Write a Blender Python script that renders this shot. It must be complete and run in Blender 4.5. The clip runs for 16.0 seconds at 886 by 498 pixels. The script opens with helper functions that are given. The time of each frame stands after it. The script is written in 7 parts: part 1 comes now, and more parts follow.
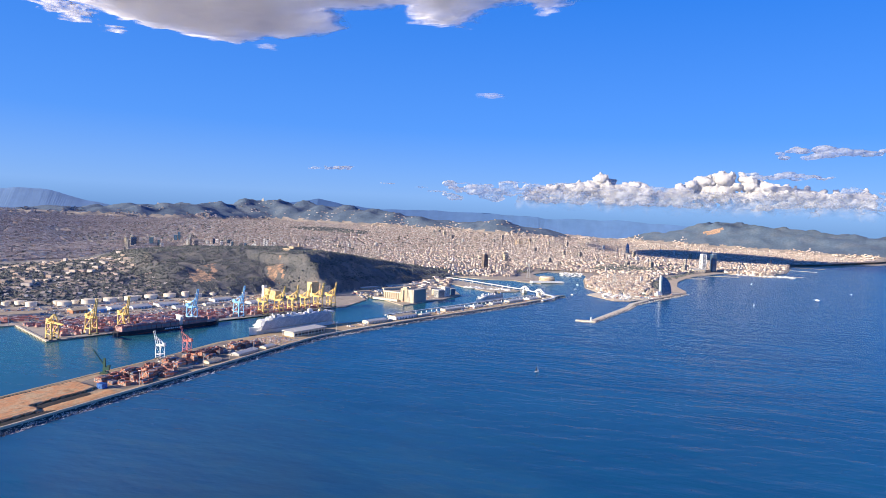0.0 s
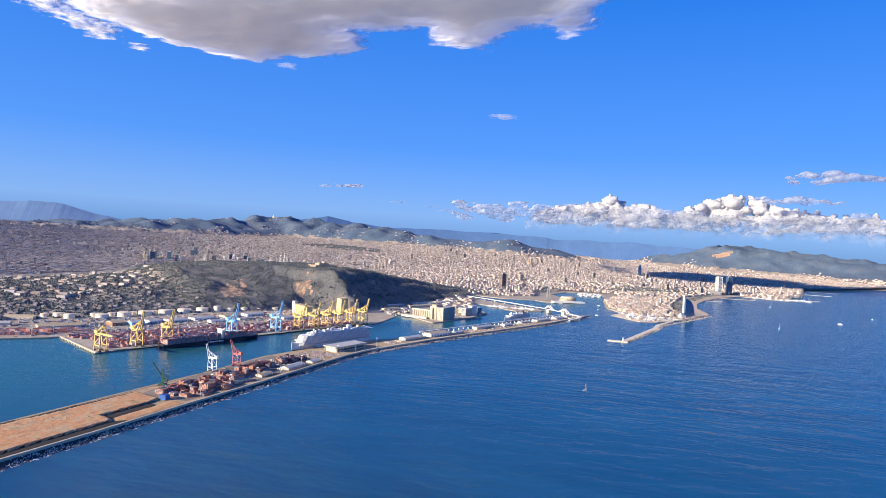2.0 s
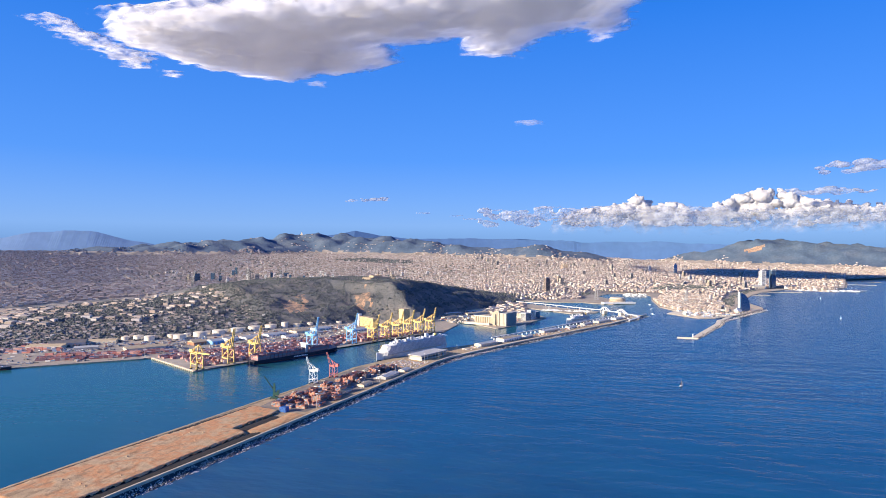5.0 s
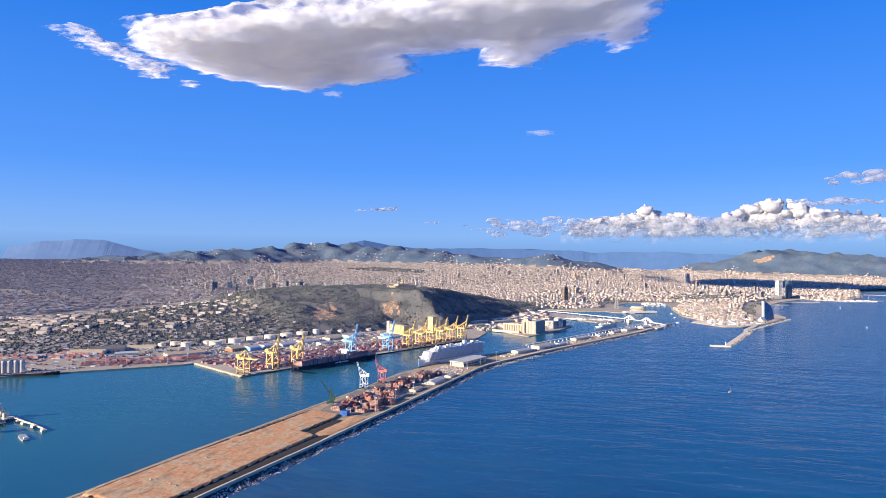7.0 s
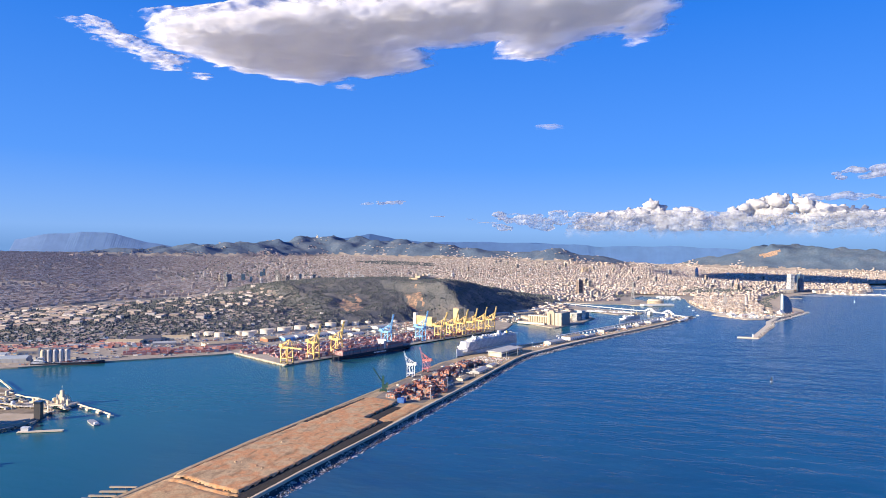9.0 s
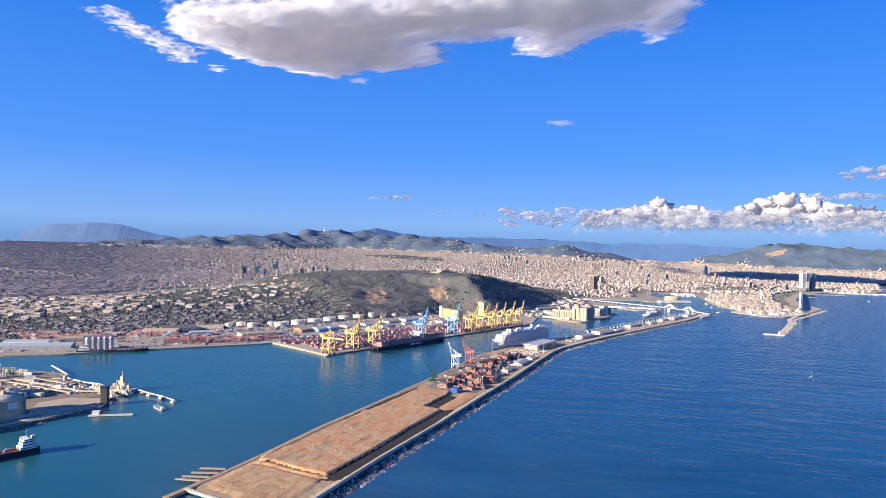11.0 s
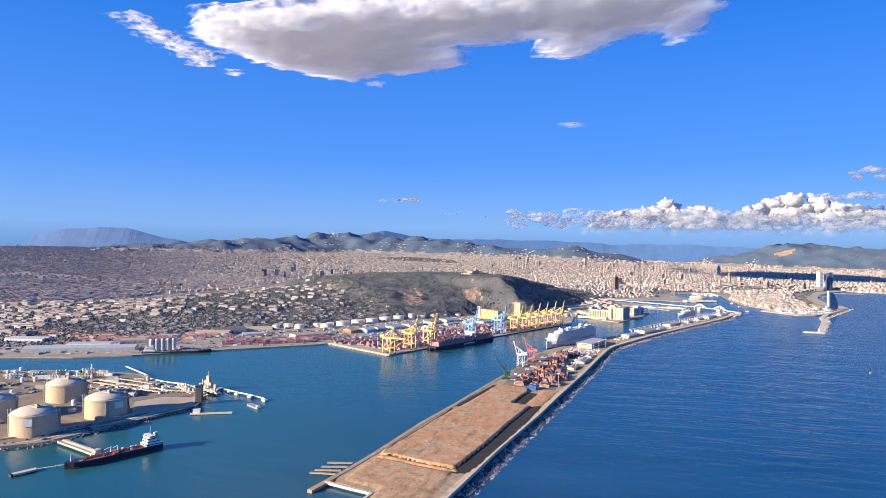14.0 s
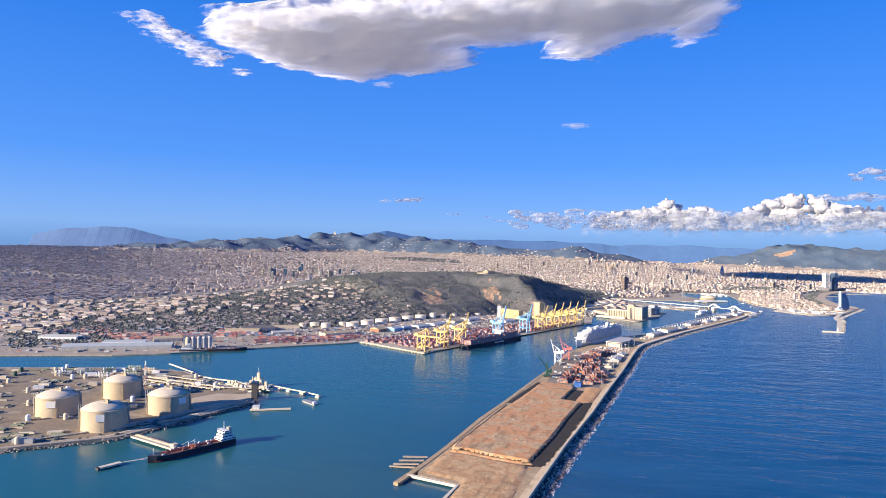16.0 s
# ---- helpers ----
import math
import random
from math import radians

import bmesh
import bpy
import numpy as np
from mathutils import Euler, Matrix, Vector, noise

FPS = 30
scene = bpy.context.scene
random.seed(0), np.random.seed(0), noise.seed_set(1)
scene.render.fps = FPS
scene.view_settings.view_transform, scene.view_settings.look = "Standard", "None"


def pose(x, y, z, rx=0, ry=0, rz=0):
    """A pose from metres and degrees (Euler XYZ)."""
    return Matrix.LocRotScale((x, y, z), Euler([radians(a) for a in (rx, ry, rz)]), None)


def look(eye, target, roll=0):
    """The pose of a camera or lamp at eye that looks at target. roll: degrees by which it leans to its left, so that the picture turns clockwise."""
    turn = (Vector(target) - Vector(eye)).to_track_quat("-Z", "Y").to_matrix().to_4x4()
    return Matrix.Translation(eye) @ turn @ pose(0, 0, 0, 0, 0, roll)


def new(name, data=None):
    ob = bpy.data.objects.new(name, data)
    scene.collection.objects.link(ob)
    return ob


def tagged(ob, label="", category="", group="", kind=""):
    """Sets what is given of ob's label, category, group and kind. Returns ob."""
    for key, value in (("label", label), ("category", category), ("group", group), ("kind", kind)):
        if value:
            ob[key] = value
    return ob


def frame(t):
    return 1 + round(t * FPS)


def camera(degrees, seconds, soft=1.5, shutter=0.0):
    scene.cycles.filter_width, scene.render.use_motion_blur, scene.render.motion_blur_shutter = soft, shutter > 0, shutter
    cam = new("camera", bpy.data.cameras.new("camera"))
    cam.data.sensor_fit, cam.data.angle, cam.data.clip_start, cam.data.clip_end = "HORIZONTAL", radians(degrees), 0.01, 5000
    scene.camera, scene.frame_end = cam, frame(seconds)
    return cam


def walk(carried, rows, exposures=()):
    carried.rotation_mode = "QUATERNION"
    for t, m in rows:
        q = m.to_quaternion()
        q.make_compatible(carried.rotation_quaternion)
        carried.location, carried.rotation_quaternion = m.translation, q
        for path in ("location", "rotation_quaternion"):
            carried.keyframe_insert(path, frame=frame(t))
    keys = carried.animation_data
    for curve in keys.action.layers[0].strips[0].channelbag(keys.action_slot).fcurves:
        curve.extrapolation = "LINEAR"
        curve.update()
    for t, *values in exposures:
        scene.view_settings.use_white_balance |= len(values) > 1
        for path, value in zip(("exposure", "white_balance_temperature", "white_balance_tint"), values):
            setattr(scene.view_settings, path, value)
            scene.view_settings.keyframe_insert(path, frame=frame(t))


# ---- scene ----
from mathutils import geometry

cam = camera(69.39, 16.0, soft=0.8)
# the whole place is built to a scale of 1 : 2.5; every number below is in true metres east, north and up
S = 0.4
ROWS = [
    (0.0, 1455.2, -2757.2, 378.0, 87.11, -2.38, 14.90),
    (0.5, 1427.0, -2769.4, 375.5, 88.05, -2.44, 14.94),
    (1.0, 1398.8, -2781.6, 372.9, 88.79, -2.39, 14.93),
    (1.5, 1370.5, -2793.8, 370.3, 88.99, -2.92, 15.03),
    (2.0, 1342.2, -2806.1, 367.7, 88.84, -3.20, 15.10),
    (2.5, 1313.9, -2818.3, 365.1, 88.63, -3.14, 15.12),
    (3.0, 1285.6, -2830.6, 362.5, 88.45, -2.75, 15.40),
    (3.5, 1257.2, -2842.9, 359.9, 88.22, -1.85, 15.71),
    (4.0, 1228.8, -2855.2, 357.3, 88.61, -0.59, 16.11),
    (6.5, 1087.8, -2916.6, 343.8, 90.78, -0.39, 16.80),
    (7.0, 1059.9, -2929.4, 341.1, 90.60, -0.43, 16.77),
    (7.5, 1032.1, -2942.0, 338.4, 90.37, -0.32, 16.74),
    (8.0, 1004.4, -2954.8, 335.7, 90.17, -0.31, 16.73),
    (8.5, 976.8, -2967.5, 333.1, 90.02, -0.36, 16.72),
    (9.0, 949.2, -2980.3, 330.5, 90.08, -0.58, 16.68),
    (11.5, 814.6, -3044.8, 319.9, 89.59, -1.33, 16.67),
    (12.0, 788.0, -3056.8, 318.4, 89.59, -1.05, 16.71),
    (12.5, 761.5, -3068.8, 317.0, 89.67, -0.80, 16.71),
    (13.0, 734.9, -3080.9, 315.6, 89.74, -0.72, 16.59),
    (13.5, 708.4, -3093.1, 314.2, 89.80, -0.78, 16.59),
    (14.0, 682.0, -3105.4, 312.9, 89.90, -0.91, 16.54),
    (14.5, 655.6, -3117.9, 311.6, 89.97, -1.03, 16.42),
    (15.0, 629.4, -3130.5, 310.4, 89.99, -1.12, 16.28),
    (15.5, 603.3, -3143.2, 309.1, 90.05, -1.24, 16.14),
    (16.0, 577.3, -3155.8, 307.9, 89.94, -1.04, 16.10),
]
walk(cam, [(t, pose(S * x, S * y, S * z, rx, ry, rz)) for t, x, y, z, rx, ry, rz in ROWS])

# ---- light ----
SUN_AZIMUTH, SUN_HEIGHT = 225.0, 17.3
world = bpy.data.worlds.new("sky")
scene.world = world
world.use_nodes = True
wn = world.node_tree.nodes
sky = wn.new("ShaderNodeTexSky")
sky.sky_type = "NISHITA"
sky.sun_disc = False
sky.sun_elevation = radians(SUN_HEIGHT)
sky.sun_rotation = radians(SUN_AZIMUTH)
sky.altitude = 300
sky.air_density = 1.0
sky.dust_density = 0.3
sky.ozone_density = 3.0
# clear maritime air: the sky's blue a little deeper, its low rim pale blue instead of yellow
deep = wn.new("ShaderNodeHueSaturation")
deep.inputs["Saturation"].default_value = 1.45
tint = wn.new("ShaderNodeVectorMath")
tint.operation = "MULTIPLY"
tint.inputs[1].default_value = (0.60, 0.87, 1.56)
wn_link = world.node_tree.links.new
wn_link(sky.outputs[0], deep.inputs["Color"])
wn_link(deep.outputs[0], tint.inputs[0])
way = wn.new("ShaderNodeTexCoord")
rise = wn.new("ShaderNodeSeparateXYZ")
wn_link(way.outputs["Generated"], rise.inputs[0])
low = wn.new("ShaderNodeMapRange")
low.interpolation_type = "SMOOTHSTEP"
low.inputs[1].default_value, low.inputs[2].default_value, low.inputs[3].default_value, low.inputs[4].default_value = 0.28, 0.80, 0.85, 0.0
wn_link(rise.outputs[2], low.inputs[0])
rim = wn.new("ShaderNodeMix")
rim.data_type = "RGBA"
air = wn.new("ShaderNodeValToRGB")
air.color_ramp.elements.new(0.03)
air.color_ramp.elements.new(0.13)
for step_at, (height, tone) in zip(air.color_ramp.elements, ((0.0, (0.125, 0.28, 0.62)), (0.03, (0.195, 0.37, 0.76)), (0.13, (0.085, 0.275, 0.79)), (0.34, (0.028, 0.185, 0.70)))):
    step_at.position, step_at.color = height, (*tone, 1)
wn_link(rise.outputs[2], air.inputs[0])
glow = wn.new("ShaderNodeVectorMath")
glow.operation = "SCALE"
glow.inputs["Scale"].default_value = 10.0
wn_link(air.outputs[0], glow.inputs[0])
wn_link(glow.outputs[0], rim.inputs[7])
wn_link(low.outputs[0], rim.inputs[0])
wn_link(tint.outputs[0], rim.inputs[6])
wn_link(rim.outputs[2], wn["Background"].inputs[0])
wn["Background"].inputs[1].default_value = 0.0655
sun_data = bpy.data.lights.new("sun", "SUN")
sun_data.energy, sun_data.angle, sun_data.color = 5.0, radians(0.5), (1.0, 0.84, 0.625)
sun = new("sun", sun_data)
a, h = radians(SUN_AZIMUTH), radians(SUN_HEIGHT)
sun.matrix_world = look((0, 0, 1500), (-math.sin(a) * math.cos(h), -math.cos(a) * math.cos(h), 1500 - math.sin(h)))
scene.view_settings.exposure = 0.94

# ---- materials ----


def material(name, colours, rough=0.7, scale=0.02, metal=0.0, bump=0.0, bump_scale=0.3, per="none", detail=6.0, spread=0.18):
    """A surface of one or more colours: mixed by noise at two sizes ("none"), or one colour picked for each island or object. Scale in 1/true metre."""
    m = bpy.data.materials.new(name)
    m.use_nodes = True
    n, link = m.node_tree.nodes, m.node_tree.links.new
    bsdf = n["Principled BSDF"]
    bsdf.inputs["Roughness"].default_value = rough
    bsdf.inputs["Metallic"].default_value = metal
    geo = n.new("ShaderNodeNewGeometry")
    big = n.new("ShaderNodeTexNoise")
    big.inputs["Scale"].default_value, big.inputs["Detail"].default_value = scale / S, detail
    link(geo.outputs["Position"], big.inputs["Vector"])
    fine = n.new("ShaderNodeTexNoise")
    fine.inputs["Scale"].default_value, fine.inputs["Detail"].default_value = scale * 9 / S, 4.0
    link(geo.outputs["Position"], fine.inputs["Vector"])
    ramp = n.new("ShaderNodeValToRGB")
    ramp.color_ramp.interpolation = "LINEAR" if per == "none" else "CONSTANT"
    while len(ramp.color_ramp.elements) < len(colours):
        ramp.color_ramp.elements.new(0.5)
    while len(ramp.color_ramp.elements) > max(1, len(colours)):
        ramp.color_ramp.elements.remove(ramp.color_ramp.elements[-1])
    for i, (e, c) in enumerate(zip(ramp.color_ramp.elements, colours)):
        e.position = 0.3 + 0.4 * i / max(1, len(colours) - 1) if per == "none" else i / len(colours)
        e.color = (*c, 1)
    if per == "none":
        link(big.outputs[0], ramp.inputs[0])
    elif per == "island":
        link(geo.outputs["Random Per Island"], ramp.inputs[0])
    else:
        info = n.new("ShaderNodeObjectInfo")
        link(info.outputs["Random"], ramp.inputs[0])
    tone = n.new("ShaderNodeMapRange")
    tone.inputs[3].default_value, tone.inputs[4].default_value = 1 - spread, 1 + spread
    link((fine if per == "none" else big).outputs[0], tone.inputs[0])
    mul = n.new("ShaderNodeVectorMath")
    mul.operation = "SCALE"
    link(ramp.outputs[0], mul.inputs[0])
    link(tone.outputs[0], mul.inputs["Scale"])
    link(mul.outputs[0], bsdf.inputs["Base Color"])
    if bump:
        b = n.new("ShaderNodeBump")
        b.inputs["Strength"].default_value, b.inputs["Distance"].default_value = bump, bump_scale * S
        link(fine.outputs[0], b.inputs["Height"])
        link(b.outputs[0], bsdf.inputs["Normal"])
    return m


def sea_material():
    """Open sea in deep blue and harbour water in green-blue, split along the breakwater's line; wind waves at three sizes."""
    m = bpy.data.materials.new("sea_water")
    m.use_nodes = True
    n, link = m.node_tree.nodes, m.node_tree.links.new
    bsdf = n["Principled BSDF"]
    geo = n.new("ShaderNodeNewGeometry")
    split = n.new("ShaderNodeSeparateXYZ")
    link(geo.outputs["Position"], split.inputs[0])
    # harbour side: west of the line from (500, -2100) to (640, -900) true metres, going on to (1215, 455)
    def line(e0, n0, e1, n1):
        mul = n.new("ShaderNodeMath")
        mul.operation = "MULTIPLY_ADD"
        k = (e1 - e0) / (n1 - n0)
        link(split.outputs[1], mul.inputs[0])
        mul.inputs[1].default_value, mul.inputs[2].default_value = k, (e0 - k * n0) * S
        sub = n.new("ShaderNodeMath")
        sub.operation = "SUBTRACT"
        link(mul.outputs[0], sub.inputs[0])
        link(split.outputs[0], sub.inputs[1])
        return sub
    low_line, high_line = line(470, -2400, 640, -900), line(640, -900, 1215, 455)
    both = n.new("ShaderNodeMath")
    both.operation = "MAXIMUM"
    link(low_line.outputs[0], both.inputs[0])
    link(high_line.outputs[0], both.inputs[1])
    fade = n.new("ShaderNodeMapRange")
    fade.inputs[1].default_value, fade.inputs[2].default_value = 0.0, 500 * S
    fade.inputs[3].default_value, fade.inputs[4].default_value = 0.25, 1.0
    link(both.outputs[0], fade.inputs[0])
    inside = n.new("ShaderNodeMath")
    inside.operation = "GREATER_THAN"
    inside.inputs[1].default_value = 0.0
    link(both.outputs[0], inside.inputs[0])
    fac = n.new("ShaderNodeMath")
    fac.operation = "MULTIPLY"
    link(fade.outputs[0], fac.inputs[0])
    link(inside.outputs[0], fac.inputs[1])
    patch = n.new("ShaderNodeTexNoise")
    patch.inputs["Scale"].default_value, patch.inputs["Detail"].default_value, patch.inputs["Roughness"].default_value = 0.006 / S, 8.0, 0.68
    gusts = n.new("ShaderNodeMapping")
    gusts.inputs["Rotation"].default_value = (0, 0, radians(-8))
    gusts.inputs["Scale"].default_value = (0.35, 1.0, 1.0)
    link(geo.outputs["Position"], gusts.inputs["Vector"])
    link(gusts.outputs[0], patch.inputs["Vector"])
    open_sea = n.new("ShaderNodeMix")
    open_sea.data_type = "RGBA"
    open_sea.inputs[6].default_value, open_sea.inputs[7].default_value = (*SEA_A, 1), (*SEA_B, 1)
    link(patch.outputs[0], open_sea.inputs[0])
    mix = n.new("ShaderNodeMix")
    mix.data_type = "RGBA"
    link(fac.outputs[0], mix.inputs[0])
    link(open_sea.outputs[2], mix.inputs[6])
    mix.inputs[7].default_value = (*HARBOUR, 1)
    link(mix.outputs[2], bsdf.inputs["Base Color"])
    bsdf.inputs["Roughness"].default_value = 0.24
    bsdf.inputs["IOR"].default_value = 1.33
    bsdf.inputs["Specular IOR Level"].default_value = 0.4
    # waves: long crests across the wind, then chop
    turn = n.new("ShaderNodeMapping")
    turn.inputs["Rotation"].default_value = (0, 0, radians(-16))
    turn.inputs["Scale"].default_value = (0.42, 1.0, 1.0)
    link(geo.outputs["Position"], turn.inputs["Vector"])
    total = None
    for size, strength in ((0.010, 0.5), (0.026, 1.0), (0.09, 0.75)):
        w = n.new("ShaderNodeTexNoise")
        w.inputs["Scale"].default_value, w.inputs["Detail"].default_value = size / S, 3.0
        link(turn.outputs[0], w.inputs["Vector"])
        s = n.new("ShaderNodeMath")
        s.operation = "MULTIPLY_ADD"
        link(w.outputs[0], s.inputs[0])
        s.inputs[1].default_value = strength / (size / 0.016)
        s.inputs[2].default_value = 0.0
        if total:
            link(total.outputs[0], s.inputs[2])
        total = s
    b = n.new("ShaderNodeBump")
    b.inputs["Strength"].default_value, b.inputs["Distance"].default_value = 1.0, 5.0 * S
    calm = n.new("ShaderNodeMapRange")
    calm.inputs[3].default_value, calm.inputs[4].default_value = 1.0, 0.35
    link(inside.outputs[0], calm.inputs[0])
    link(calm.outputs[0], b.inputs["Strength"])
    link(total.outputs[0], b.inputs["Height"])
    link(b.outputs[0], bsdf.inputs["Normal"])
    return m


SEA_A, SEA_B, HARBOUR = (0.002, 0.036, 0.105), (0.014, 0.122, 0.25), (0.020, 0.122, 0.146)
SEA = sea_material()
CONCRETE = material("concrete", [(0.36, 0.315, 0.25), (0.50, 0.44, 0.35)], 0.85, 0.03)
QUAY = material("quay_paving", [(0.25, 0.215, 0.17), (0.41, 0.35, 0.28), (0.35, 0.30, 0.245), (0.54, 0.465, 0.37)], 0.9, 0.013, detail=8.0, spread=0.3)
CITY_GROUND = material("city_ground", [(0.20, 0.18, 0.16), (0.32, 0.28, 0.24), (0.42, 0.36, 0.31)], 0.9, 0.01)
def earth(name, pale, red, dark, scale, bump):
    """Bare earth: pale and reddish patches, dark stains, ruts drawn out along the quay, and grit."""
    m = material(name, [tuple(c * 0.8 for c in pale), pale, red, pale, tuple(c * 0.85 for c in red)], 0.95, scale, bump=bump, bump_scale=1.0, spread=0.3)
    n, link = m.node_tree.nodes, m.node_tree.links.new
    bsdf, geo = n["Principled BSDF"], n["Geometry"]
    was = bsdf.inputs["Base Color"].links[0].from_socket
    lay = n.new("ShaderNodeMapping")
    lay.inputs["Rotation"].default_value = (0, 0, radians(7))
    lay.inputs["Scale"].default_value = (1.0, 0.22, 1.0)
    link(geo.outputs["Position"], lay.inputs["Vector"])
    for source, size, lo, hi, most in ((lay, 0.09, 0.54, 0.68, 0.75), (geo, 0.045, 0.56, 0.66, 0.7), (geo, 0.35, 0.58, 0.70, 0.8)):
        spot, cut, mix = n.new("ShaderNodeTexNoise"), n.new("ShaderNodeMapRange"), n.new("ShaderNodeMix")
        spot.inputs["Scale"].default_value, spot.inputs["Detail"].default_value, spot.inputs["Roughness"].default_value = size / S, 7.0, 0.62
        link(source.outputs["Position" if source is geo else "Vector"], spot.inputs["Vector"])
        cut.inputs[1].default_value, cut.inputs[2].default_value, cut.inputs[4].default_value = lo, hi, most
        link(spot.outputs[0], cut.inputs[0])
        mix.data_type = "RGBA"
        mix.inputs[7].default_value = (*dark, 1)
        link(cut.outputs[0], mix.inputs[0])
        link(was, mix.inputs[6])
        was = mix.outputs[2]
    link(was, bsdf.inputs["Base Color"])
    return m


SOIL = earth("brown_soil", (0.58, 0.40, 0.23), (0.60, 0.285, 0.125), (0.26, 0.165, 0.085), 0.022, 0.6)
SAND = material("sand", [(0.45, 0.36, 0.25), (0.58, 0.48, 0.36)], 0.95, 0.02)
# scrub lightened and blued: the haze in front sits in its colour
SCRUB = material("hazed_scrub", [(0.09, 0.10, 0.112), (0.135, 0.138, 0.143), (0.19, 0.176, 0.165)], 0.95, 0.012, bump=0.8, bump_scale=6, spread=0.4)
ROCKFACE = material("ochre_rock", [(0.27, 0.19, 0.14), (0.52, 0.33, 0.22), (0.18, 0.15, 0.125), (0.46, 0.28, 0.19)], 0.95, 0.035, bump=0.8, bump_scale=4, spread=0.35)
# blue of the distant haze is painted into the woods' colour
FOREST = material("haze_blue_woods", [(0.06, 0.10, 0.165), (0.085, 0.13, 0.195), (0.125, 0.16, 0.21)], 0.95, 0.004, bump=0.8, bump_scale=12, spread=0.4)
HOUSE_WALL = material("house_walls", [(0.55, 0.48, 0.42), (0.48, 0.40, 0.35), (0.64, 0.58, 0.53), (0.40, 0.33, 0.28), (0.52, 0.43, 0.37), (0.58, 0.52, 0.46), (0.29, 0.27, 0.25), (0.45, 0.35, 0.30), (0.62, 0.58, 0.55), (0.36, 0.30, 0.27), (0.47, 0.39, 0.32)], 0.85, 0.05, per="island")
HOUSE_ROOF = material("house_roofs", [(0.36, 0.27, 0.22), (0.43, 0.36, 0.32), (0.34, 0.32, 0.30), (0.46, 0.41, 0.37), (0.29, 0.23, 0.21)], 0.9, 0.05, per="island")

# ---- mesh building ----


class Shape:
    """Collects the faces of one mesh, in true metres."""

    def __init__(self):
        self.v, self.f = [], []

    def add(self, verts, faces):
        k = len(self.v)
        self.v.extend(verts)
        self.f.extend([tuple(k + i for i in f) for f in faces])
        return self

    def box(self, x, y, z, lx, ly, lz, turn=0.0, top=1.0):
        """A box that stands on z with its middle at x, y; top: the top's size over the base's."""
        c, s = math.cos(radians(turn)), math.sin(radians(turn))
        vs = []
        for zz, k in ((z, 1.0), (z + lz, top)):
            for dx, dy in ((-1, -1), (1, -1), (1, 1), (-1, 1)):
                px, py = dx * lx / 2 * k, dy * ly / 2 * k
                vs.append((x + c * px - s * py, y + s * px + c * py, zz))
        return self.add(vs, [(3, 2, 1, 0), (4, 5, 6, 7), (0, 1, 5, 4), (1, 2, 6, 5), (2, 3, 7, 6), (3, 0, 4, 7)])

    def beam(self, p, q, w, d=None):
        """A bar of square section from p to q."""
        p, q = Vector(p), Vector(q)
        ax = (q - p).normalized()
        up = Vector((0, 0, 1)) if abs(ax.z) < 0.95 else Vector((1, 0, 0))
        a = ax.cross(up).normalized() * w / 2
        b = ax.cross(a).normalized() * (d or w) / 2
        vs = [tuple(o + sa * a + sb * b) for o in (p, q) for sa, sb in ((-1, -1), (1, -1), (1, 1), (-1, 1))]
        return self.add(vs, [(3, 2, 1, 0), (4, 5, 6, 7), (0, 1, 5, 4), (1, 2, 6, 5), (2, 3, 7, 6), (3, 0, 4, 7)])

    def lathe(self, x, y, profile, n=24):
        """A round body about the upright through x, y, from (radius, height) pairs, closed at both ends."""
        vs, fs = [], []
        for r, z in profile:
            vs += [(x + r * math.cos(2 * math.pi * i / n), y + r * math.sin(2 * math.pi * i / n), z) for i in range(n)]
        for j in range(len(profile) - 1):
            fs += [(j * n + i, j * n + (i + 1) % n, (j + 1) * n + (i + 1) % n, (j + 1) * n + i) for i in range(n)]
        fs += [tuple(range(n))[::-1], tuple((len(profile) - 1) * n + i for i in range(n))]
        return self.add(vs, fs)

    def prism(self, outline, z0, z1):
        """An upright slab over an outline that goes anticlockwise."""
        n = len(outline)
        vs = [(x, y, z0) for x, y in outline] + [(x, y, z1) for x, y in outline]
        return self.add(vs, [tuple(range(n))[::-1], tuple(range(n, 2 * n))] + [(i, (i + 1) % n, n + (i + 1) % n, n + i) for i in range(n)])

    def sections(self, rings, caps=True):
        """A skin through rings of equally many points."""
        n = len(rings[0])
        fs = [(j * n + i, j * n + (i + 1) % n, (j + 1) * n + (i + 1) % n, (j + 1) * n + i) for j in range(len(rings) - 1) for i in range(n)]
        if caps:
            fs += [tuple(range(n))[::-1], tuple((len(rings) - 1) * n + i for i in range(n))]
        return self.add([p for r in rings for p in r], fs)

    def mesh(self, name, mats, slots=None, smooth=False):
        me = bpy.data.meshes.new(name)
        me.from_pydata([(S * x, S * y, S * z) for x, y, z in self.v], [], self.f)
        for m in mats if isinstance(mats, (list, tuple)) else [mats]:
            me.materials.append(m)
        if slots is not None:
            me.polygons.foreach_set("material_index", slots)
        if smooth:
            me.polygons.foreach_set("use_smooth", [True] * len(me.polygons))
        me.update()
        return me


def thing(name, x, y, z, turn, label, category, group="", kind=""):
    """An Empty at the thing's base, in true metres, to carry its parts."""
    ob = new(name)
    ob.empty_display_size = 0.5
    ob.matrix_world = pose(S * x, S * y, S * z, 0, 0, turn)
    return tagged(ob, label, category, group, kind)


def part(name, shape, mats, parent=None, label="", slots=None, smooth=False):
    """Links a shape as one mesh under a thing or a part."""
    ob = new(name, shape if isinstance(shape, bpy.types.Mesh) else shape.mesh(name, mats, slots, smooth))
    if parent:
        ob.parent = parent
    return tagged(ob, label)


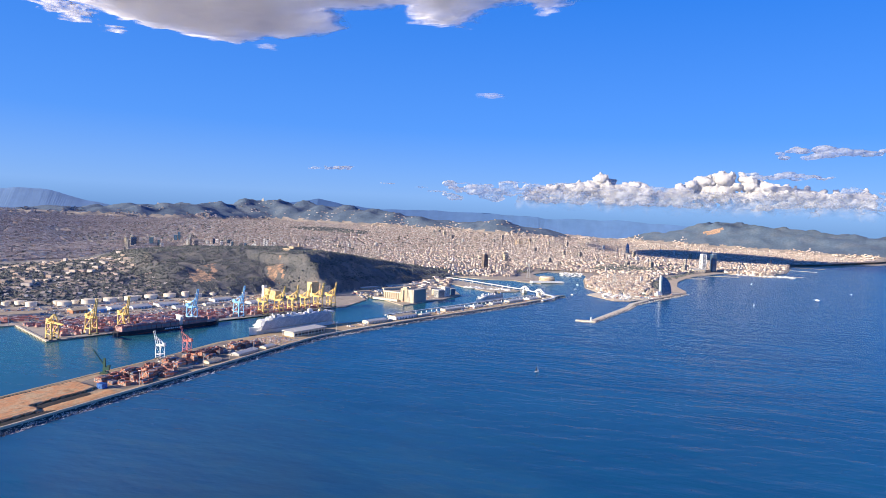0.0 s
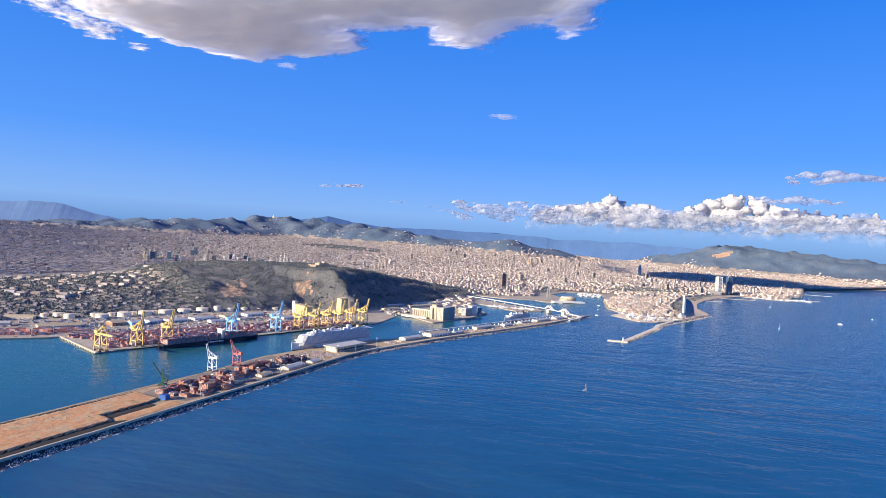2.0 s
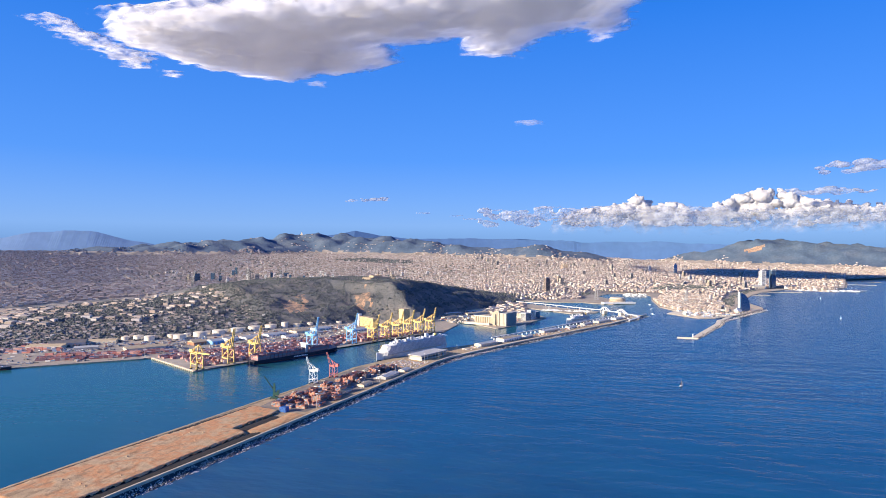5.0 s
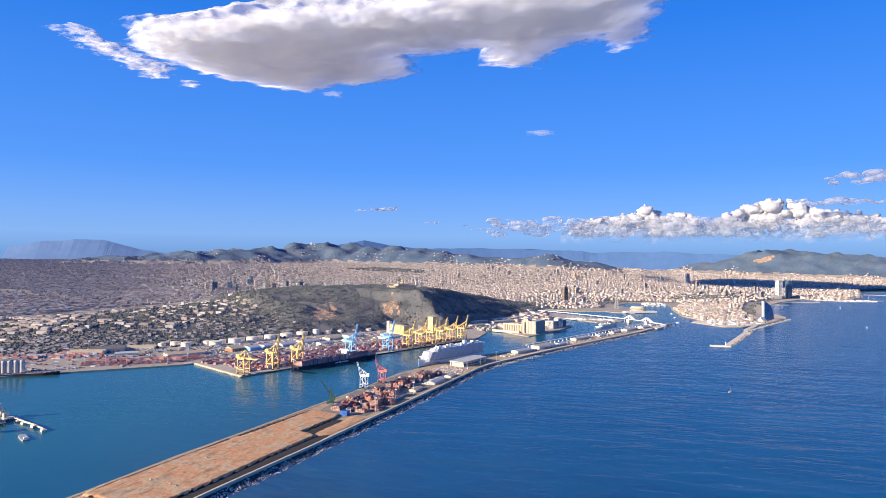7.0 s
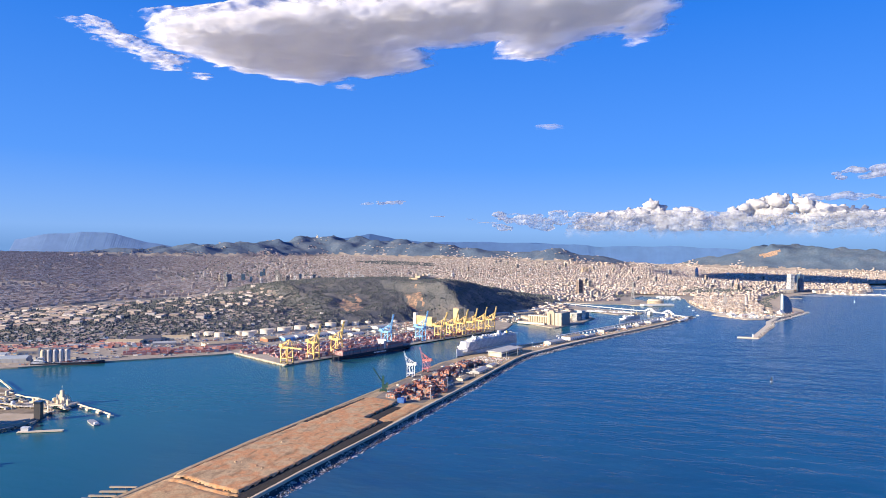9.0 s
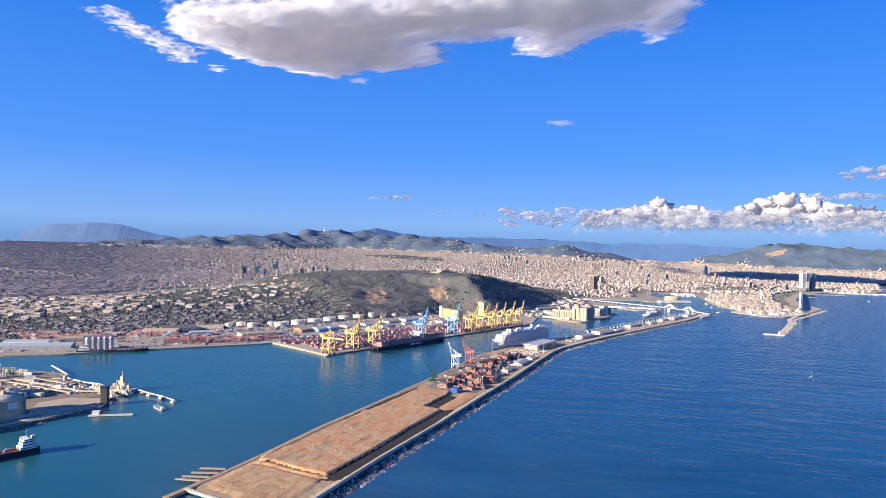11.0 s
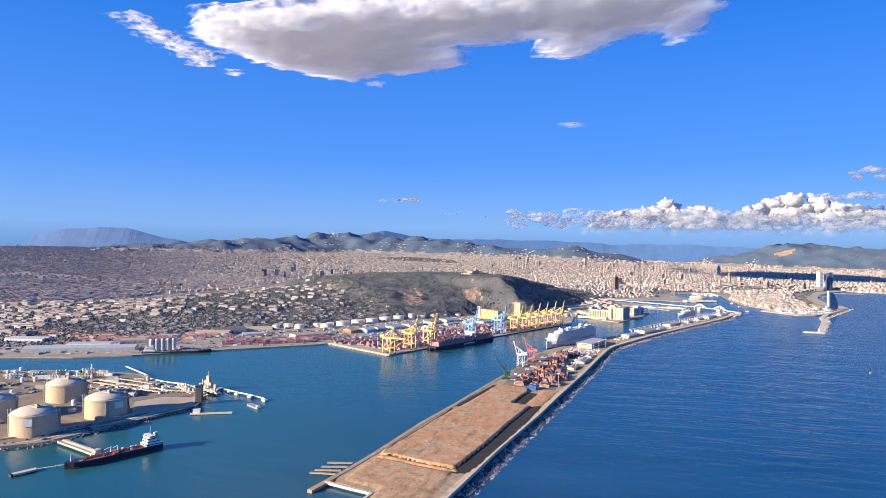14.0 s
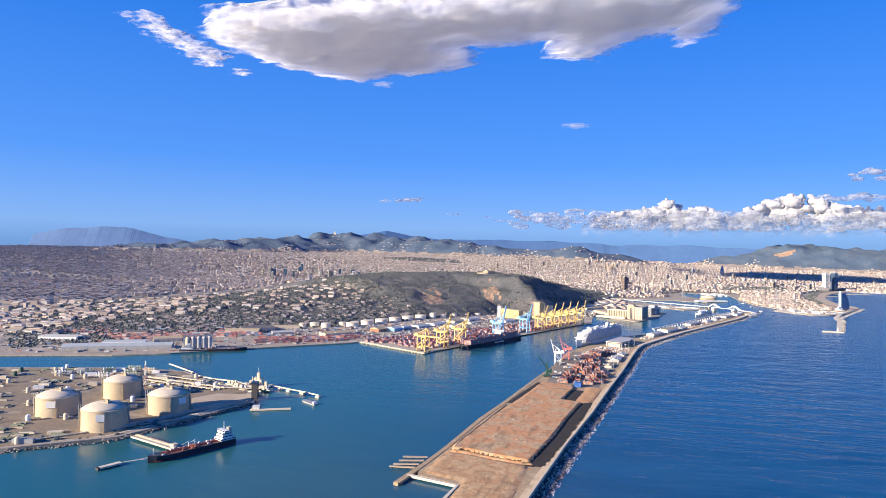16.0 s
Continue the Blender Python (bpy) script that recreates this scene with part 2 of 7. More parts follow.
def solid(name, shape, mats, label, category, kind="", group="", slots=None, smooth=False):
    """A top-level thing that is one mesh, in place."""
    return tagged(part(name, shape, mats, slots=slots, smooth=smooth), label, category, group, kind)


def np_step(a, b, x):
    t = np.clip((x - a) / (b - a), 0, 1)
    return t * t * (3 - 2 * t)


# ---- lie of the land ----
# the port hill, in its own axes: u along the shore to the north-east, v inland
HILL_U, HILL_V, HILL_AT = (0.56, 0.83), (-0.83, 0.56), (107.0, -153.0)
CREST = ((-1900, 0), (-1300, 45), (-900, 72), (-560, 100), (-470, 150), (-200, 170), (332, 168), (560, 138), (800, 104), (1000, 74), (1300, 38), (1650, 0))
# along u: where the hill's face begins and where it reaches its height, in v
FACE = ((-1900, 90, 520), (-650, 90, 640), (-300, 70, 600), (-60, 80, 470), (40, 0, 300), (110, -70, 150), (240, -10, 270), (410, 50, 350), (800, 190, 470), (1056, 290, 560), (1334, 420, 640), (1700, 480, 700))
# wooded range behind the city: east, north, height, spread
RANGE = ((-6200, 4600, 300, 900), (-5400, 5300, 380, 800), (-4832, 5900, 420, 700), (-4500, 6514, 450, 600), (-4285, 6943, 515, 560), (-3764, 6990, 500, 600), (-3164, 7040, 450, 600),
         (-2742, 6990, 430, 550), (-2239, 6960, 432, 550), (-1745, 6900, 375, 520), (-1264, 6820, 325, 480), (-797, 6720, 300, 420),
         (-300, 6590, 340, 380), (-90, 6520, 330, 380), (385, 6680, 262, 420), (859, 6900, 180, 420), (1177, 6900, 115, 400),
         (1562, 8650, 160, 520), (2181, 8600, 265, 520), (2605, 8560, 330, 520), (2950, 8600, 405, 480), (3200, 8580, 430, 460), (3500, 8520, 425, 480),
         (3900, 8430, 390, 520), (4350, 8330, 370, 560), (4900, 8200, 350, 600), (5600, 8200, 330, 700))


def fbm(x, y, size, octaves=4, seed=3.0):
    """Rolling noise on arrays of places, about -1 to 1."""
    total, amp, f = np.zeros_like(x, dtype=float), 0.55, 1.0 / size
    rng = np.random.RandomState(int(seed * 10))
    for _ in range(octaves):
        for _ in range(3):
            ang, ph = rng.uniform(0, 2 * math.pi), rng.uniform(0, 2 * math.pi)
            u = (x * math.cos(ang) + y * math.sin(ang)) * f * 2 * math.pi
            w = (-x * math.sin(ang) + y * math.cos(ang)) * f * 2 * math.pi
            total += amp / 3 * 1.6 * np.sin(u + ph + 1.3 * np.sin(w * 0.7 + 2 * ph))
        amp *= 0.5
        f *= 2.03
    return total


def plain_height(x, y):
    """Height of the city's plain, which tilts up towards the wooded range."""
    inland = (x - 800) * -0.62 + (y - 1500) * 0.78
    tilt = 0.036 * np.clip(inland - 1900, 0, 1500) + 0.05 * np.clip(inland - 3400, 0, 800)
    return 2.2 + np.maximum(0, inland) * 0.0165 + tilt * (1 - 0.8 * np_step(-300, 2000, x))


def land_height(x, y):
    """Height of the ground above the sea at true metres east and north (arrays)."""
    x, y = np.asarray(x, float), np.asarray(y, float)
    base = plain_height(x, y)
    du, dv = x - HILL_AT[0], y - HILL_AT[1]
    u, v = du * HILL_U[0] + dv * HILL_U[1], du * HILL_V[0] + dv * HILL_V[1]
    crest = np.interp(u, [c[0] for c in CREST], [c[1] for c in CREST])
    gully = fbm(u + 0.5 * v, v * 0.5, 260, 4, 5.1)
    foot, brow = (np.interp(u, [c[0] for c in FACE], [c[k] for c in FACE]) for k in (1, 2))
    rise = np.clip((v + 26 * gully - foot) / (brow - foot), 0, 1)
    ledge = 0.05 * np.sin(rise * 15 + 2.0 * fbm(x, y, 340, 2, 6.3)) * rise * (1 - rise) * 4
    face = np.clip(rise ** 0.72 * (1 - 0.12 * np.clip(gully, 0, 1) * (1 - rise)) + ledge, 0, 1)
    hill = crest * face * (1 - 0.94 * np_step(650, 2300, v)) * (1 + 0.03 * fbm(x, y, 300, 3, 2.2)) + np.minimum(1, crest / 40) * face * (3.2 * fbm(x, y, 75, 4, 2.9) + 1.6 * fbm(x, y, 30, 3, 3.3))
    far = np.zeros_like(x)
    for e, n, hgt, w in RANGE:
        d2 = ((x - e) ** 2 + (y - n) ** 2) / (w * w)
        far += (hgt * np.exp(-d2 * 0.55)) ** 4
    far = 0.95 * far ** 0.25
    rough = 1 + 0.13 * fbm(x, y, 520, 5, 7.7)
    return np.maximum(base, np.maximum(2.2 + hill, far * rough))


def grid_mesh(name, x0, x1, y0, y1, cell, mats, pick=None, keep=None):
    """A height sheet over a rectangle; pick chooses each face's material, keep drops faces."""
    xs, ys = np.arange(x0, x1 + cell / 2, cell), np.arange(y0, y1 + cell / 2, cell)
    gx, gy = np.meshgrid(xs, ys)
    gz = land_height(gx, gy)
    nx, ny = len(xs), len(ys)
    idx = np.arange(nx * ny).reshape(ny, nx)
    quads = np.stack([idx[:-1, :-1], idx[:-1, 1:], idx[1:, 1:], idx[1:, :-1]], -1).reshape(-1, 4)
    cx, cy = (gx[:-1, :-1] + cell / 2).ravel(), (gy[:-1, :-1] + cell / 2).ravel()
    if keep is not None:
        k = keep(cx, cy)
        quads, cx, cy = quads[k], cx[k], cy[k]
    me = bpy.data.meshes.new(name)
    me.from_pydata(np.stack([gx, gy, gz], -1).reshape(-1, 3) * S, [], quads.tolist())
    for m in mats:
        me.materials.append(m)
    if pick is not None:
        me.polygons.foreach_set("material_index", pick(cx, cy).astype(np.int32))
    me.polygons.foreach_set("use_smooth", np.ones(len(quads), bool))
    me.update()
    return new(name, me)


def inside(x, y, outline):
    """Which places (arrays) lie inside an outline."""
    hit = np.zeros(np.shape(x), bool)
    n = len(outline)
    for i in range(n):
        (x0, y0), (x1, y1) = outline[i], outline[(i + 1) % n]
        if y0 != y1:
            cross = (y0 > y) != (y1 > y)
            hit ^= cross & (x < (x1 - x0) * (y - y0) / (y1 - y0) + x0)
    return hit


# ---- sea and land ----
SHORE = [(-9000, -4200), (-3000, -2700), (-1500, -2060), (-881, -1783), (-760, -1738), (-640, -1655), (-480, -1490), (-263, -1283), (-248, -1252),
         (14, -1392), (56, -1266), (250, -776), (403, -423), (438, -408), (428, -150), (345, 5), (453, -72), (628, -235), (720, 30), (765, 240), (690, 420), (590, 690),
         (560, 742), (870, 472), (985, 560), (1000, 640), (800, 760), (560, 960), (430, 1190), (700, 1130), (880, 1180), (930, 1125), (1055, 1100), (1140, 1270),
         (1060, 1420), (930, 1700), (1010, 2020), (1240, 2080), (1290, 1850), (1285, 1512), (1315, 1030), (1400, 800), (1340, 660), (1480, 470), (1560, 500),
         (1700, 690), (1865, 1050), (1880, 1160), (1850, 1450), (1890, 1820), (1985, 2200), (2150, 2620), (2390, 3000), (2700, 2960), (2940, 3440), (3100, 4000),
         (3261, 4574), (3700, 4900), (4777, 6387), (6200, 8500), (6800, 11000), (-9000, 11000)]
solid("water", Shape().add([(-14000, -12000, 0), (16000, -12000, 0), (16000, 14000, 0), (-14000, 14000, 0)], [(0, 1, 2, 3)]), SEA, "deep blue sea ruffled by wind, greener in the harbour", "sea", "structure")


def slab(name, outline, z, mat, label, category, kind="structure", depth=8.0):
    """Made ground with upright sides, in one mesh."""
    bm = bmesh.new()
    top = [bm.verts.new((S * x, S * y, S * z)) for x, y in outline]
    low = [bm.verts.new((S * x, S * y, S * (z - depth))) for x, y in outline]
    n = len(outline)
    for tri in geometry.tessellate_polygon([[Vector((x, y, 0)) for x, y in outline]]):
        bm.faces.new([top[i] for i in tri])
    for i in range(n):
        bm.faces.new((low[i], low[(i + 1) % n], top[(i + 1) % n], top[i]))
    bmesh.ops.recalc_face_normals(bm, faces=bm.faces[:])
    me = bpy.data.meshes.new(name)
    bm.to_mesh(me)
    bm.free()
    me.materials.append(mat)
    return tagged(new(name, me), label, category, kind=kind)


slab("ground", SHORE, 3.0, QUAY, "flat made ground of the port and the shore", "ground")
GAS_LAND = [(-115, -2060), (-160, -1985), (-300, -1935), (-430, -1860), (-560, -1862), (-900, -1990), (-1700, -2300), (-2200, -3300), (-900, -2800), (-500, -2590), (-290, -2430), (-185, -2335), (-150, -2215)]
slab("ground_gas_terminal", GAS_LAND, 4.0, QUAY, "paved headland of the gas terminal", "ground")


def land_pick(x, y):
    hgt = land_height(x, y)
    du, dv = x - HILL_AT[0], y - HILL_AT[1]
    u, v = du * HILL_U[0] + dv * HILL_U[1], du * HILL_V[0] + dv * HILL_V[1]
    on_hill = (v > -80) & (v < 1700) & (u > -1900) & (u < 1350)
    steep = np.abs(land_height(x + 20, y) - land_height(x - 20, y)) + np.abs(land_height(x, y + 20) - land_height(x, y - 20))
    base = plain_height(x, y) + 0.8
    out = np.where(on_hill & (hgt > base + 4), 1, 0)
    ragged = 28 * fbm(x, y, 60, 3, 9.3)
    cliff = on_hill & (((np.abs(u + ragged + 345) < 40) & (np.abs(v + ragged - 270) < 62)) | ((np.abs(u + ragged + 270) < 10) & (np.abs(v + ragged - 330) < 50)) | ((np.abs(u + ragged + 20) < 34) & (np.abs(v + ragged - 195) < 44)) | ((np.abs(u + ragged - 75) < 9) & (np.abs(v - 0) < 40)))
    out = np.where(on_hill & (u < -540) & (fbm(x, y, 110, 4, 4.9) > 0.1), 0, out)
    out = np.where(cliff, 2, out)
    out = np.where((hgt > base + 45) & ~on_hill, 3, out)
    out = np.where((((x - 3000) / 150) ** 2 + ((y - 8200) / 45) ** 2 < 1 + 0.7 * fbm(x, y, 200, 3, 2.6)) & ~on_hill, 2, out)
    return out


VIEW_WEDGE = [(1500, -2600), (6800, 7000), (6800, 10600), (-8500, 10600), (-8500, 2000), (-2600, -1500), (400, -2600)]
INLAND = [(-2900, -2400), (-1500, -1900), (-520, -1330), (-180, -620), (60, -280), (205, -190), (310, 0), (370, 150), (520, 500), (500, 1150), (700, 1250), (900, 1420), (860, 1750), (960, 2120), (1330, 2150), (1390, 1560), (1500, 1000), (1700, 900), (1760, 1500),
          (1900, 2300), (2300, 3080), (2800, 3300), (3000, 4100), (3180, 4640), (3600, 5000), (4700, 6500), (6000, 8600), (6800, 10800), (-8800, 10800), (-8800, -2400)]
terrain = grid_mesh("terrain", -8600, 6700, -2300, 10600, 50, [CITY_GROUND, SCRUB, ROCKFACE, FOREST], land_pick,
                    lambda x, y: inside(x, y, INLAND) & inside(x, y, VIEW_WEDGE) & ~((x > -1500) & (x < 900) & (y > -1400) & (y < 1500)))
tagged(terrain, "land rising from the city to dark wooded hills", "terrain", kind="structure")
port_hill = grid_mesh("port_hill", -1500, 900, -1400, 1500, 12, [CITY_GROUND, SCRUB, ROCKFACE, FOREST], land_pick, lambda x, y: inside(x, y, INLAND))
tagged(port_hill, "steep scrub-covered hill with ochre rock faces above the port", "hill", kind="structure")

# ---- the city ----
CITY = [(-2700, -900), (-1500, -300), (-1000, 600), (-300, 1150), (480, 1180), (850, 1450), (800, 1780), (900, 2180), (1380, 2200), (1420, 1560), (1500, 1080), (1650, 960), (1700, 1500),
        (1850, 2350), (2250, 3100), (2750, 3350), (2950, 4150), (3120, 4700), (3500, 5050), (4600, 6550), (5900, 8600), (6500, 10400), (-8400, 10400), (-8400, 1500)]


def city_district(name, outline, cell, label, turn=45.0, tall=0.012, low=8, high=17, gaps=0.12, street=4, climb=75.0):
    """Rows of houses on a turned street grid, on the lie of the land, as one mesh of many small blocks."""
    rng = np.random.RandomState(abs(hash(outline[0])) % 9999)
    xs = [p[0] for p in outline]
    ys = [p[1] for p in outline]
    mid = (sum(xs) / len(xs), sum(ys) / len(ys))
    reach = max(max(xs) - min(xs), max(ys) - min(ys)) * 0.75
    n = int(2 * reach / cell)
    i, j = np.meshgrid(np.arange(n), np.arange(n))
    i, j = i.ravel(), j.ravel()
    patchy = 0.22 * np.maximum(0, fbm(i * cell, j * cell, 900, 3, 4.4)) + 0.5 * (fbm(i * cell, j * cell, 1500, 2, 5.7) > 0.55)
    keep = (i % (street + 1) != 0) & (j % (street + 1) != 0) & (rng.rand(n * n) > gaps + patchy)
    i, j = i[keep], j[keep]
    u = (i - n / 2) * cell + rng.uniform(-0.1, 0.1, len(i)) * cell
    v = (j - n / 2) * cell + rng.uniform(-0.1, 0.1, len(i)) * cell
    c, s = math.cos(radians(turn)), math.sin(radians(turn))
    wx, wy = 260 * fbm(u, v, 2600, 2, 6.1) + 60 * fbm(u, v, 700, 2, 6.6), 260 * fbm(u, v, 2400, 2, 8.1) + 60 * fbm(u, v, 650, 2, 8.6)
    u, v = u + wx, v + wy
    x, y = mid[0] + c * u - s * v, mid[1] + s * u + c * v
    z = land_height(x, y)
    above = z - plain_height(x, y) - 0.8
    reach_up = climb * np.where(y > 4000, np.clip(0.55 + 1.6 * fbm(x, y, 900, 3, 3.8), 0.05, 2.4), np.where(y < 1800, 0.3, 1.0))
    ok = inside(x, y, outline) & inside(x, y, VIEW_WEDGE) & (rng.rand(len(x)) > above / reach_up)
    x, y, z = x[ok], y[ok], z[ok]
    k = len(x)
    lx, ly = cell * rng.uniform(0.75, 1.12, k), cell * rng.uniform(0.75, 1.12, k)
    hh = rng.uniform(low, high, k) * np.where(y > 6300, 0.7, 1.0)
    high_rise = rng.rand(k) < tall
    hh = np.where(high_rise, hh * rng.uniform(1.5, 2.8, k), hh)
    lx, ly = np.where(high_rise, lx * 0.7, lx), np.where(high_rise, ly * 0.7, ly)
    verts = np.zeros((k, 8, 3))
    for q, (a, b, t) in enumerate(((-1, -1, 0), (1, -1, 0), (1, 1, 0), (-1, 1, 0), (-1, -1, 1), (1, -1, 1), (1, 1, 1), (-1, 1, 1))):
        pu, pv = a * lx / 2, b * ly / 2
        verts[:, q, 0], verts[:, q, 1] = x + c * pu - s * pv, y + s * pu + c * pv
        verts[:, q, 2] = z + np.where(t, hh, -4)
    faces = np.array([(4, 5, 6, 7), (0, 1, 5, 4), (1, 2, 6, 5), (2, 3, 7, 6), (3, 0, 4, 7)])
    quads = (np.arange(k)[:, None, None] * 8 + faces[None]).reshape(-1, 4)
    me = bpy.data.meshes.new(name)
    me.from_pydata(verts.reshape(-1, 3) * S, [], quads.tolist())
    me.materials.append(HOUSE_WALL)
    me.materials.append(HOUSE_ROOF)
    me.polygons.foreach_set("material_index", np.tile([1, 0, 0, 0, 0], k).astype(np.int32))
    me.update()
    return tagged(new(name, me), label, "houses", kind="stuff")


city_district("city_houses", CITY, 21, "dense cream and pink city houses under a low sun", turn=45, low=9, high=15, gaps=0.07)

# ---- port: materials ----
def plain(name, colour, rough=0.5, metal=0.0, spread=0.12, scale=0.08):
    return material(name, [tuple(c * 0.9 for c in colour), tuple(min(1, c * 1.06) for c in colour)], rough, scale, metal, spread=spread)


BLOCK = material("concrete_blocks", [(0.76, 0.73, 0.68), (0.24, 0.24, 0.24), (0.06, 0.065, 0.07), (0.82, 0.79, 0.74), (0.06, 0.065, 0.07), (0.66, 0.63, 0.59), (0.08, 0.08, 0.085), (0.46, 0.44, 0.41), (0.06, 0.06, 0.065)], 0.9, 0.2, per="island")
PALE = plain("pale_concrete", (0.70, 0.61, 0.47), 0.85, spread=0.22)
WHITE = plain("white_paint", (0.80, 0.80, 0.78), 0.45)
CREAM = plain("cream_paint", (0.64, 0.56, 0.43), 0.7)
YELLOW = plain("yellow_paint", (0.76, 0.54, 0.19), 0.55, spread=0.2)
SKY_BLUE = plain("light_blue_paint", (0.22, 0.50, 0.80), 0.45)
DARK_GREEN = plain("dark_green_paint", (0.03, 0.09, 0.07), 0.5)
NAVY = plain("navy_hull", (0.022, 0.026, 0.045), 0.5)
RUST_RED = plain("red_lead", (0.23, 0.065, 0.05), 0.6)
DECK_RED = plain("red_deck", (0.25, 0.10, 0.075), 0.7)
GREY = plain("grey_paint", (0.36, 0.37, 0.38), 0.6)
DARK = plain("dark_steel", (0.06, 0.06, 0.065), 0.5)
GLASS = plain("dark_glass", (0.03, 0.045, 0.07), 0.12, spread=0.05)
BLUE_GLASS = plain("blue_glass", (0.10, 0.20, 0.34), 0.1, 0.35, spread=0.08)
ROOF_GREY = plain("sheet_roof", (0.48, 0.48, 0.47), 0.6)
ROOF_TAN = plain("tan_roof", (0.50, 0.40, 0.27), 0.8)
TANK_CREAM = plain("cream_tank_wall", (0.56, 0.455, 0.31), 0.75)
TANK_ROOF = plain("pale_tank_roof", (0.70, 0.61, 0.47), 0.8)
BOXES = material("container_paint", [(0.40, 0.15, 0.11), (0.46, 0.19, 0.12), (0.28, 0.11, 0.09), (0.54, 0.24, 0.15), (0.10, 0.15, 0.28), (0.22, 0.12, 0.10), (0.40, 0.38, 0.36), (0.30, 0.12, 0.09), (0.12, 0.13, 0.16), (0.34, 0.25, 0.20)], 0.6, 0.3, per="object")
BOXES_MANY = material("stacked_container_paint", [(0.44, 0.17, 0.15), (0.52, 0.23, 0.20), (0.33, 0.14, 0.14), (0.60, 0.34, 0.28), (0.17, 0.21, 0.33), (0.36, 0.20, 0.20), (0.66, 0.60, 0.57), (0.32, 0.14, 0.13), (0.52, 0.42, 0.38), (0.24, 0.21, 0.23)], 0.6, 0.3, per="island")
BOX_BLUE = plain("blue_container_paint", (0.03, 0.13, 0.42), 0.55)
# leaf tones greyed and raised to carry painted haze
LEAF = material("hazed_foliage", [(0.082, 0.10, 0.102), (0.11, 0.124, 0.122), (0.092, 0.11, 0.112), (0.145, 0.15, 0.138)], 0.9, 0.05, per="island")
FOAM = plain("sea_foam", (0.75, 0.78, 0.80), 0.9)

# ---- the breakwater ----
WALL_LINE = [(452, -2700), (466, -2384), (490, -2150), (519, -1930), (541, -1725), (570, -1480), (594, -1243), (612, -1080), (630, -990), (683, -850), (740, -700), (785, -590), (928, -270), (1075, 55), (1215, 455), (1235, 505)]
QUAY_LINE = [(340, -2700), (365, -2420), (373, -2356), (312, -2340), (303, -2300), (313, -2210), (326, -2031), (347, -1865), (370, -1650), (396, -1440), (410, -1210), (446, -1090), (570, -785), (690, -600), (800, -350), (955, 0), (1150, 440), (1205, 520)]


def along(line, at):
    """The place at a share of a line's length, and its way there."""
    legs = [math.dist(a, b) for a, b in zip(line, line[1:])]
    left = at * sum(legs)
    for (a, b), l in zip(zip(line, line[1:]), legs):
        if left <= l:
            k = left / l
            return (a[0] + (b[0] - a[0]) * k, a[1] + (b[1] - a[1]) * k), ((b[0] - a[0]) / l, (b[1] - a[1]) / l)
        left -= l
    return line[-1], ((line[-1][0] - line[-2][0]) / legs[-1], (line[-1][1] - line[-2][1]) / legs[-1])


def east_of(line, north):
    return float(np.interp(north, [p[1] for p in line], [p[0] for p in line]))


def ribbon(line, off0, off1, z0, z1):
    """A band along a line, between two offsets to its right, as a closed bar."""
    rings = []
    for i, p in enumerate(line):
        a, b = line[max(0, i - 1)], line[min(len(line) - 1, i + 1)]
        l = math.dist(a, b)
        nx, ny = (b[1] - a[1]) / l, -(b[0] - a[0]) / l
        rings.append([(p[0] + nx * o, p[1] + ny * o, z) for o, z in ((off0, z0), (off1, z0), (off1, z1), (off0, z1))])
    return Shape().sections(rings)


WORN_QUAY = material("worn_quay", [(0.28, 0.195, 0.115), (0.48, 0.35, 0.21), (0.40, 0.295, 0.18), (0.60, 0.455, 0.29)], 0.9, 0.02, detail=8.0, spread=0.35)
slab("breakwater", QUAY_LINE + WALL_LINE[::-1], 4.0, WORN_QUAY, "long paved breakwater quay between harbour and sea", "breakwater")
solid("sea_wall", ribbon(WALL_LINE, -1.8, 1.8, -3, 9.0), plain("warm_concrete", (0.66, 0.55, 0.41), 0.9, spread=0.3), "pale concrete wall along the breakwater's sea side", "wall", "structure")
solid("armour_bed", ribbon(WALL_LINE[:11], 1.8, 20, -8, -0.6), plain("wet_rubble", (0.022, 0.030, 0.045), 0.35, spread=0.4), "dark wet rubble awash under the sea wall", "rubble", "structure")
solid("armour_slope", Shape().sections([[(p[0] + dx, p[1] + dy, z) for dx, dy, z in ((1.6, 0, 4.5), (9, -1, -0.3), (9, -1, -6), (1.6, 0, -6))] for p in WALL_LINE]),
      plain("weedy_rubble", (0.05, 0.052, 0.055), 0.7, spread=0.5), "dark weedy rubble bank at the wall's foot", "rubble", "structure")
solid("service_road", ribbon(WALL_LINE, -12, -2.5, 3, 4.25), material("road_concrete", [(0.44, 0.34, 0.215), (0.66, 0.53, 0.36), (0.58, 0.455, 0.30)], 0.9, 0.05, spread=0.3), "pale concrete service road beside the sea wall", "road", "structure")

solid("outer_road", ribbon(WALL_LINE[8:], -24, -12.5, 3, 4.25), PALE, "pale concrete road along the outer breakwater", "road", "structure")


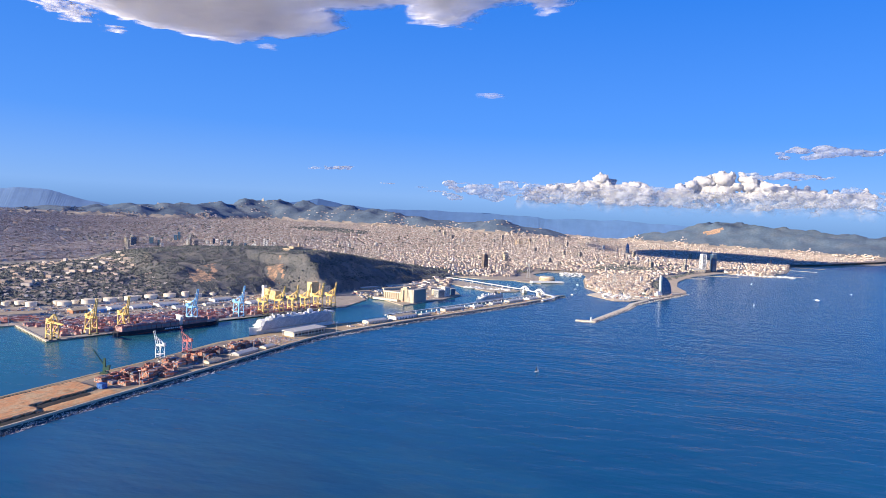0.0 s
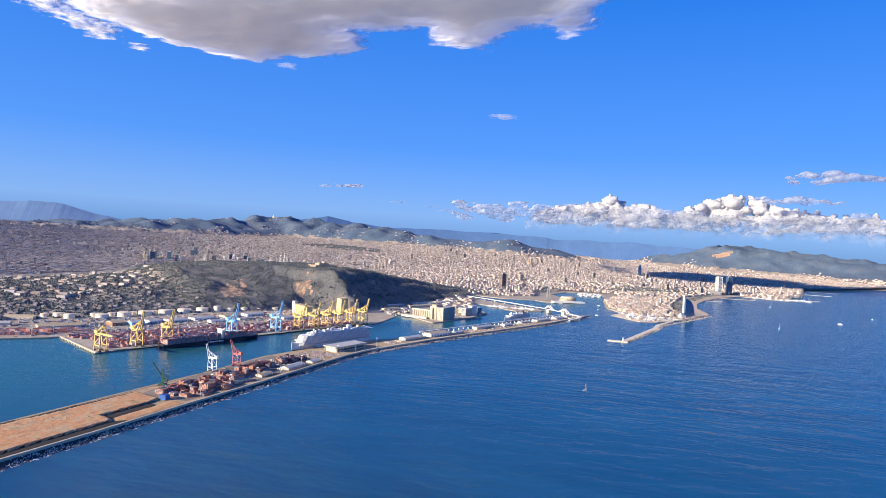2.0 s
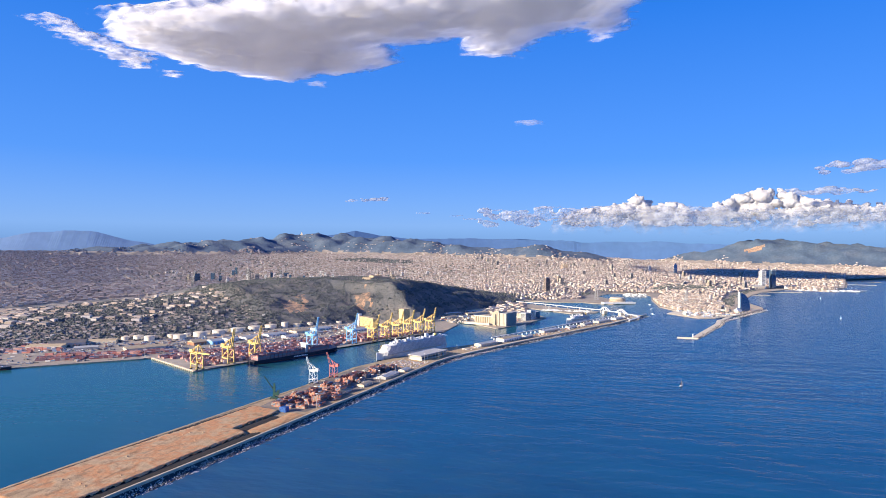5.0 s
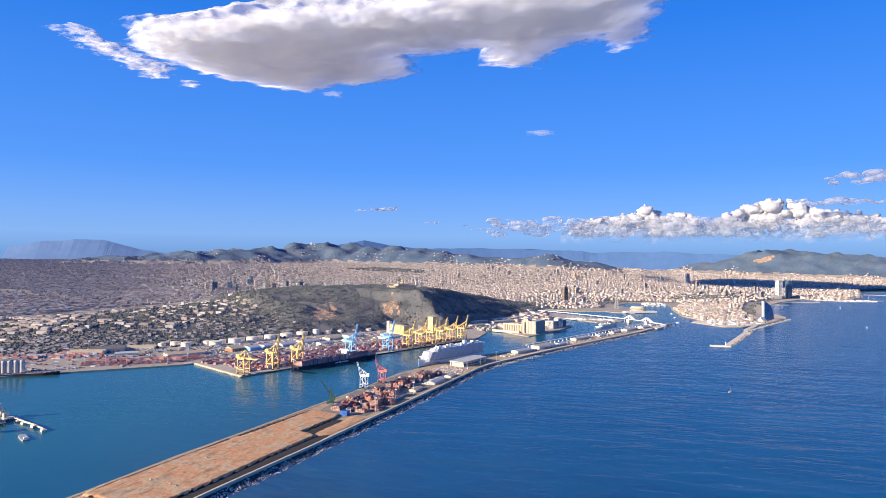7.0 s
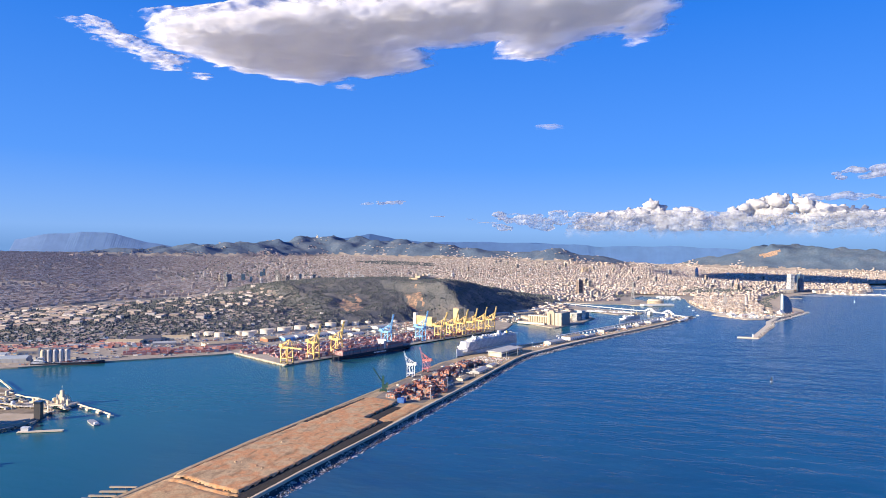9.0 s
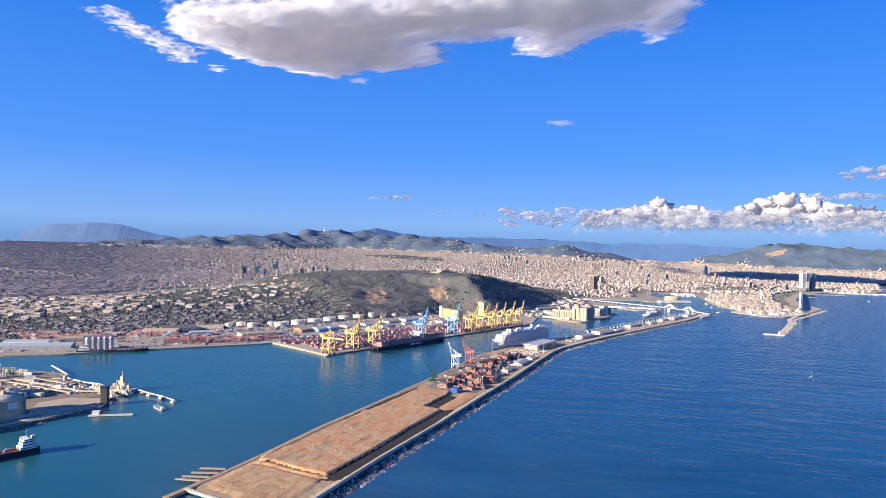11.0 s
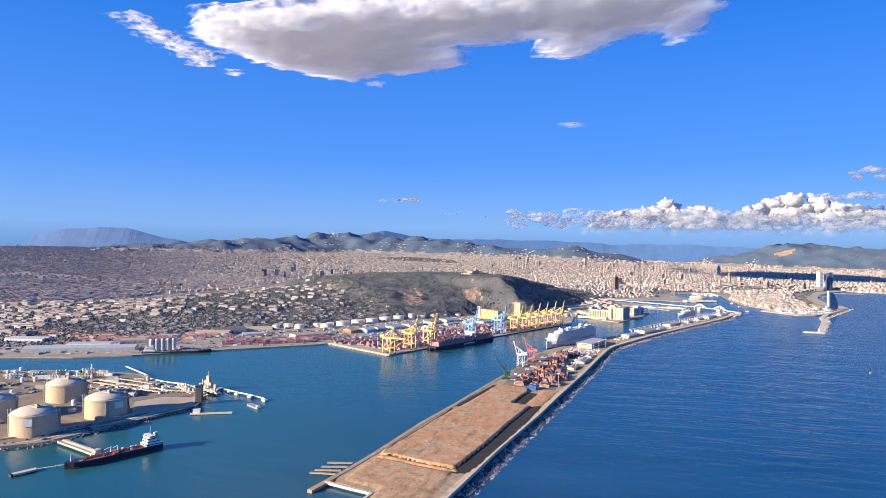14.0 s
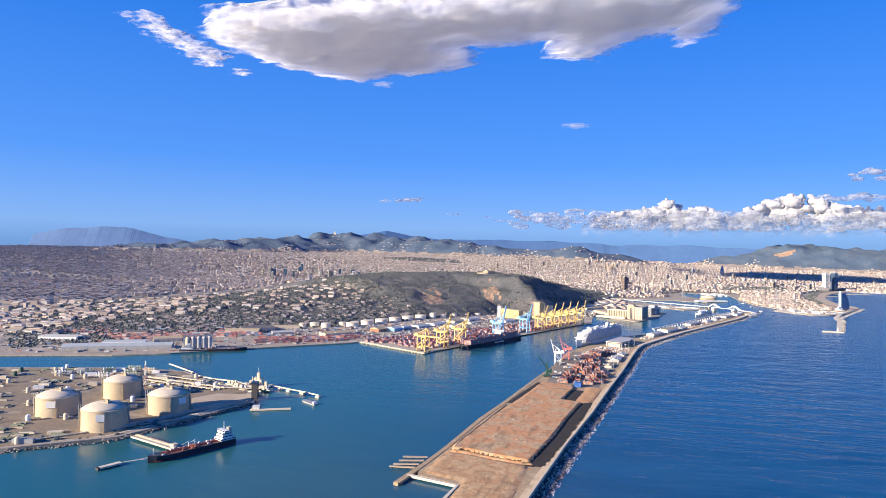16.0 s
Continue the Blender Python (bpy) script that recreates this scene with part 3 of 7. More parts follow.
def tumbled(name, line, count, size, reach, label, seed, first=0.0, last=1.0, z_top=7.5, mat=None):
    """Concrete cubes tipped down a slope along a line, as one mesh."""
    rng, sh = random.Random(seed), Shape()
    for _ in range(count):
        (x, y), (dx, dy) = along(line, rng.uniform(first, last))
        k = min(1, max(0, rng.gauss(0.5, 0.27)))
        if math.sin(x * 0.13 + y * 0.07) * math.sin(y * 0.041 + k * 5) + rng.uniform(-0.7, 0.7) < -0.25:
            continue
        o = 3 + reach * k
        s = size * rng.uniform(0.55, 1.15)
        m = Matrix.LocRotScale((x + dy * o, y - dx * o, z_top * (1 - k) + rng.uniform(-0.4, 1.0) - 0.6), Euler((rng.uniform(0, 6), rng.uniform(0, 6), rng.uniform(0, 6))), (s / 2, s / 2, s / 2 * rng.uniform(0.7, 1.2)))
        vs = [tuple(m @ Vector(c)) for c in ((-1, -1, -1), (1, -1, -1), (1, 1, -1), (-1, 1, -1), (-1, -1, 1), (1, -1, 1), (1, 1, 1), (-1, 1, 1))]
        sh.add(vs, [(3, 2, 1, 0), (4, 5, 6, 7), (0, 1, 5, 4), (1, 2, 6, 5), (2, 3, 7, 6), (3, 0, 4, 7)])
    return solid(name, sh, mat or BLOCK, label, "rocks", "stuff")


tumbled("armour_blocks", WALL_LINE, 13000, 1.5, 19, "tumbled pale concrete blocks against the waves", 4, 0.0, 0.60, 4.0)
tumbled("armour_rocks", WALL_LINE, 3200, 2.0, 13, "smaller grey rocks along the outer breakwater", 5, 0.55, 1.0, 4.5, material("pale_rocks", [(0.55, 0.50, 0.43), (0.36, 0.33, 0.29), (0.66, 0.62, 0.55), (0.20, 0.19, 0.18)], 0.9, 0.2, per="island"))

# foam where the swell meets the blocks
rng, foam = random.Random(11), Shape()
for _ in range(620):
    (x, y), (dx, dy) = along(WALL_LINE, rng.uniform(0.02, 0.97))
    o, l, w = rng.gauss(22, 2.5), rng.uniform(1.5, 6), rng.uniform(0.3, 1.0)
    if rng.random() < 0.35:
        continue
    n = 8
    ring = [(x + dy * o + (math.cos(q) * dx * l + math.sin(q) * dy * w) * rng.uniform(0.7, 1.2), y - dx * o + (math.cos(q) * dy * l - math.sin(q) * dx * w) * rng.uniform(0.7, 1.2)) for q in [2 * math.pi * i / n for i in range(n)]]
    foam.add([(px, py, 0.12) for px, py in ring] + [(px, py, -0.2) for px, py in ring], [tuple(range(n))] + [(i, n + i, n + (i + 1) % n, (i + 1) % n) for i in range(n)])
solid("surf", foam, FOAM, "broken white surf along the armour blocks", "foam", "stuff")


def heap_sheet(name, outline, z, rise, mat, label, category, seed, cell=4.0, rim=10.0, flat=0.03, ragged=1.5):
    """Uneven made ground: a sheet of small humps that thins out at its rim."""
    xs, ys = [p[0] for p in outline], [p[1] for p in outline]
    gx, gy = np.meshgrid(np.arange(min(xs), max(xs) + cell, cell), np.arange(min(ys), max(ys) + cell, cell))
    ny, nx = gx.shape
    edge = np.full(gx.shape, 1e9)
    for (x0, y0), (x1, y1) in zip(outline, outline[1:] + outline[:1]):
        l2 = (x1 - x0) ** 2 + (y1 - y0) ** 2
        t = np.clip(((gx - x0) * (x1 - x0) + (gy - y0) * (y1 - y0)) / l2, 0, 1)
        edge = np.minimum(edge, np.hypot(gx - x0 - t * (x1 - x0), gy - y0 - t * (y1 - y0)))
    edge = np.maximum(0, edge + ragged * fbm(gx, gy, 75, 3, seed + 2) + np.random.RandomState(int(seed * 10)).normal(0, 0.7, gx.shape) - ragged * 0.4)
    ins = inside(gx, gy, outline)
    gz = z + np.where(ins, rise * np_step(0, rim, edge) * (0.93 + flat * fbm(gx, gy, 60, 4, seed)), 0) + 0.12 * fbm(gx, gy, 22, 4, seed + 1)
    idx = np.arange(nx * ny).reshape(ny, nx)
    quads = np.stack([idx[:-1, :-1], idx[:-1, 1:], idx[1:, 1:], idx[1:, :-1]], -1).reshape(-1, 4)
    ok = ins.ravel()[quads].all(1)
    me = bpy.data.meshes.new(name)
    me.from_pydata(np.stack([gx, gy, gz], -1).reshape(-1, 3) * S, [], quads[ok].tolist())
    me.materials.append(mat)
    me.polygons.foreach_set("use_smooth", np.ones(int(ok.sum()), bool))
    me.update()
    return tagged(new(name, me), label, category, kind="structure")


SOIL_GREY = earth("trampled_soil", (0.62, 0.42, 0.225), (0.52, 0.29, 0.14), (0.26, 0.165, 0.09), 0.03, 0.5)
FRESH = earth("fresh_earth", (0.60, 0.38, 0.20), (0.58, 0.28, 0.12), (0.28, 0.17, 0.09), 0.05, 0.5)
# near-black: dark soil, with the fill's shade painted into it
DITCH = earth("dark_soil_and_shade", (0.040, 0.033, 0.029), (0.027, 0.024, 0.022), (0.018, 0.017, 0.017), 0.05, 0.5)
FILL = [(324, -2226), (352, -2222), (392, -2236), (450, -2246), (468, -2110), (479, -1990), (495, -1858), (480, -1846), (458, -1842), (463, -1790), (472, -1734), (468, -1700), (404, -1682), (392, -1686), (372, -1860), (341, -2040)]
heap_sheet("soil_fill", FILL, 4.0, 4.2, SOIL, "reddish brown earth fill waiting to be paved", "soil", 3.1, cell=2.5, rim=4.0, ragged=0.5)
heap_sheet("soil_apron", [(480, -1846), (497, -1858), (516, -1840), (532, -1702), (492, -1698), (491, -1738), (485, -1790)], 4.0, 1.5, FRESH, "patch of fresh orange earth by the containers", "soil", 3.9, rim=6.0)
heap_sheet("soil_yard", [(312, -2332), (372, -2348), (372, -2500), (444, -2500), (454, -2258), (430, -2250), (392, -2243), (350, -2229), (320, -2233)], 4.0, 1.6, SOIL_GREY, "brown bare yard of trampled earth", "soil", 4.7, cell=3.0)
heap_sheet("earth_berm", [(316, -2236), (330, -2218), (362, -2222), (398, -2234), (430, -2240), (456, -2244), (456, -2256), (420, -2254), (390, -2249), (350, -2239)], 4.2, 2.4, FRESH, "low ragged bank of fresh orange earth", "earth bank", 6.2, cell=2.0, rim=8.0, flat=0.4)
for ends in ([(334, -2300), (372, -2290), (402, -2262)], [(386, -2400), (398, -2330), (440, -2300), (446, -2262)], [(328, -2215), (350, -1990), (356, -1930)]):
    wobble = random.Random(len(ends) * 7 + int(ends[0][0]))
    ridge = []
    for i in range(13):
        (x, y), (dx, dy) = along(ends, i / 12)
        w, hh = wobble.uniform(1.6, 3.2), wobble.uniform(0.2, 1.1)
        z0 = 4.6 if y < -2250 or x < 400 and y > -1900 and x < 362 else 8.0
        x, y = x + wobble.uniform(-1.5, 1.5), y + wobble.uniform(-1.5, 1.5)
        ridge.append([(x - dy * w, y + dx * w, z0 - 1.5), (x - dy * w * 0.3, y + dx * w * 0.3, z0 + hh), (x + dy * w * 0.4, y - dx * w * 0.4, z0 + hh * 0.8), (x + dy * w, y - dx * w, z0 - 1.5)])
    solid("earth_ridge", Shape().sections(ridge), SOIL_GREY, "ragged ridge of pushed-up brown earth", "earth ridge", "structure", smooth=True)
rng, heaps = random.Random(14), Shape()
for _ in range(14):
    n0 = rng.uniform(-2200, -1740)
    x = rng.uniform(east_of(QUAY_LINE[4:], max(n0, -2300)) + 40, east_of(WALL_LINE, n0) - 50)
    r = rng.uniform(0.6, 2.0)
    heaps.lathe(x, n0, [(r * 1.5, 7.5), (r, 8.5), (r * 0.3, 8.9 + r * 0.25)], 7)
solid("spoil_heaps", heaps, SOIL, "small heaps of brown earth on the fill", "sand heaps", "stuff")
# dark strip that takes in the shade of the fill's steep side
heap_sheet("drain_ditch", [(444, -2262), (473, -2256), (480, -2210), (496, -2089), (507, -1990), (519, -1848), (510, -1836), (494, -1850), (472, -1990), (460, -2110), (440, -2250)], 4.15, 0.5, DITCH, "ditch coloured dark for the fill's shaded side", "ditch", 8.1, cell=3.0)
# floor colour also stands for the trench wall's shade
heap_sheet("trench_floor", [(455, -1840), (482, -1848), (488, -1790), (494, -1736), (470, -1730), (460, -1790)], 4.15, 0.5, DITCH, "trench cut into the fill, its floor painted shade-dark", "ditch", 8.4, cell=3.0)
heap_sheet("quay_trench", [(352, -1900), (364, -1902), (384, -1760), (396, -1684), (382, -1680), (366, -1790)], 4.15, 0.4, DITCH, "narrow dark trench beside the quay edge", "ditch", 8.8, cell=2.0, ragged=0.4)
solid("quay_kerb", ribbon([(300, -2345), (373, -2362), (368, -2420)], -2.5, 2.5, 2, 5.2), PALE, "pale concrete kerb closing the yard", "kerb", "structure")
solid("quay_edge", ribbon([(293, -2374), (304, -2300), (314, -2209), (328, -2031), (349, -1865), (372, -1650), (398, -1440)], 0, 7, 2, 4.6), WORN_QUAY, "worn concrete edge of the breakwater quay", "quay edge", "structure")
solid("quay_arm", ribbon([(304, -2300), (292, -2376)], -6, 1, -4, 4.3), WORN_QUAY, "narrow worn concrete arm beyond the quay corner", "jetty", "structure")
for x, y, turn in ((301, -2264, 197), (301, -2281, 198), (299, -2298, 196), (298, -2313, 189)):
    jetty = thing("landing_stage", x, y, 0, turn, "narrow weathered landing stage on dark piles", "jetty", "landing stages")
    part("deck", Shape().box(17, 0, 2.6, 36, 4.2, 1.2), ROOF_TAN, jetty)
    for q in range(4):
        part("pile", Shape().lathe(4 + 9 * q, 0, [(0.9, -5), (0.9, 2.7)], 8), DARK, jetty)
rubble = random.Random(61)
stones = Shape()
for _ in range(70):
    x, y, r = rubble.uniform(376, 412), rubble.uniform(-2440, -2415), rubble.uniform(0.8, 2.2)
    stones.box(x, y, 4.3, r * 2, r * 1.4, r * 1.2, rubble.uniform(0, 180), 0.8)
solid("white_rubble", stones, PALE, "pile of pale broken concrete on the yard", "rubble", "stuff")

# ---- containers ----
def container_mesh():
    """One long container with a frame round recessed sides."""
    sh = Shape().box(0, 0, 0.15, 12.0, 2.3, 2.3)
    for y in (-1.12, 1.12):
        sh.box(0, y, 0, 12.2, 0.2, 0.25).box(0, y, 2.4, 12.2, 0.2, 0.2)
        for x in (-6.0, 6.0):
            sh.box(x, y, 0, 0.2, 0.2, 2.6)
    return sh


BOX_WARM = material("warm_container_paint", [(0.46, 0.17, 0.115), (0.36, 0.13, 0.10), (0.54, 0.23, 0.15), (0.27, 0.10, 0.085), (0.40, 0.27, 0.23)], 0.6, 0.3, per="object")
BOX_DARK = material("dark_container_paint", [(0.05, 0.07, 0.13), (0.16, 0.07, 0.07), (0.08, 0.12, 0.22), (0.12, 0.12, 0.13), (0.24, 0.09, 0.08)], 0.6, 0.3, per="object")
BOX_KINDS = [container_mesh().mesh("container", m) for m in (BOX_WARM, BOX_DARK, BOXES)]
BOX = BOX_KINDS[2]


def container_stack(x, y, z, turn, across, high, seed, label, long=1):
    """A block of containers, each a part of its own."""
    rng = random.Random(seed)
    lot = rng.choice((0, 1, 1, 2, 2))
    st = thing("container_stack", x, y, z, turn, label, "container stack", "container stacks on the breakwater")
    for b in range(long):
        for a in range(across):
            for c in range(max(1, high - (rng.random() < 0.35) - (rng.random() < 0.15))):
                ob = part("container", BOX_KINDS[lot if rng.random() < 0.8 else 2], None, st)
                ob.location = (S * (b * 12.6 + rng.uniform(-0.15, 0.15)), S * (a - (across - 1) / 2) * 2.6, S * c * 2.62)
    return st


solid("container_pad", Shape().prism([(405, -1690), (520, -1690), (552, -1420), (576, -1215), (425, -1190), (398, -1440)], 3.5, 4.25), material("oily_asphalt", [(0.16, 0.14, 0.12), (0.24, 0.205, 0.17), (0.32, 0.27, 0.22)], 0.9, 0.03, spread=0.3), "dark worn asphalt under the container stacks", "paving", "structure")
spots = random.Random(21)
for n0 in range(-1662, -1200, 30):
    e0, e1 = east_of(QUAY_LINE[4:], n0) + 58, east_of(WALL_LINE, n0) - 30
    x = e0 + spots.uniform(0, 8)
    while x < e1 - 10:
        across = spots.choice((5, 6, 8, 9))
        if spots.random() < 0.84 and not (n0 > -1500 and x > e1 - 46):
            container_stack(x + across * 1.3, n0 + spots.uniform(-4, 4), 4, 83, across, spots.choice((3, 4, 5, 5, 6)), int(x * 7 + n0), "block of rust-red and mixed shipping containers on the quay", spots.choice((1, 2, 2)))
        x += across * 2.6 + spots.uniform(1, 14)
blue_stack = thing("container_stack", 476, -1697, 4, 83, "neat block of bright blue containers beside the fill", "container stack", "container stacks on the breakwater")
for a in range(6):
    for c in range(4):
        ob = part("container", BOX.copy() if (a, c) == (0, 0) else blue_box, None, blue_stack)
        blue_box = ob.data
        blue_box.materials[0] = BOX_BLUE
        ob.location = (0, S * (a - 2.5) * 2.6, S * c * 2.62)


def stack_field(name, outline, turn, label, seed, fill=0.8, high=4, bay=13.0, lane=10.0):
    """A yard of containers too far off to tell singly: blocks in rows, one mesh."""
    rng, sh = random.Random(seed), Shape()
    xs, ys = [p[0] for p in outline], [p[1] for p in outline]
    mx, my = sum(xs) / len(xs), sum(ys) / len(ys)
    reach = max(max(xs) - min(xs), max(ys) - min(ys))
    c, s = math.cos(radians(turn)), math.sin(radians(turn))
    for i in range(int(-reach / bay), int(reach / bay)):
        if i % 14 == 0:
            continue
        for j in range(int(-reach / 26), int(reach / 26)):
            px, py = mx + c * i * bay - s * j * 26, my + s * i * bay + c * j * 26
            if not bool(inside(np.array(px), np.array(py), outline)) or rng.random() > fill:
                continue
            for a in range(6):
                hh = rng.choice((1, 2, 2, 3, high))
                o = (a - 2.5) * 2.7
                sh.box(px - s * o, py + c * o, 3, 12.2, 2.45, 2.6 * hh, turn)
    return solid(name, sh, BOXES_MANY, label, "containers", "stuff")


stack_field("container_yard", [(-210, -1210), (10, -1330), (60, -1190), (210, -800), (330, -520), (250, -430), (60, -760), (-80, -1010)], 67.8, "rows of red and brown containers across the terminal yard", 31, 0.82)
stack_field("container_yard_west", [(-520, -1420), (-300, -1255), (-330, -1215), (-560, -1370)], 40, "low rows of red containers beside the basin", 32, 0.9, 3)
stack_field("container_depot", [(-1300, -1500), (-900, -1480), (-600, -1250), (-760, -1120), (-1200, -1240)], 25, "mixed containers and trailers in an inland depot", 33, 0.85, 4)
stack_field("container_yard_south", [(-235, -1235), (-180, -1265), (-30, -1000), (60, -800), (40, -760), (-90, -980)], 67.8, "low red and white container rows by the tank road", 35, 0.8, 3)
stack_field("container_rows", [(230, -760), (300, -620), (380, -440), (310, -400), (180, -640)], 67.8, "dense container rows behind the yellow cranes", 34, 0.8, 3)


# ---- cranes ----
def quay_crane(x, y, turn, paint, label, raised=78.0, height=46.0, boom=58.0, arm_paint=None, group="quay cranes", slim=1.0, gauge=15.0):
    """A ship-to-shore crane on four legs: its local y points to the water, its local x along the quay."""
    arm_paint = arm_paint or paint
    cr = thing("quay_crane", x, y, 3.5, turn, label, "crane", group)
    g, w = gauge, 10.0 * (0.5 + 0.5 * slim)
    rear = g + 3 + 15 * slim
    for sx in (-1, 1):
        for sy in (-1, 1):
            leg = part("leg", Shape().beam((sx * w, sy * g, 2), (sx * w * 0.9, sy * g, height), 2.4 * slim), paint, cr)
            part("bogie", Shape().box(sx * w, sy * g, 0, 9, 2.2, 2.2), DARK, leg)
        part("portal_beam", Shape().beam((sx * w, -g, height * 0.36), (sx * w, g, height * 0.36), 2.2 * slim), paint, cr)
        part("diagonal", Shape().beam((sx * w, -g, height * 0.38), (sx * w, g, height * 0.96), 1.5 * slim), paint, cr)
        part("top_beam", Shape().beam((sx * w * 0.9, -g, height), (sx * w * 0.9, g, height), 2.2 * slim), paint, cr)
    for sy in (-1, 1):
        part("sill_beam", Shape().beam((-w, sy * g, 4), (w, sy * g, 4), 2.2), paint, cr)
        part("cross_beam", Shape().beam((-w, sy * g, height), (w, sy * g, height), 2.4 * slim), paint, cr)
        part("tie_beam", Shape().beam((-w, sy * g, height * 0.36), (w, sy * g, height * 0.36), 1.8), paint, cr)
    girder = Shape()
    for sx in (-1, 1):
        girder.beam((sx * 3.2, -rear, height + 2), (sx * 3.2, g + 3, height + 2), 1.6, 3)
    for q in range(6):
        yy = -rear + 2 + q * (rear + g) / 6
        girder.beam((-3.2, yy, height + 2), (3.2, yy, height + 2), 1.0)
    part("girder", girder, paint, cr)
    part("machinery_house", Shape().box(0, -rear + 9 * slim, height + 3.6, 4 + 5 * slim, 14 * slim, 3 + 3 * slim), paint, cr)
    frame_top = height + 8 + 17 * slim
    mast = Shape()
    for sx in (-1, 1):
        mast.beam((sx * w * 0.9, g, height), (sx * 2, g - 3, frame_top), 1.8 * slim)
        mast.beam((sx * w * 0.9, -g, height), (sx * 2, g - 5, frame_top), 1.3)
    mast.beam((-2, g - 3, frame_top), (2, g - 3, frame_top), 2)
    part("apex_frame", mast, paint, cr)
    a = radians(raised)
    hy, hz = g + 3, height + 2
    arm = Shape()
    ey, ez = hy + boom * math.cos(a), hz + boom * math.sin(a)
    for sx in (-1, 1):
        arm.beam((sx * 3.0, hy, hz), (sx * 2.2, ey, ez), 1.5 * slim, 3.0 * slim)
    for q in range(8):
        k = (q + 0.5) / 8
        arm.beam((-3, hy + (ey - hy) * k, hz + (ez - hz) * k), (3, hy + (ey - hy) * k, hz + (ez - hz) * k), 0.9)
    part("boom", arm, arm_paint, cr)
    stay = Shape()
    for sx in (-1, 1):
        stay.beam((sx * 2, g - 3, frame_top), (sx * 2.5, hy + (ey - hy) * 0.6, hz + (ez - hz) * 0.6), 0.7)
        stay.beam((sx * 2, g - 4, frame_top), (sx * 3, -rear + 2, height + 3), 0.7)
    part("stay", stay, paint, cr)
    part("cab", Shape().box(1.5, g - 6, height - 3.4, 3, 4, 3), WHITE, cr, "white cab")
    return cr


YT = -112.2
quay_crane(6, -1366, YT, YELLOW, "yellow quay crane with its boom lowered", 2, 44, 46)
quay_crane(34, -1262, YT, YELLOW, "yellow quay crane with its boom raised", 76)
quay_crane(68, -1176, YT, YELLOW, "yellow quay crane with its boom raised", 76)
quay_crane(150, -968, YT, SKY_BLUE, "light blue quay crane behind the container ship", 77, 48, 62)
quay_crane(218, -806, YT, SKY_BLUE, "light blue quay crane with its boom raised", 77, 48, 62)
for x, y, up in ((262, -720, 72), (288, -655, 74), (312, -597, 76), (335, -540, 76), (360, -482, 76), (388, -425, 78)):
    quay_crane(x, y, YT, YELLOW, "yellow quay crane in a row along the quay", up, 44, 56)
quay_crane(404, -1436, 83, WHITE, "white quay crane with its boom raised high", 74, 32, 34, slim=0.4, gauge=7.5)
red_crane = quay_crane(419, -1354, 83, plain("faded_red_paint", (0.60, 0.17, 0.15), 0.5), "red quay crane with its boom raised", 74, 30, 36, slim=0.4, gauge=7.5)

mobile = thing("harbour_crane", 396, -1604, 4, 20, "dark green mobile harbour crane with a lattice jib", "crane")
chassis = part("chassis", Shape().box(0, 0, 1.5, 16, 9, 3).box(-7, -6, 0, 3, 3, 1.6).box(7, -6, 0, 3, 3, 1.6).box(-7, 6, 0, 3, 3, 1.6).box(7, 6, 0, 3, 3, 1.6), DARK_GREEN, mobile)
part("tower", Shape().box(0, 0, 4.5, 5.2, 5.2, 30, 0, 0.75), DARK_GREEN, mobile)
part("machine_house", Shape().box(4, 0, 8, 13, 8, 7).box(9, 0, 15, 5, 6, 4), DARK_GREEN, mobile)
part("cab", Shape().box(-2, 0, 24, 3, 3, 3), GLASS, mobile)
jib = Shape()
for sy, sz in ((-1, 0), (1, 0), (0, 1.6)):
    jib.beam((-2, sy, 20 + sz), (-24, sy * 0.5, 52 + sz), 1.2)
for q in range(9):
    jib.beam((-2 - q * 2.4, -1, 20 + q * 3.5), (-2 - q * 2.4 - 1.2, 1, 21.7 + q * 3.5), 0.9)
part("jib", jib, DARK_GREEN, mobile)
part("stay", Shape().beam((0, 0, 34.5), (-22, 0, 50), 0.4), DARK_GREEN, mobile)


# ---- ships ----
def hull(length, beam, depth, draught=4.0, bow=0.22, stern=0.12, flare=0.12, sheer=2.0):
    """A ship's hull along local x, bow at +x, from below the waterline to its deck."""
    rings = []
    for i in range(15):
        k = i / 14
        x = -length / 2 + length * k
        w = 1.0
        if k > 1 - bow:
            w = math.sqrt(max(0.0, 1 - ((k - 1 + bow) / bow) ** 1.8))
        if k < stern:
            w = 0.72 + 0.28 * math.sqrt(k / stern)
        w = max(w, 0.02)
        top = depth + (sheer * max(0.0, (k - 0.75) / 0.25) ** 2)
        low = w * (1 - flare * (2.5 if k > 1 - bow else 0.4))
        rings.append([(x, -beam / 2 * w, top), (x + (length * 0.015 if k == 1 else 0) * 0, -beam / 2 * max(low, 0.015), 0.5), (x, -beam / 2 * max(low, 0.015) * 0.9, -draught),
                      (x, beam / 2 * max(low, 0.015) * 0.9, -draught), (x, beam / 2 * max(low, 0.015), 0.5), (x, beam / 2 * w, top)])
    return Shape().sections(rings)


def place_ship(name, stern_at, bow_at, label, category="ship"):
    mx, my = (stern_at[0] + bow_at[0]) / 2, (stern_at[1] + bow_at[1]) / 2
    turn = math.degrees(math.atan2(bow_at[1] - stern_at[1], bow_at[0] - stern_at[0]))
    return thing(name, mx, my, 0, turn, label, category), math.dist(stern_at, bow_at)


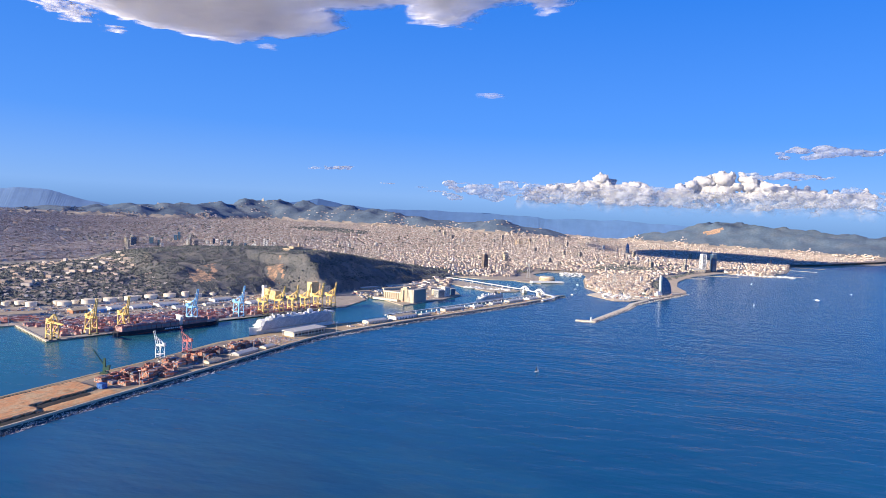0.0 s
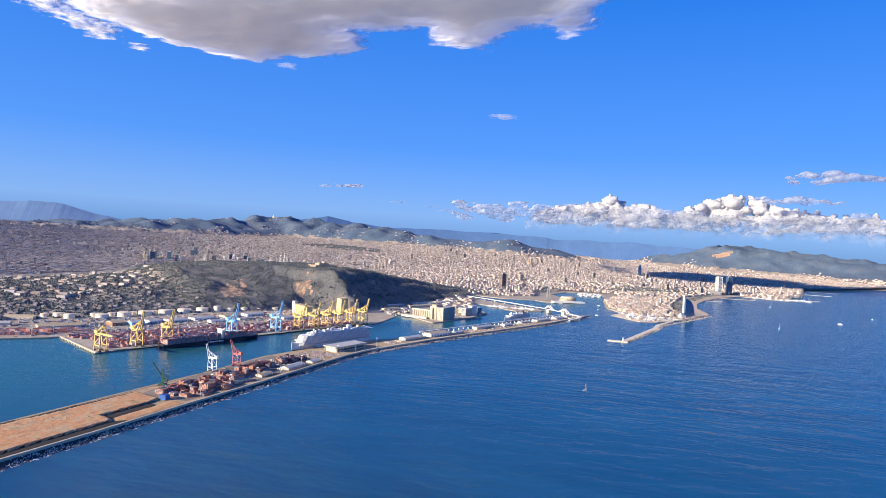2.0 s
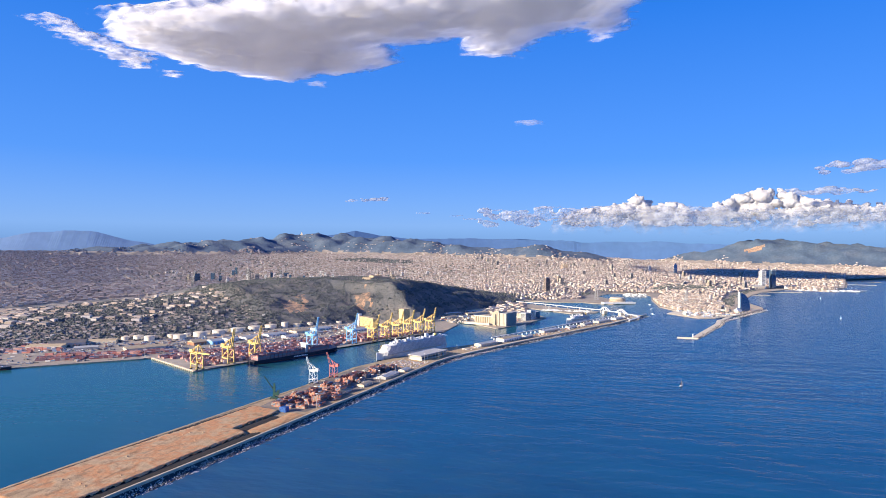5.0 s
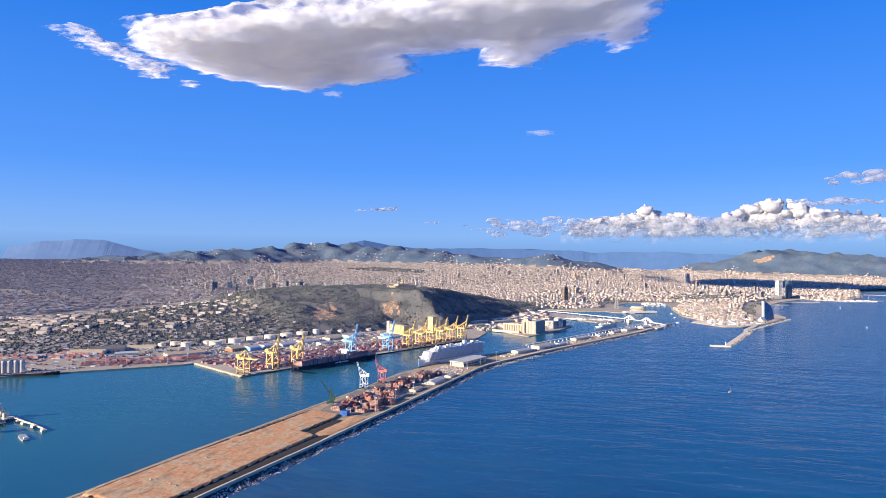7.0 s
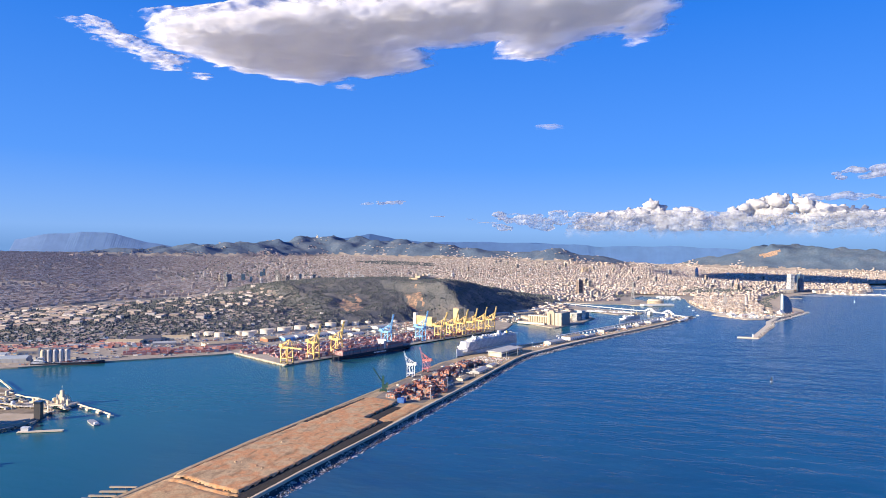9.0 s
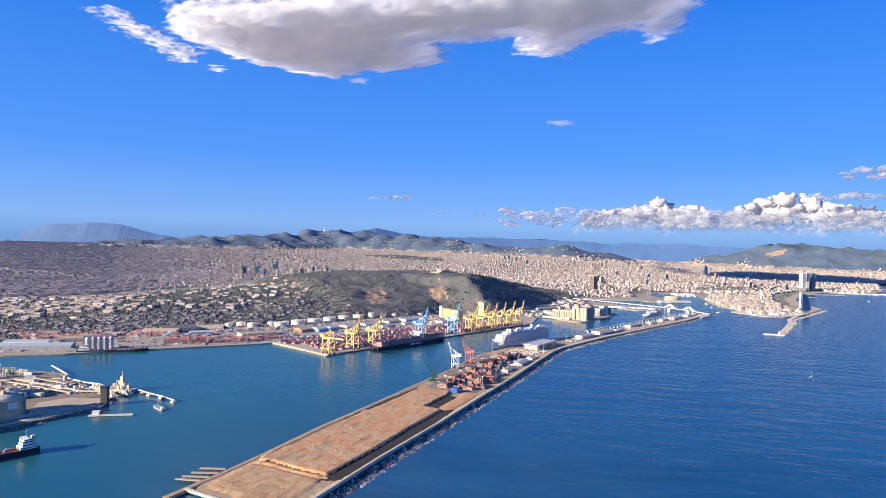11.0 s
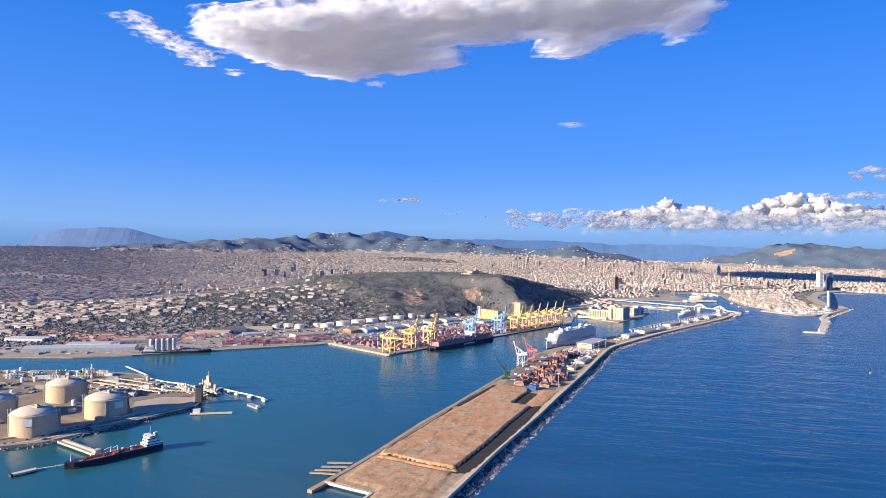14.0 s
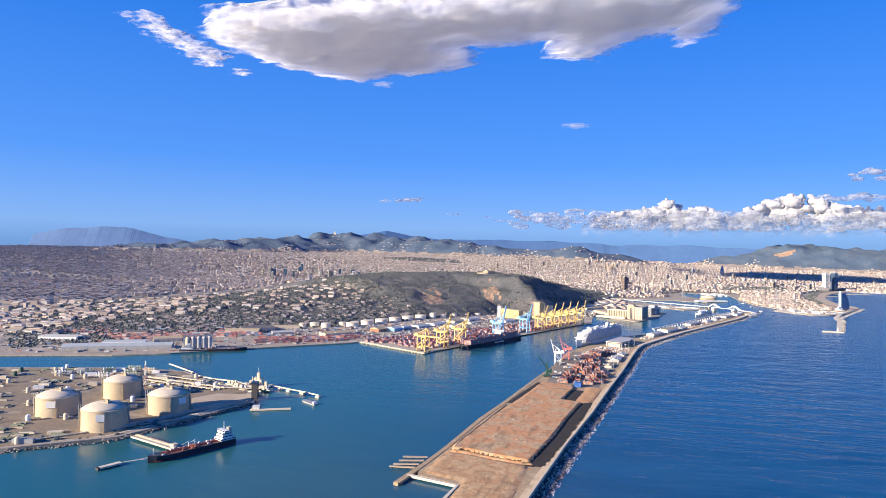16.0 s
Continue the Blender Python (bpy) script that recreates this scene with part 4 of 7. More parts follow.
box_ship, L = place_ship("container_ship", (96, -1240), (222, -928), "dark-hulled container ship loaded with red containers")
part("hull", hull(L, 46, 11, bow=0.16), NAVY, box_ship, "navy blue hull")
part("boot_topping", hull(L * 0.998, 46.3, 2.0, sheer=0, bow=0.17), RUST_RED, box_ship, "red band at the waterline")
rng = random.Random(8)
for b in range(19):
    x = -L / 2 + 16 + b * 14.8
    if 188 < x + L / 2 < 208:
        continue
    w = 21 if b < 15 else 21 - (b - 14) * 2.6
    bay = Shape()
    for a in range(int(2 * w / 2.6)):
        hh = rng.choice((5, 6, 6, 7)) if b > 1 else rng.choice((5, 6, 6))
        for c in range(hh):
            bay.box(x, (a + 0.5) * 2.6 - w, 11.2 + c * 2.62, 12.6, 2.45, 2.6)
    part("container_bay", bay, BOXES_MANY, box_ship)
bridge_part = part("bridge", Shape().box(-L / 2 + 198, 0, 11, 9, 24, 26).box(-L / 2 + 199, 0, 37, 7, 40, 3.0), WHITE, box_ship, "white bridge tower")
part("window_band", Shape().box(-L / 2 + 199.6, 0, 37.9, 7, 40.2, 1.3), GLASS, bridge_part)
part("funnel", Shape().box(-L / 2 + 62, 0, 11, 9, 12, 24), RUST_RED, box_ship, "dark red funnel")
sign = Shape()
for q in range(9):
    sign.box(-28 + q * 6.2, -23.35, 4.5, 4.4, 0.3, 4.2)
part("hull_lettering", sign, WHITE, box_ship, "white bars of a painted name")


# grey for the shade in balconies and decks, painted on solid bands
BALCONY = plain("balcony_shade_grey", (0.40, 0.42, 0.46), 0.4)


def cruise_ship(stern_at, bow_at, beam, decks, label, funnel_mat):
    ship, L = place_ship("cruise_ship", stern_at, bow_at, label)
    part("hull", hull(L, beam, 17, bow=0.24, sheer=8, flare=0.2), WHITE, ship, "white hull")
    part("boot_topping", hull(L * 0.998, beam + 0.3, 1.5, sheer=0, bow=0.2), NAVY, ship, "dark band at the waterline")
    z = 14.0
    for d in range(decks):
        x0, x1 = -L / 2 + 4 + d * 1.0, L / 2 - 30 - d * 1.7 - (26 if d > decks - 3 else 0)
        wd = beam * (0.98 if d < decks - 2 else 0.8)
        deck = part("deck", Shape().box((x0 + x1) / 2, 0, z, x1 - x0, wd, 2.2).box((x0 + x1) / 2, 0, z + 2.2, x1 - x0 + 1.5, wd + 0.7, 0.5)
                    .prism([(x1, -wd / 2), (x1 + 9, -wd * 0.33), (x1 + 12, 0), (x1 + 9, wd * 0.33), (x1, wd / 2)], z, z + 2.6), WHITE, ship)
        part("front_window", Shape().prism([(x1 + 1, -wd * 0.475), (x1 + 9.3, -wd * 0.32), (x1 + 12.3, 0), (x1 + 9.3, wd * 0.32), (x1 + 1, wd * 0.475)], z + 1.0, z + 1.9), GLASS if d % 4 == 3 else BALCONY, deck)
        band = Shape()
        n = int((x1 - x0) / 5)
        for q in range(n):
            xx = x0 + (q + 0.5) * (x1 - x0) / n
            band.box(xx, 0, z + 0.25, (x1 - x0) / n * 0.86, wd + 0.6, 1.9)
        part("window_band", band, BALCONY, deck)
        z += 2.8
    part("promenade", Shape().box(-6, 0, 14.2, L * 0.74, beam + 0.9, 3.4), BALCONY, ship, "promenade deck as a band of painted grey shade")
    boat_mesh = Shape().box(0, 0, 0, 8, 2.2, 1.2, 0, 1.2).box(0, 0, 1.2, 9.6, 2.6, 1.6, 0, 0.75).mesh("lifeboat", CREAM)
    for q in range(int(L / 22)):
        for sy in (-1, 1):
            part("lifeboat", boat_mesh, None, ship, "pale covered lifeboat").location = (S * (-L / 2 + 40 + q * 14), S * sy * (beam / 2 + 0.8), S * 16.5)
    part("funnel", Shape().box(-L * 0.22, 0, z, 16, 10, 13, 0, 0.75), funnel_mat, ship)
    part("mast", Shape().box(L * 0.24, 0, z, 4, 4, 12, 0, 0.4).beam((L * 0.24, -5, z + 8), (L * 0.24, 5, z + 8), 0.8), WHITE, ship)
    for q in range(5):
        part("pool_house", Shape().lathe(-L * 0.1 + q * 17, (q % 2 - 0.5) * 9, [(5, z), (4.6, z + 2.5), (2.5, z + 4.2), (0.3, z + 4.8)], 12), WHITE, ship)
    clutter = random.Random(int(L))
    for q in range(26):
        part("deck_house", Shape().box(-L * 0.44 + q * L * 0.028, clutter.uniform(-0.3, 0.3) * beam, z, clutter.uniform(3, 9), clutter.uniform(3, 9), clutter.uniform(2, 8)), WHITE if q % 4 else GREY, ship)
    part("bridge_wing", Shape().box(L / 2 - 30, 0, 14 + 2.8 * 4, 6, beam * 1.1, 2.4), WHITE, ship, "white bridge wings over the sides")
    part("stern_deck", Shape().box(-L / 2 + 3, 0, z - 2.8, 16, beam * 0.9, 1.0), WHITE, ship)
    part("sun_canopy", Shape().lathe(-L * 0.4, -4, [(4.5, z), (4, z + 3), (1, z + 5)], 12), YELLOW, ship, "yellow canopy near the stern")
    part("waterslide", Shape().lathe(-L * 0.34, 5, [(4, z), (4, z + 9), (2, z + 10)], 10), YELLOW, ship, "yellow water slide tower")
    return ship


cruise_ship((548, -775), (425, -1075), 37, 12, "large white cruise ship moored at the terminal", WHITE)
cruise_ship((968, 205), (886, 12), 24, 6, "small white cruise ship behind the breakwater sheds", NAVY)


def tanker_ship(stern_at, bow_at, beam, label, deck_mat, hull_mat, depth=8.0):
    ship, L = place_ship("tanker_ship", stern_at, bow_at, label)
    part("hull", hull(L, beam, depth, bow=0.2, sheer=2.5), hull_mat, ship, "dark hull")
    part("boot_topping", hull(L * 0.998, beam + 0.3, 1.4, sheer=0, bow=0.2), RUST_RED, ship, "red band at the waterline")
    part("main_deck", Shape().box(-2, 0, depth - 0.1, L * 0.78, beam * 0.93, 0.35), deck_mat, ship, "red-brown deck")
    for q in range(5):
        part("deck_pipe", Shape().beam((-L * 0.28, (q - 2) * 1.3, depth + 1.2), (L * 0.36, (q - 2) * 1.3, depth + 1.2), 0.5), RUST_RED, ship, "red deck pipe")
    for q in range(9):
        part("pipe_support", Shape().box(-L * 0.27 + q * L * 0.075, 0, depth, 1.0, 9, 1.2), RUST_RED, ship)
    for q in range(-2, 3):
        part("loading_pipe", Shape().beam((q * 2.2, -beam * 0.42, depth + 1.6), (q * 2.2, beam * 0.42, depth + 1.6), 0.6), RUST_RED, ship)
    house = part("deckhouse", Shape().box(-L * 0.39, 0, depth, L * 0.17, beam * 0.9, 4).box(-L * 0.39, 0, depth + 4, L * 0.13, beam * 0.82, 4).box(-L * 0.38, 0, depth + 8, L * 0.10, beam * 0.72, 4).box(-L * 0.37, 0, depth + 12, L * 0.06, beam * 1.0, 3), WHITE, ship, "white stepped deckhouse")
    for f in range(4):
        part("window_band", Shape().box(-L * (0.39, 0.39, 0.38, 0.37)[f], 0, depth + 1.4 + f * 4, L * (0.171, 0.131, 0.101, 0.061)[f], beam * (0.905, 0.825, 0.725, 1.005)[f], 1.2), GLASS, house)
    part("funnel", Shape().box(-L * 0.445, 0, depth + 4, 6, 7, 13, 0, 0.8), CREAM, ship)
    extra = random.Random(3)
    for q in range(14):
        part("deck_box", Shape().box(-L * 0.25 + q * L * 0.047, extra.choice((-1, 1)) * beam * extra.uniform(0.15, 0.4), depth, extra.uniform(1.5, 4), extra.uniform(1.5, 3), extra.uniform(1.2, 3)), extra.choice((WHITE, DECK_RED, GREY)), ship)
    part("mast", Shape().beam((-L * 0.38, 0, depth + 17), (-L * 0.38, 0, depth + 27), 0.8), WHITE, ship)
    part("mast", Shape().beam((L * 0.44, 0, depth), (L * 0.44, 0, depth + 11), 0.7), WHITE, ship)
    derrick = Shape()
    for q in (-5, 5):
        derrick.beam((q, -2, depth), (q, -2, depth + 9), 1.0).beam((q, -2, depth + 9), (q + 10, -2, depth + 6), 0.7)
    part("derrick", derrick, WHITE, ship)
    return ship


tanker_ship((-9, -2286), (-62, -2410), 22, "small tanker with a red deck moored at a pier", DECK_RED, NAVY)
tanker_ship((-640, -1618), (-488, -1515), 22, "dark bulk ship beside the silos", GREY, NAVY, 7)

# ---- gas terminal ----
def gas_tank(x, y, label, panel):
    """A broad concrete tank with a domed roof, ring beam, stair tower and a name panel."""
    tk = thing("gas_tank", x, y, 4, 0, label, "storage tank", "gas tanks")
    part("wall", Shape().lathe(0, 0, [(34.5, 0), (35.1, 0), (35.1, 1.2), (34.5, 1.4), (34.5, 31), (35.4, 31.2), (35.4, 33.2), (34, 33.7)], 64), TANK_CREAM, tk, "cream concrete wall")
    part("roof", Shape().lathe(0, 0, [(34.3, 33.3), (31, 36), (25, 39), (17, 41.4), (8.5, 42.8), (1, 43.2)], 64), TANK_ROOF, tk, "pale domed roof", smooth=True)
    for q in range(4):
        a = math.pi / 4 + q * math.pi / 2
        part("buttress", Shape().box(34.9 * math.cos(a), 34.9 * math.sin(a), 0, 3, 3, 33, math.degrees(a)), TANK_CREAM, tk)
    part("roof_platform", Shape().box(7, -4, 42, 13, 8, 2.4).box(9, -4, 44.4, 5, 4, 3), ROOF_TAN, tk, "pipe platform on the roof")
    part("valve_house", Shape().box(24, 15, 37, 9, 8, 3.5), ROOF_TAN, tk)
    pipes = Shape()
    for q in range(3):
        pipes.beam((33 + q, 19, 0), (28.5 + q, 16, 39), 0.9)
    pipes.beam((28.5, 16, 39), (9, -2, 44), 0.9)
    part("riser_pipes", pipes, GREY, tk)
    stair = Shape()
    for q in range(12):
        stair.box(-33 + (q % 2) * 3, -14, q * 3, 6, 4, 0.5)
    for dx, dy in ((-37, -16.5), (-28, -16.5), (-37, -11.5), (-28, -11.5)):
        stair.beam((dx, dy, 0), (dx, dy, 38), 0.6)
    part("stair_tower", stair, GREY, tk)
    if panel is not None:
        a = radians(panel)
        part("name_panel", Shape().box(35.2 * math.cos(a), 35.2 * math.sin(a), 18, 0.8, 15, 11, panel), WHITE, tk, "blank white sign panel")
    return tk


gas_tank(-384, -2257, "cream concrete gas tank with a domed roof", -62)
gas_tank(-243, -2299, "cream concrete gas tank beside the tanker pier", -55)
gas_tank(-216, -2179, "cream concrete gas tank beside the pale mound", -12)
gas_tank(-378, -2113, "cream concrete gas tank below the lattice mast", None)

yard = slab("ground_plant", [(-175, -2240), (-205, -2335), (-310, -2435), (-520, -2575), (-1600, -2900), (-1600, -2290), (-900, -2000), (-560, -1875), (-425, -1872), (-300, -1945), (-175, -1995), (-140, -2060)], 4.4, material("plant_gravel", [(0.17, 0.135, 0.095), (0.30, 0.235, 0.16), (0.24, 0.195, 0.14), (0.40, 0.325, 0.235)], 0.95, 0.02, spread=0.4), "brown gravel ground of the gas terminal", "ground", depth=2)
slab("pale_yard", [(-196, -2140), (-172, -2166), (-122, -2078), (-138, -2016), (-215, -2040), (-235, -2090)], 6.5, SAND, "flat pale gravel fill in the gas terminal", "gravel yard", depth=3)
tower = thing("control_tower", -127, -2040, 4, 20, "tall dark steel control tower at the jetty root", "tower")
part("shaft", Shape().box(0, 0, 0, 11.5, 11.5, 29), DARK, tower)
part("cabin", Shape().box(0, 0, 29, 12.5, 12.5, 4), GLASS, tower)
ribs = Shape()
for q in range(9):
    ribs.box(0, 0, 2 + q * 3.1, 11.8, 11.8, 0.35)
part("floor_bands", ribs, plain("brown_steel", (0.13, 0.105, 0.09), 0.6), tower)

mast = thing("lattice_mast", -378, -2052, 4, 0, "slender red and white lattice mast", "mast")
for q in range(6):
    seg = Shape()
    z0, z1, w = q * 10, q * 10 + 10, 2.2 - q * 0.25
    for sx, sy in ((-1, -1), (1, -1), (1, 1), (-1, 1)):
        seg.beam((sx * w, sy * w, z0), (sx * (w - 0.25), sy * (w - 0.25), z1), 0.3)
    seg.beam((-w, -w, z0), (w, -w, z1), 0.4).beam((w, w, z0), (-w, w, z1), 0.4).beam((-w, w, z0), (-w, -w, z1), 0.4)
    part("mast_section", seg, WHITE if q % 2 else plain("faded_mast_red", (0.55, 0.28, 0.22), 0.6), mast)

arms = thing("loading_platform", -186, -1938, 0, 10, "pale yellow loading platform with pipes and arms", "loading platform")
part("deck", Shape().box(0, 0, 3.5, 62, 34, 2.5), PALE, arms)
for q in range(10):
    part("pile", Shape().lathe(-27 + (q % 5) * 13.5, -13 + (q // 5) * 26, [(1.4, -6), (1.4, 3.5)], 8), DARK, arms)
for q in range(7):
    part("valve_house", Shape().box(-22 + q * 7.4, (q % 3 - 1) * 8, 6, 4.5, 5, 6 + (q * 7 % 5) * 2), CREAM, arms)
for q in range(5):
    part("loading_arm", Shape().beam((-14 + q * 6, 8, 6), (-14 + q * 6, 8, 22), 1.1).beam((-14 + q * 6, 8, 22), (-14 + q * 6, 16, 13), 0.9), CREAM, arms, "cream loading arm")
part("pipe_tower", Shape().box(2, 2, 6, 7, 7, 26, 0, 0.85).beam((2, 2, 32), (2, 2, 42), 0.8), CREAM, arms, "cream pipe tower")
pier_line = [(-154, -1928), (-128, -1938), (-104, -1947), (-66, -1958), (-21, -1976)]
for a, b in zip(pier_line, pier_line[1:]):
    w = thing("catwalk", a[0], a[1], 0, math.degrees(math.atan2(b[1] - a[1], b[0] - a[0])), "narrow white catwalk between mooring blocks", "catwalk", "catwalks")
    l = math.dist(a, b)
    part("walkway", Shape().box(l / 2, 0, 4, l, 2.6, 0.7).box(l / 2, -1.3, 4.7, l, 0.2, 1.1).box(l / 2, 1.3, 4.7, l, 0.2, 1.1), PALE, w)
    part("mooring_block", Shape().box(l, 0, -5, 11, 9, 8.6, 0, 0.95), PALE, w, "concrete mooring block")
for a, b in (((-374, -1899), (-306, -1920)), ((-306, -1920), (-264, -1922)), ((-264, -1922), (-216, -1938)), ((-521, -1804), (-400, -1872))):
    w = thing("catwalk", a[0], a[1], 0, math.degrees(math.atan2(b[1] - a[1], b[0] - a[0])), "narrow white catwalk between mooring blocks", "catwalk", "catwalks")
    l = math.dist(a, b)
    part("walkway", Shape().box(l / 2, 0, 5, l, 3.2, 1.0).box(l / 2, -1.5, 6, l, 0.2, 1.1).box(l / 2, 1.5, 6, l, 0.2, 1.1), PALE, w)
    part("mooring_block", Shape().box(l, 0, -5, 9, 9, 9.6, 0, 0.95), PALE, w, "concrete mooring block")
barge = thing("barge", -16, -2022, 0, 150, "flat grey barge moored off the jetty", "barge")
part("hull", hull(46, 13, 2.6, 1.5, 0.15, 0.1, 0.05, 0.5), GREY, barge)
part("deckhouse", Shape().box(-16, 0, 2.6, 6, 6, 3), WHITE, barge)
dock = thing("boat_dock", -58, -2096, 0, 28, "small white service dock with a workboat", "dock")
part("pontoon", Shape().box(0, 0, 0.8, 74, 9, 1.6).box(-30, 16, 0.8, 9, 28, 1.6), PALE, dock)
part("dock_house", Shape().box(-26, 4, 2.4, 12, 8, 6).box(-26, 4, 8.4, 13, 9, 0.6), WHITE, dock)
pier = thing("tanker_pier", -106, -2340, 0, -17, "long pale pier beside the tanker", "pier")
part("deck", Shape().box(0, 0, 3, 118, 12, 2), PALE, pier)
part("parapet", Shape().box(0, -6, 5, 118, 0.8, 1.2).box(0, 6, 5, 118, 0.8, 1.2), CONCRETE, pier)
for q in range(9):
    part("pile", Shape().lathe(-50 + q * 12.5, 0, [(1.6, -6), (1.6, 3)], 8), DARK, pier)
part("pipe_run", Shape().beam((-58, 3, 6), (58, 3, 6), 0.9).beam((-58, 1.4, 6), (58, 1.4, 6), 0.7).box(44, 0, 5, 8, 8, 6), CREAM, pier)
dolphin = thing("mooring_pier", -99, -2440, 0, 68, "short flat concrete mooring pier", "pier")
part("deck", Shape().box(0, 0, 1.2, 31, 8, 2.4), PALE, dolphin)
part("fender", Shape().box(-15, 0, 0, 3, 9, 3.6), DARK, dolphin)
solid("mooring_rope", Shape().beam((-90, -2424, 3.4), (-63, -2406, 7), 0.35).beam((-92, -2428, 3.4), (-62, -2411, 7), 0.35), PALE, "taut pale mooring ropes to the tanker", "rope")
def scatter(name, outline, count, label, category, seed, size=(3, 12), high=(1.5, 4), turn=45, z=3.0, paint=None):
    """Small port gear in rows, too small to tell apart, as one mesh."""
    r, sh, made = random.Random(seed), Shape(), 0
    xs, ys = [p[0] for p in outline], [p[1] for p in outline]
    for _ in range(count * 4):
        x, y = r.uniform(min(xs), max(xs)), r.uniform(min(ys), max(ys))
        if made < count and bool(inside(np.array(x), np.array(y), outline)):
            for q in range(r.choice((1, 1, 3, 6))):
                a = radians(turn + 90)
                d = q * 3.2
                l = r.uniform(*size)
                sh.box(x + math.cos(a) * d, y + math.sin(a) * d, z, l, min(l, 2.6), r.uniform(*high), turn + r.choice((0, 0, 0, 90)))
                made += 1
    return solid(name, sh, paint or PORT_GEAR, label, category, "stuff")


PORT_GEAR = material("port_gear_paint", [(0.70, 0.68, 0.63), (0.46, 0.22, 0.17), (0.36, 0.34, 0.32), (0.62, 0.56, 0.46), (0.20, 0.19, 0.19), (0.15, 0.26, 0.42), (0.50, 0.45, 0.38), (0.16, 0.15, 0.14)], 0.7, 0.3, per="island")
scatter("terminal_gear", [(-225, -1208), (2, -1325), (30, -1240), (215, -775), (365, -415), (290, -330), (60, -760), (-90, -1020)], 1300, "trailers and trucks between the container rows", "port gear", 52, turn=67.8)
scatter("tank_farm_gear", [(-700, -1260), (-250, -1230), (-60, -980), (120, -640), (180, -300), (60, -160), (-480, -980), (-640, -1120)], 2000, "pipes, cabins and vehicles around the oil tanks", "port gear", 53, size=(4, 18), turn=56)
scatter("basin_gear", [(-1500, -1960), (-900, -1760), (-650, -1640), (-500, -1480), (-270, -1275), (-420, -1180), (-760, -1280), (-1500, -1500)], 1300, "trailers, cars and stacked goods beside the basin", "port gear", 54, size=(4, 14), turn=30)
scatter("depot_gear", [(-2000, -1500), (-1200, -1450), (-760, -1240), (-640, -1080), (-900, -900), (-1500, -900), (-2000, -1200)], 1300, "vehicles, sheds and goods in the freight depots", "port gear", 55, size=(5, 26), high=(2, 7), turn=22)
scatter("gas_plant_gear", [(-170, -2230), (-200, -2330), (-300, -2430), (-520, -2560), (-900, -2700), (-900, -2000), (-560, -1880), (-420, -1870), (-300, -1945), (-330, -2020), (-470, -2060), (-480, -2300), (-330, -2360)], 520, "pipes and low plant across the gas terminal", "port gear", 56, size=(4, 24), high=(1, 4), turn=20, z=4.0,
        paint=material("plant_gear_paint", [(0.45, 0.38, 0.28), (0.30, 0.27, 0.22), (0.16, 0.17, 0.13), (0.60, 0.54, 0.44), (0.20, 0.26, 0.17), (0.38, 0.34, 0.28)], 0.7, 0.3, per="island"))
scatter("silo_pier_gear", [(440, -60), (600, -190), (690, 20), (740, 230), (640, 420), (480, 380)], 260, "vehicles and goods on the elevator pier", "port gear", 57, turn=50)
scatter("breakwater_gear", [(425, -1640), (500, -1660), (548, -1300), (560, -1180), (430, -1190), (415, -1420)], 260, "trucks, cabins and pallets among the containers", "port gear", 58, size=(3, 9), turn=83, z=4.0)
scatter("outer_gear", [(620, -830), (700, -590), (960, 0), (1150, 430), (1200, 430), (1000, -20), (740, -600), (650, -840)], 800, "vehicles and gear along the outer breakwater", "port gear", 59, size=(3, 10), turn=66, z=4.0)
scatter("marina_gear", [(1410, 800), (1500, 500), (1560, 520), (1700, 720), (1800, 960), (1640, 880)], 260, "low marina sheds and pontoons", "port gear", 60, size=(5, 20), high=(2, 6), turn=40)
rng = random.Random(51)
for i in range(150):
    x, y = rng.uniform(-900, -180), rng.uniform(-2420, -1900)
    if min(math.dist((x, y), c) for c in ((-393, -2251), (-247, -2295), (-228, -2171))) < 52 or x > -260 and y < -2000:
        continue
    if math.dist((x, y), (-382, -2106)) < 55 or not bool(inside(np.array(x), np.array(y), GAS_LAND)):
        continue
    kind = rng.random()
    plant = thing("process_unit", x, y, 4, rng.uniform(15, 35), "pale process plant unit with pipes", "process plant", "process units")
    sh = Shape()
    if kind < 0.5:
        sh.box(0, 0, 0, rng.uniform(10, 26), rng.uniform(7, 12), rng.uniform(4, 9))
        part("shed", sh, rng.choice((CREAM, GREY, WHITE)), plant)
    else:
        sh.lathe(0, 0, [(4, 0), (4, 9), (3, 10.5), (0.5, 11)], 16)
        part("vessel", sh, rng.choice((CREAM, WHITE, DARK_GREEN)), plant)
    part("pipework", Shape().beam((-14, 6, 3), (16, 6, 3), 0.8).beam((-14, 8, 3), (16, 8, 3), 0.7).box(0, 7, 0, 1, 3, 3), GREY, plant)
rack = thing("pipe_rack", -150, -2250, 4, 0, "low pipe rack along the shore road", "pipe rack")
for q in range(4):
    part("pipe", Shape().beam((-140, -150 + q * 2, 2), (-5, 30 + q * 2, 2), 0.8).beam((-5, 30 + q * 2, 2), (35, 150 + q * 2, 2), 0.8), rng.choice((CREAM, GREY)), rack)
rev = [(-300, -2440), (-190, -2342), (-153, -2218), (-118, -2066)]
tumbled("shore_rocks", rev, 900, 2.2, 10, "grey-brown boulders along the gas terminal shore", 6, z_top=3.0, mat=material("shore_boulders", [(0.20, 0.17, 0.14), (0.34, 0.29, 0.23), (0.12, 0.11, 0.10), (0.45, 0.40, 0.33)], 0.9, 0.2, per="island"))
solid("shore_road", ribbon(rev, -22, -12, 3.6, 4.3), PALE, "pale road along the gas terminal shore", "road", "structure")

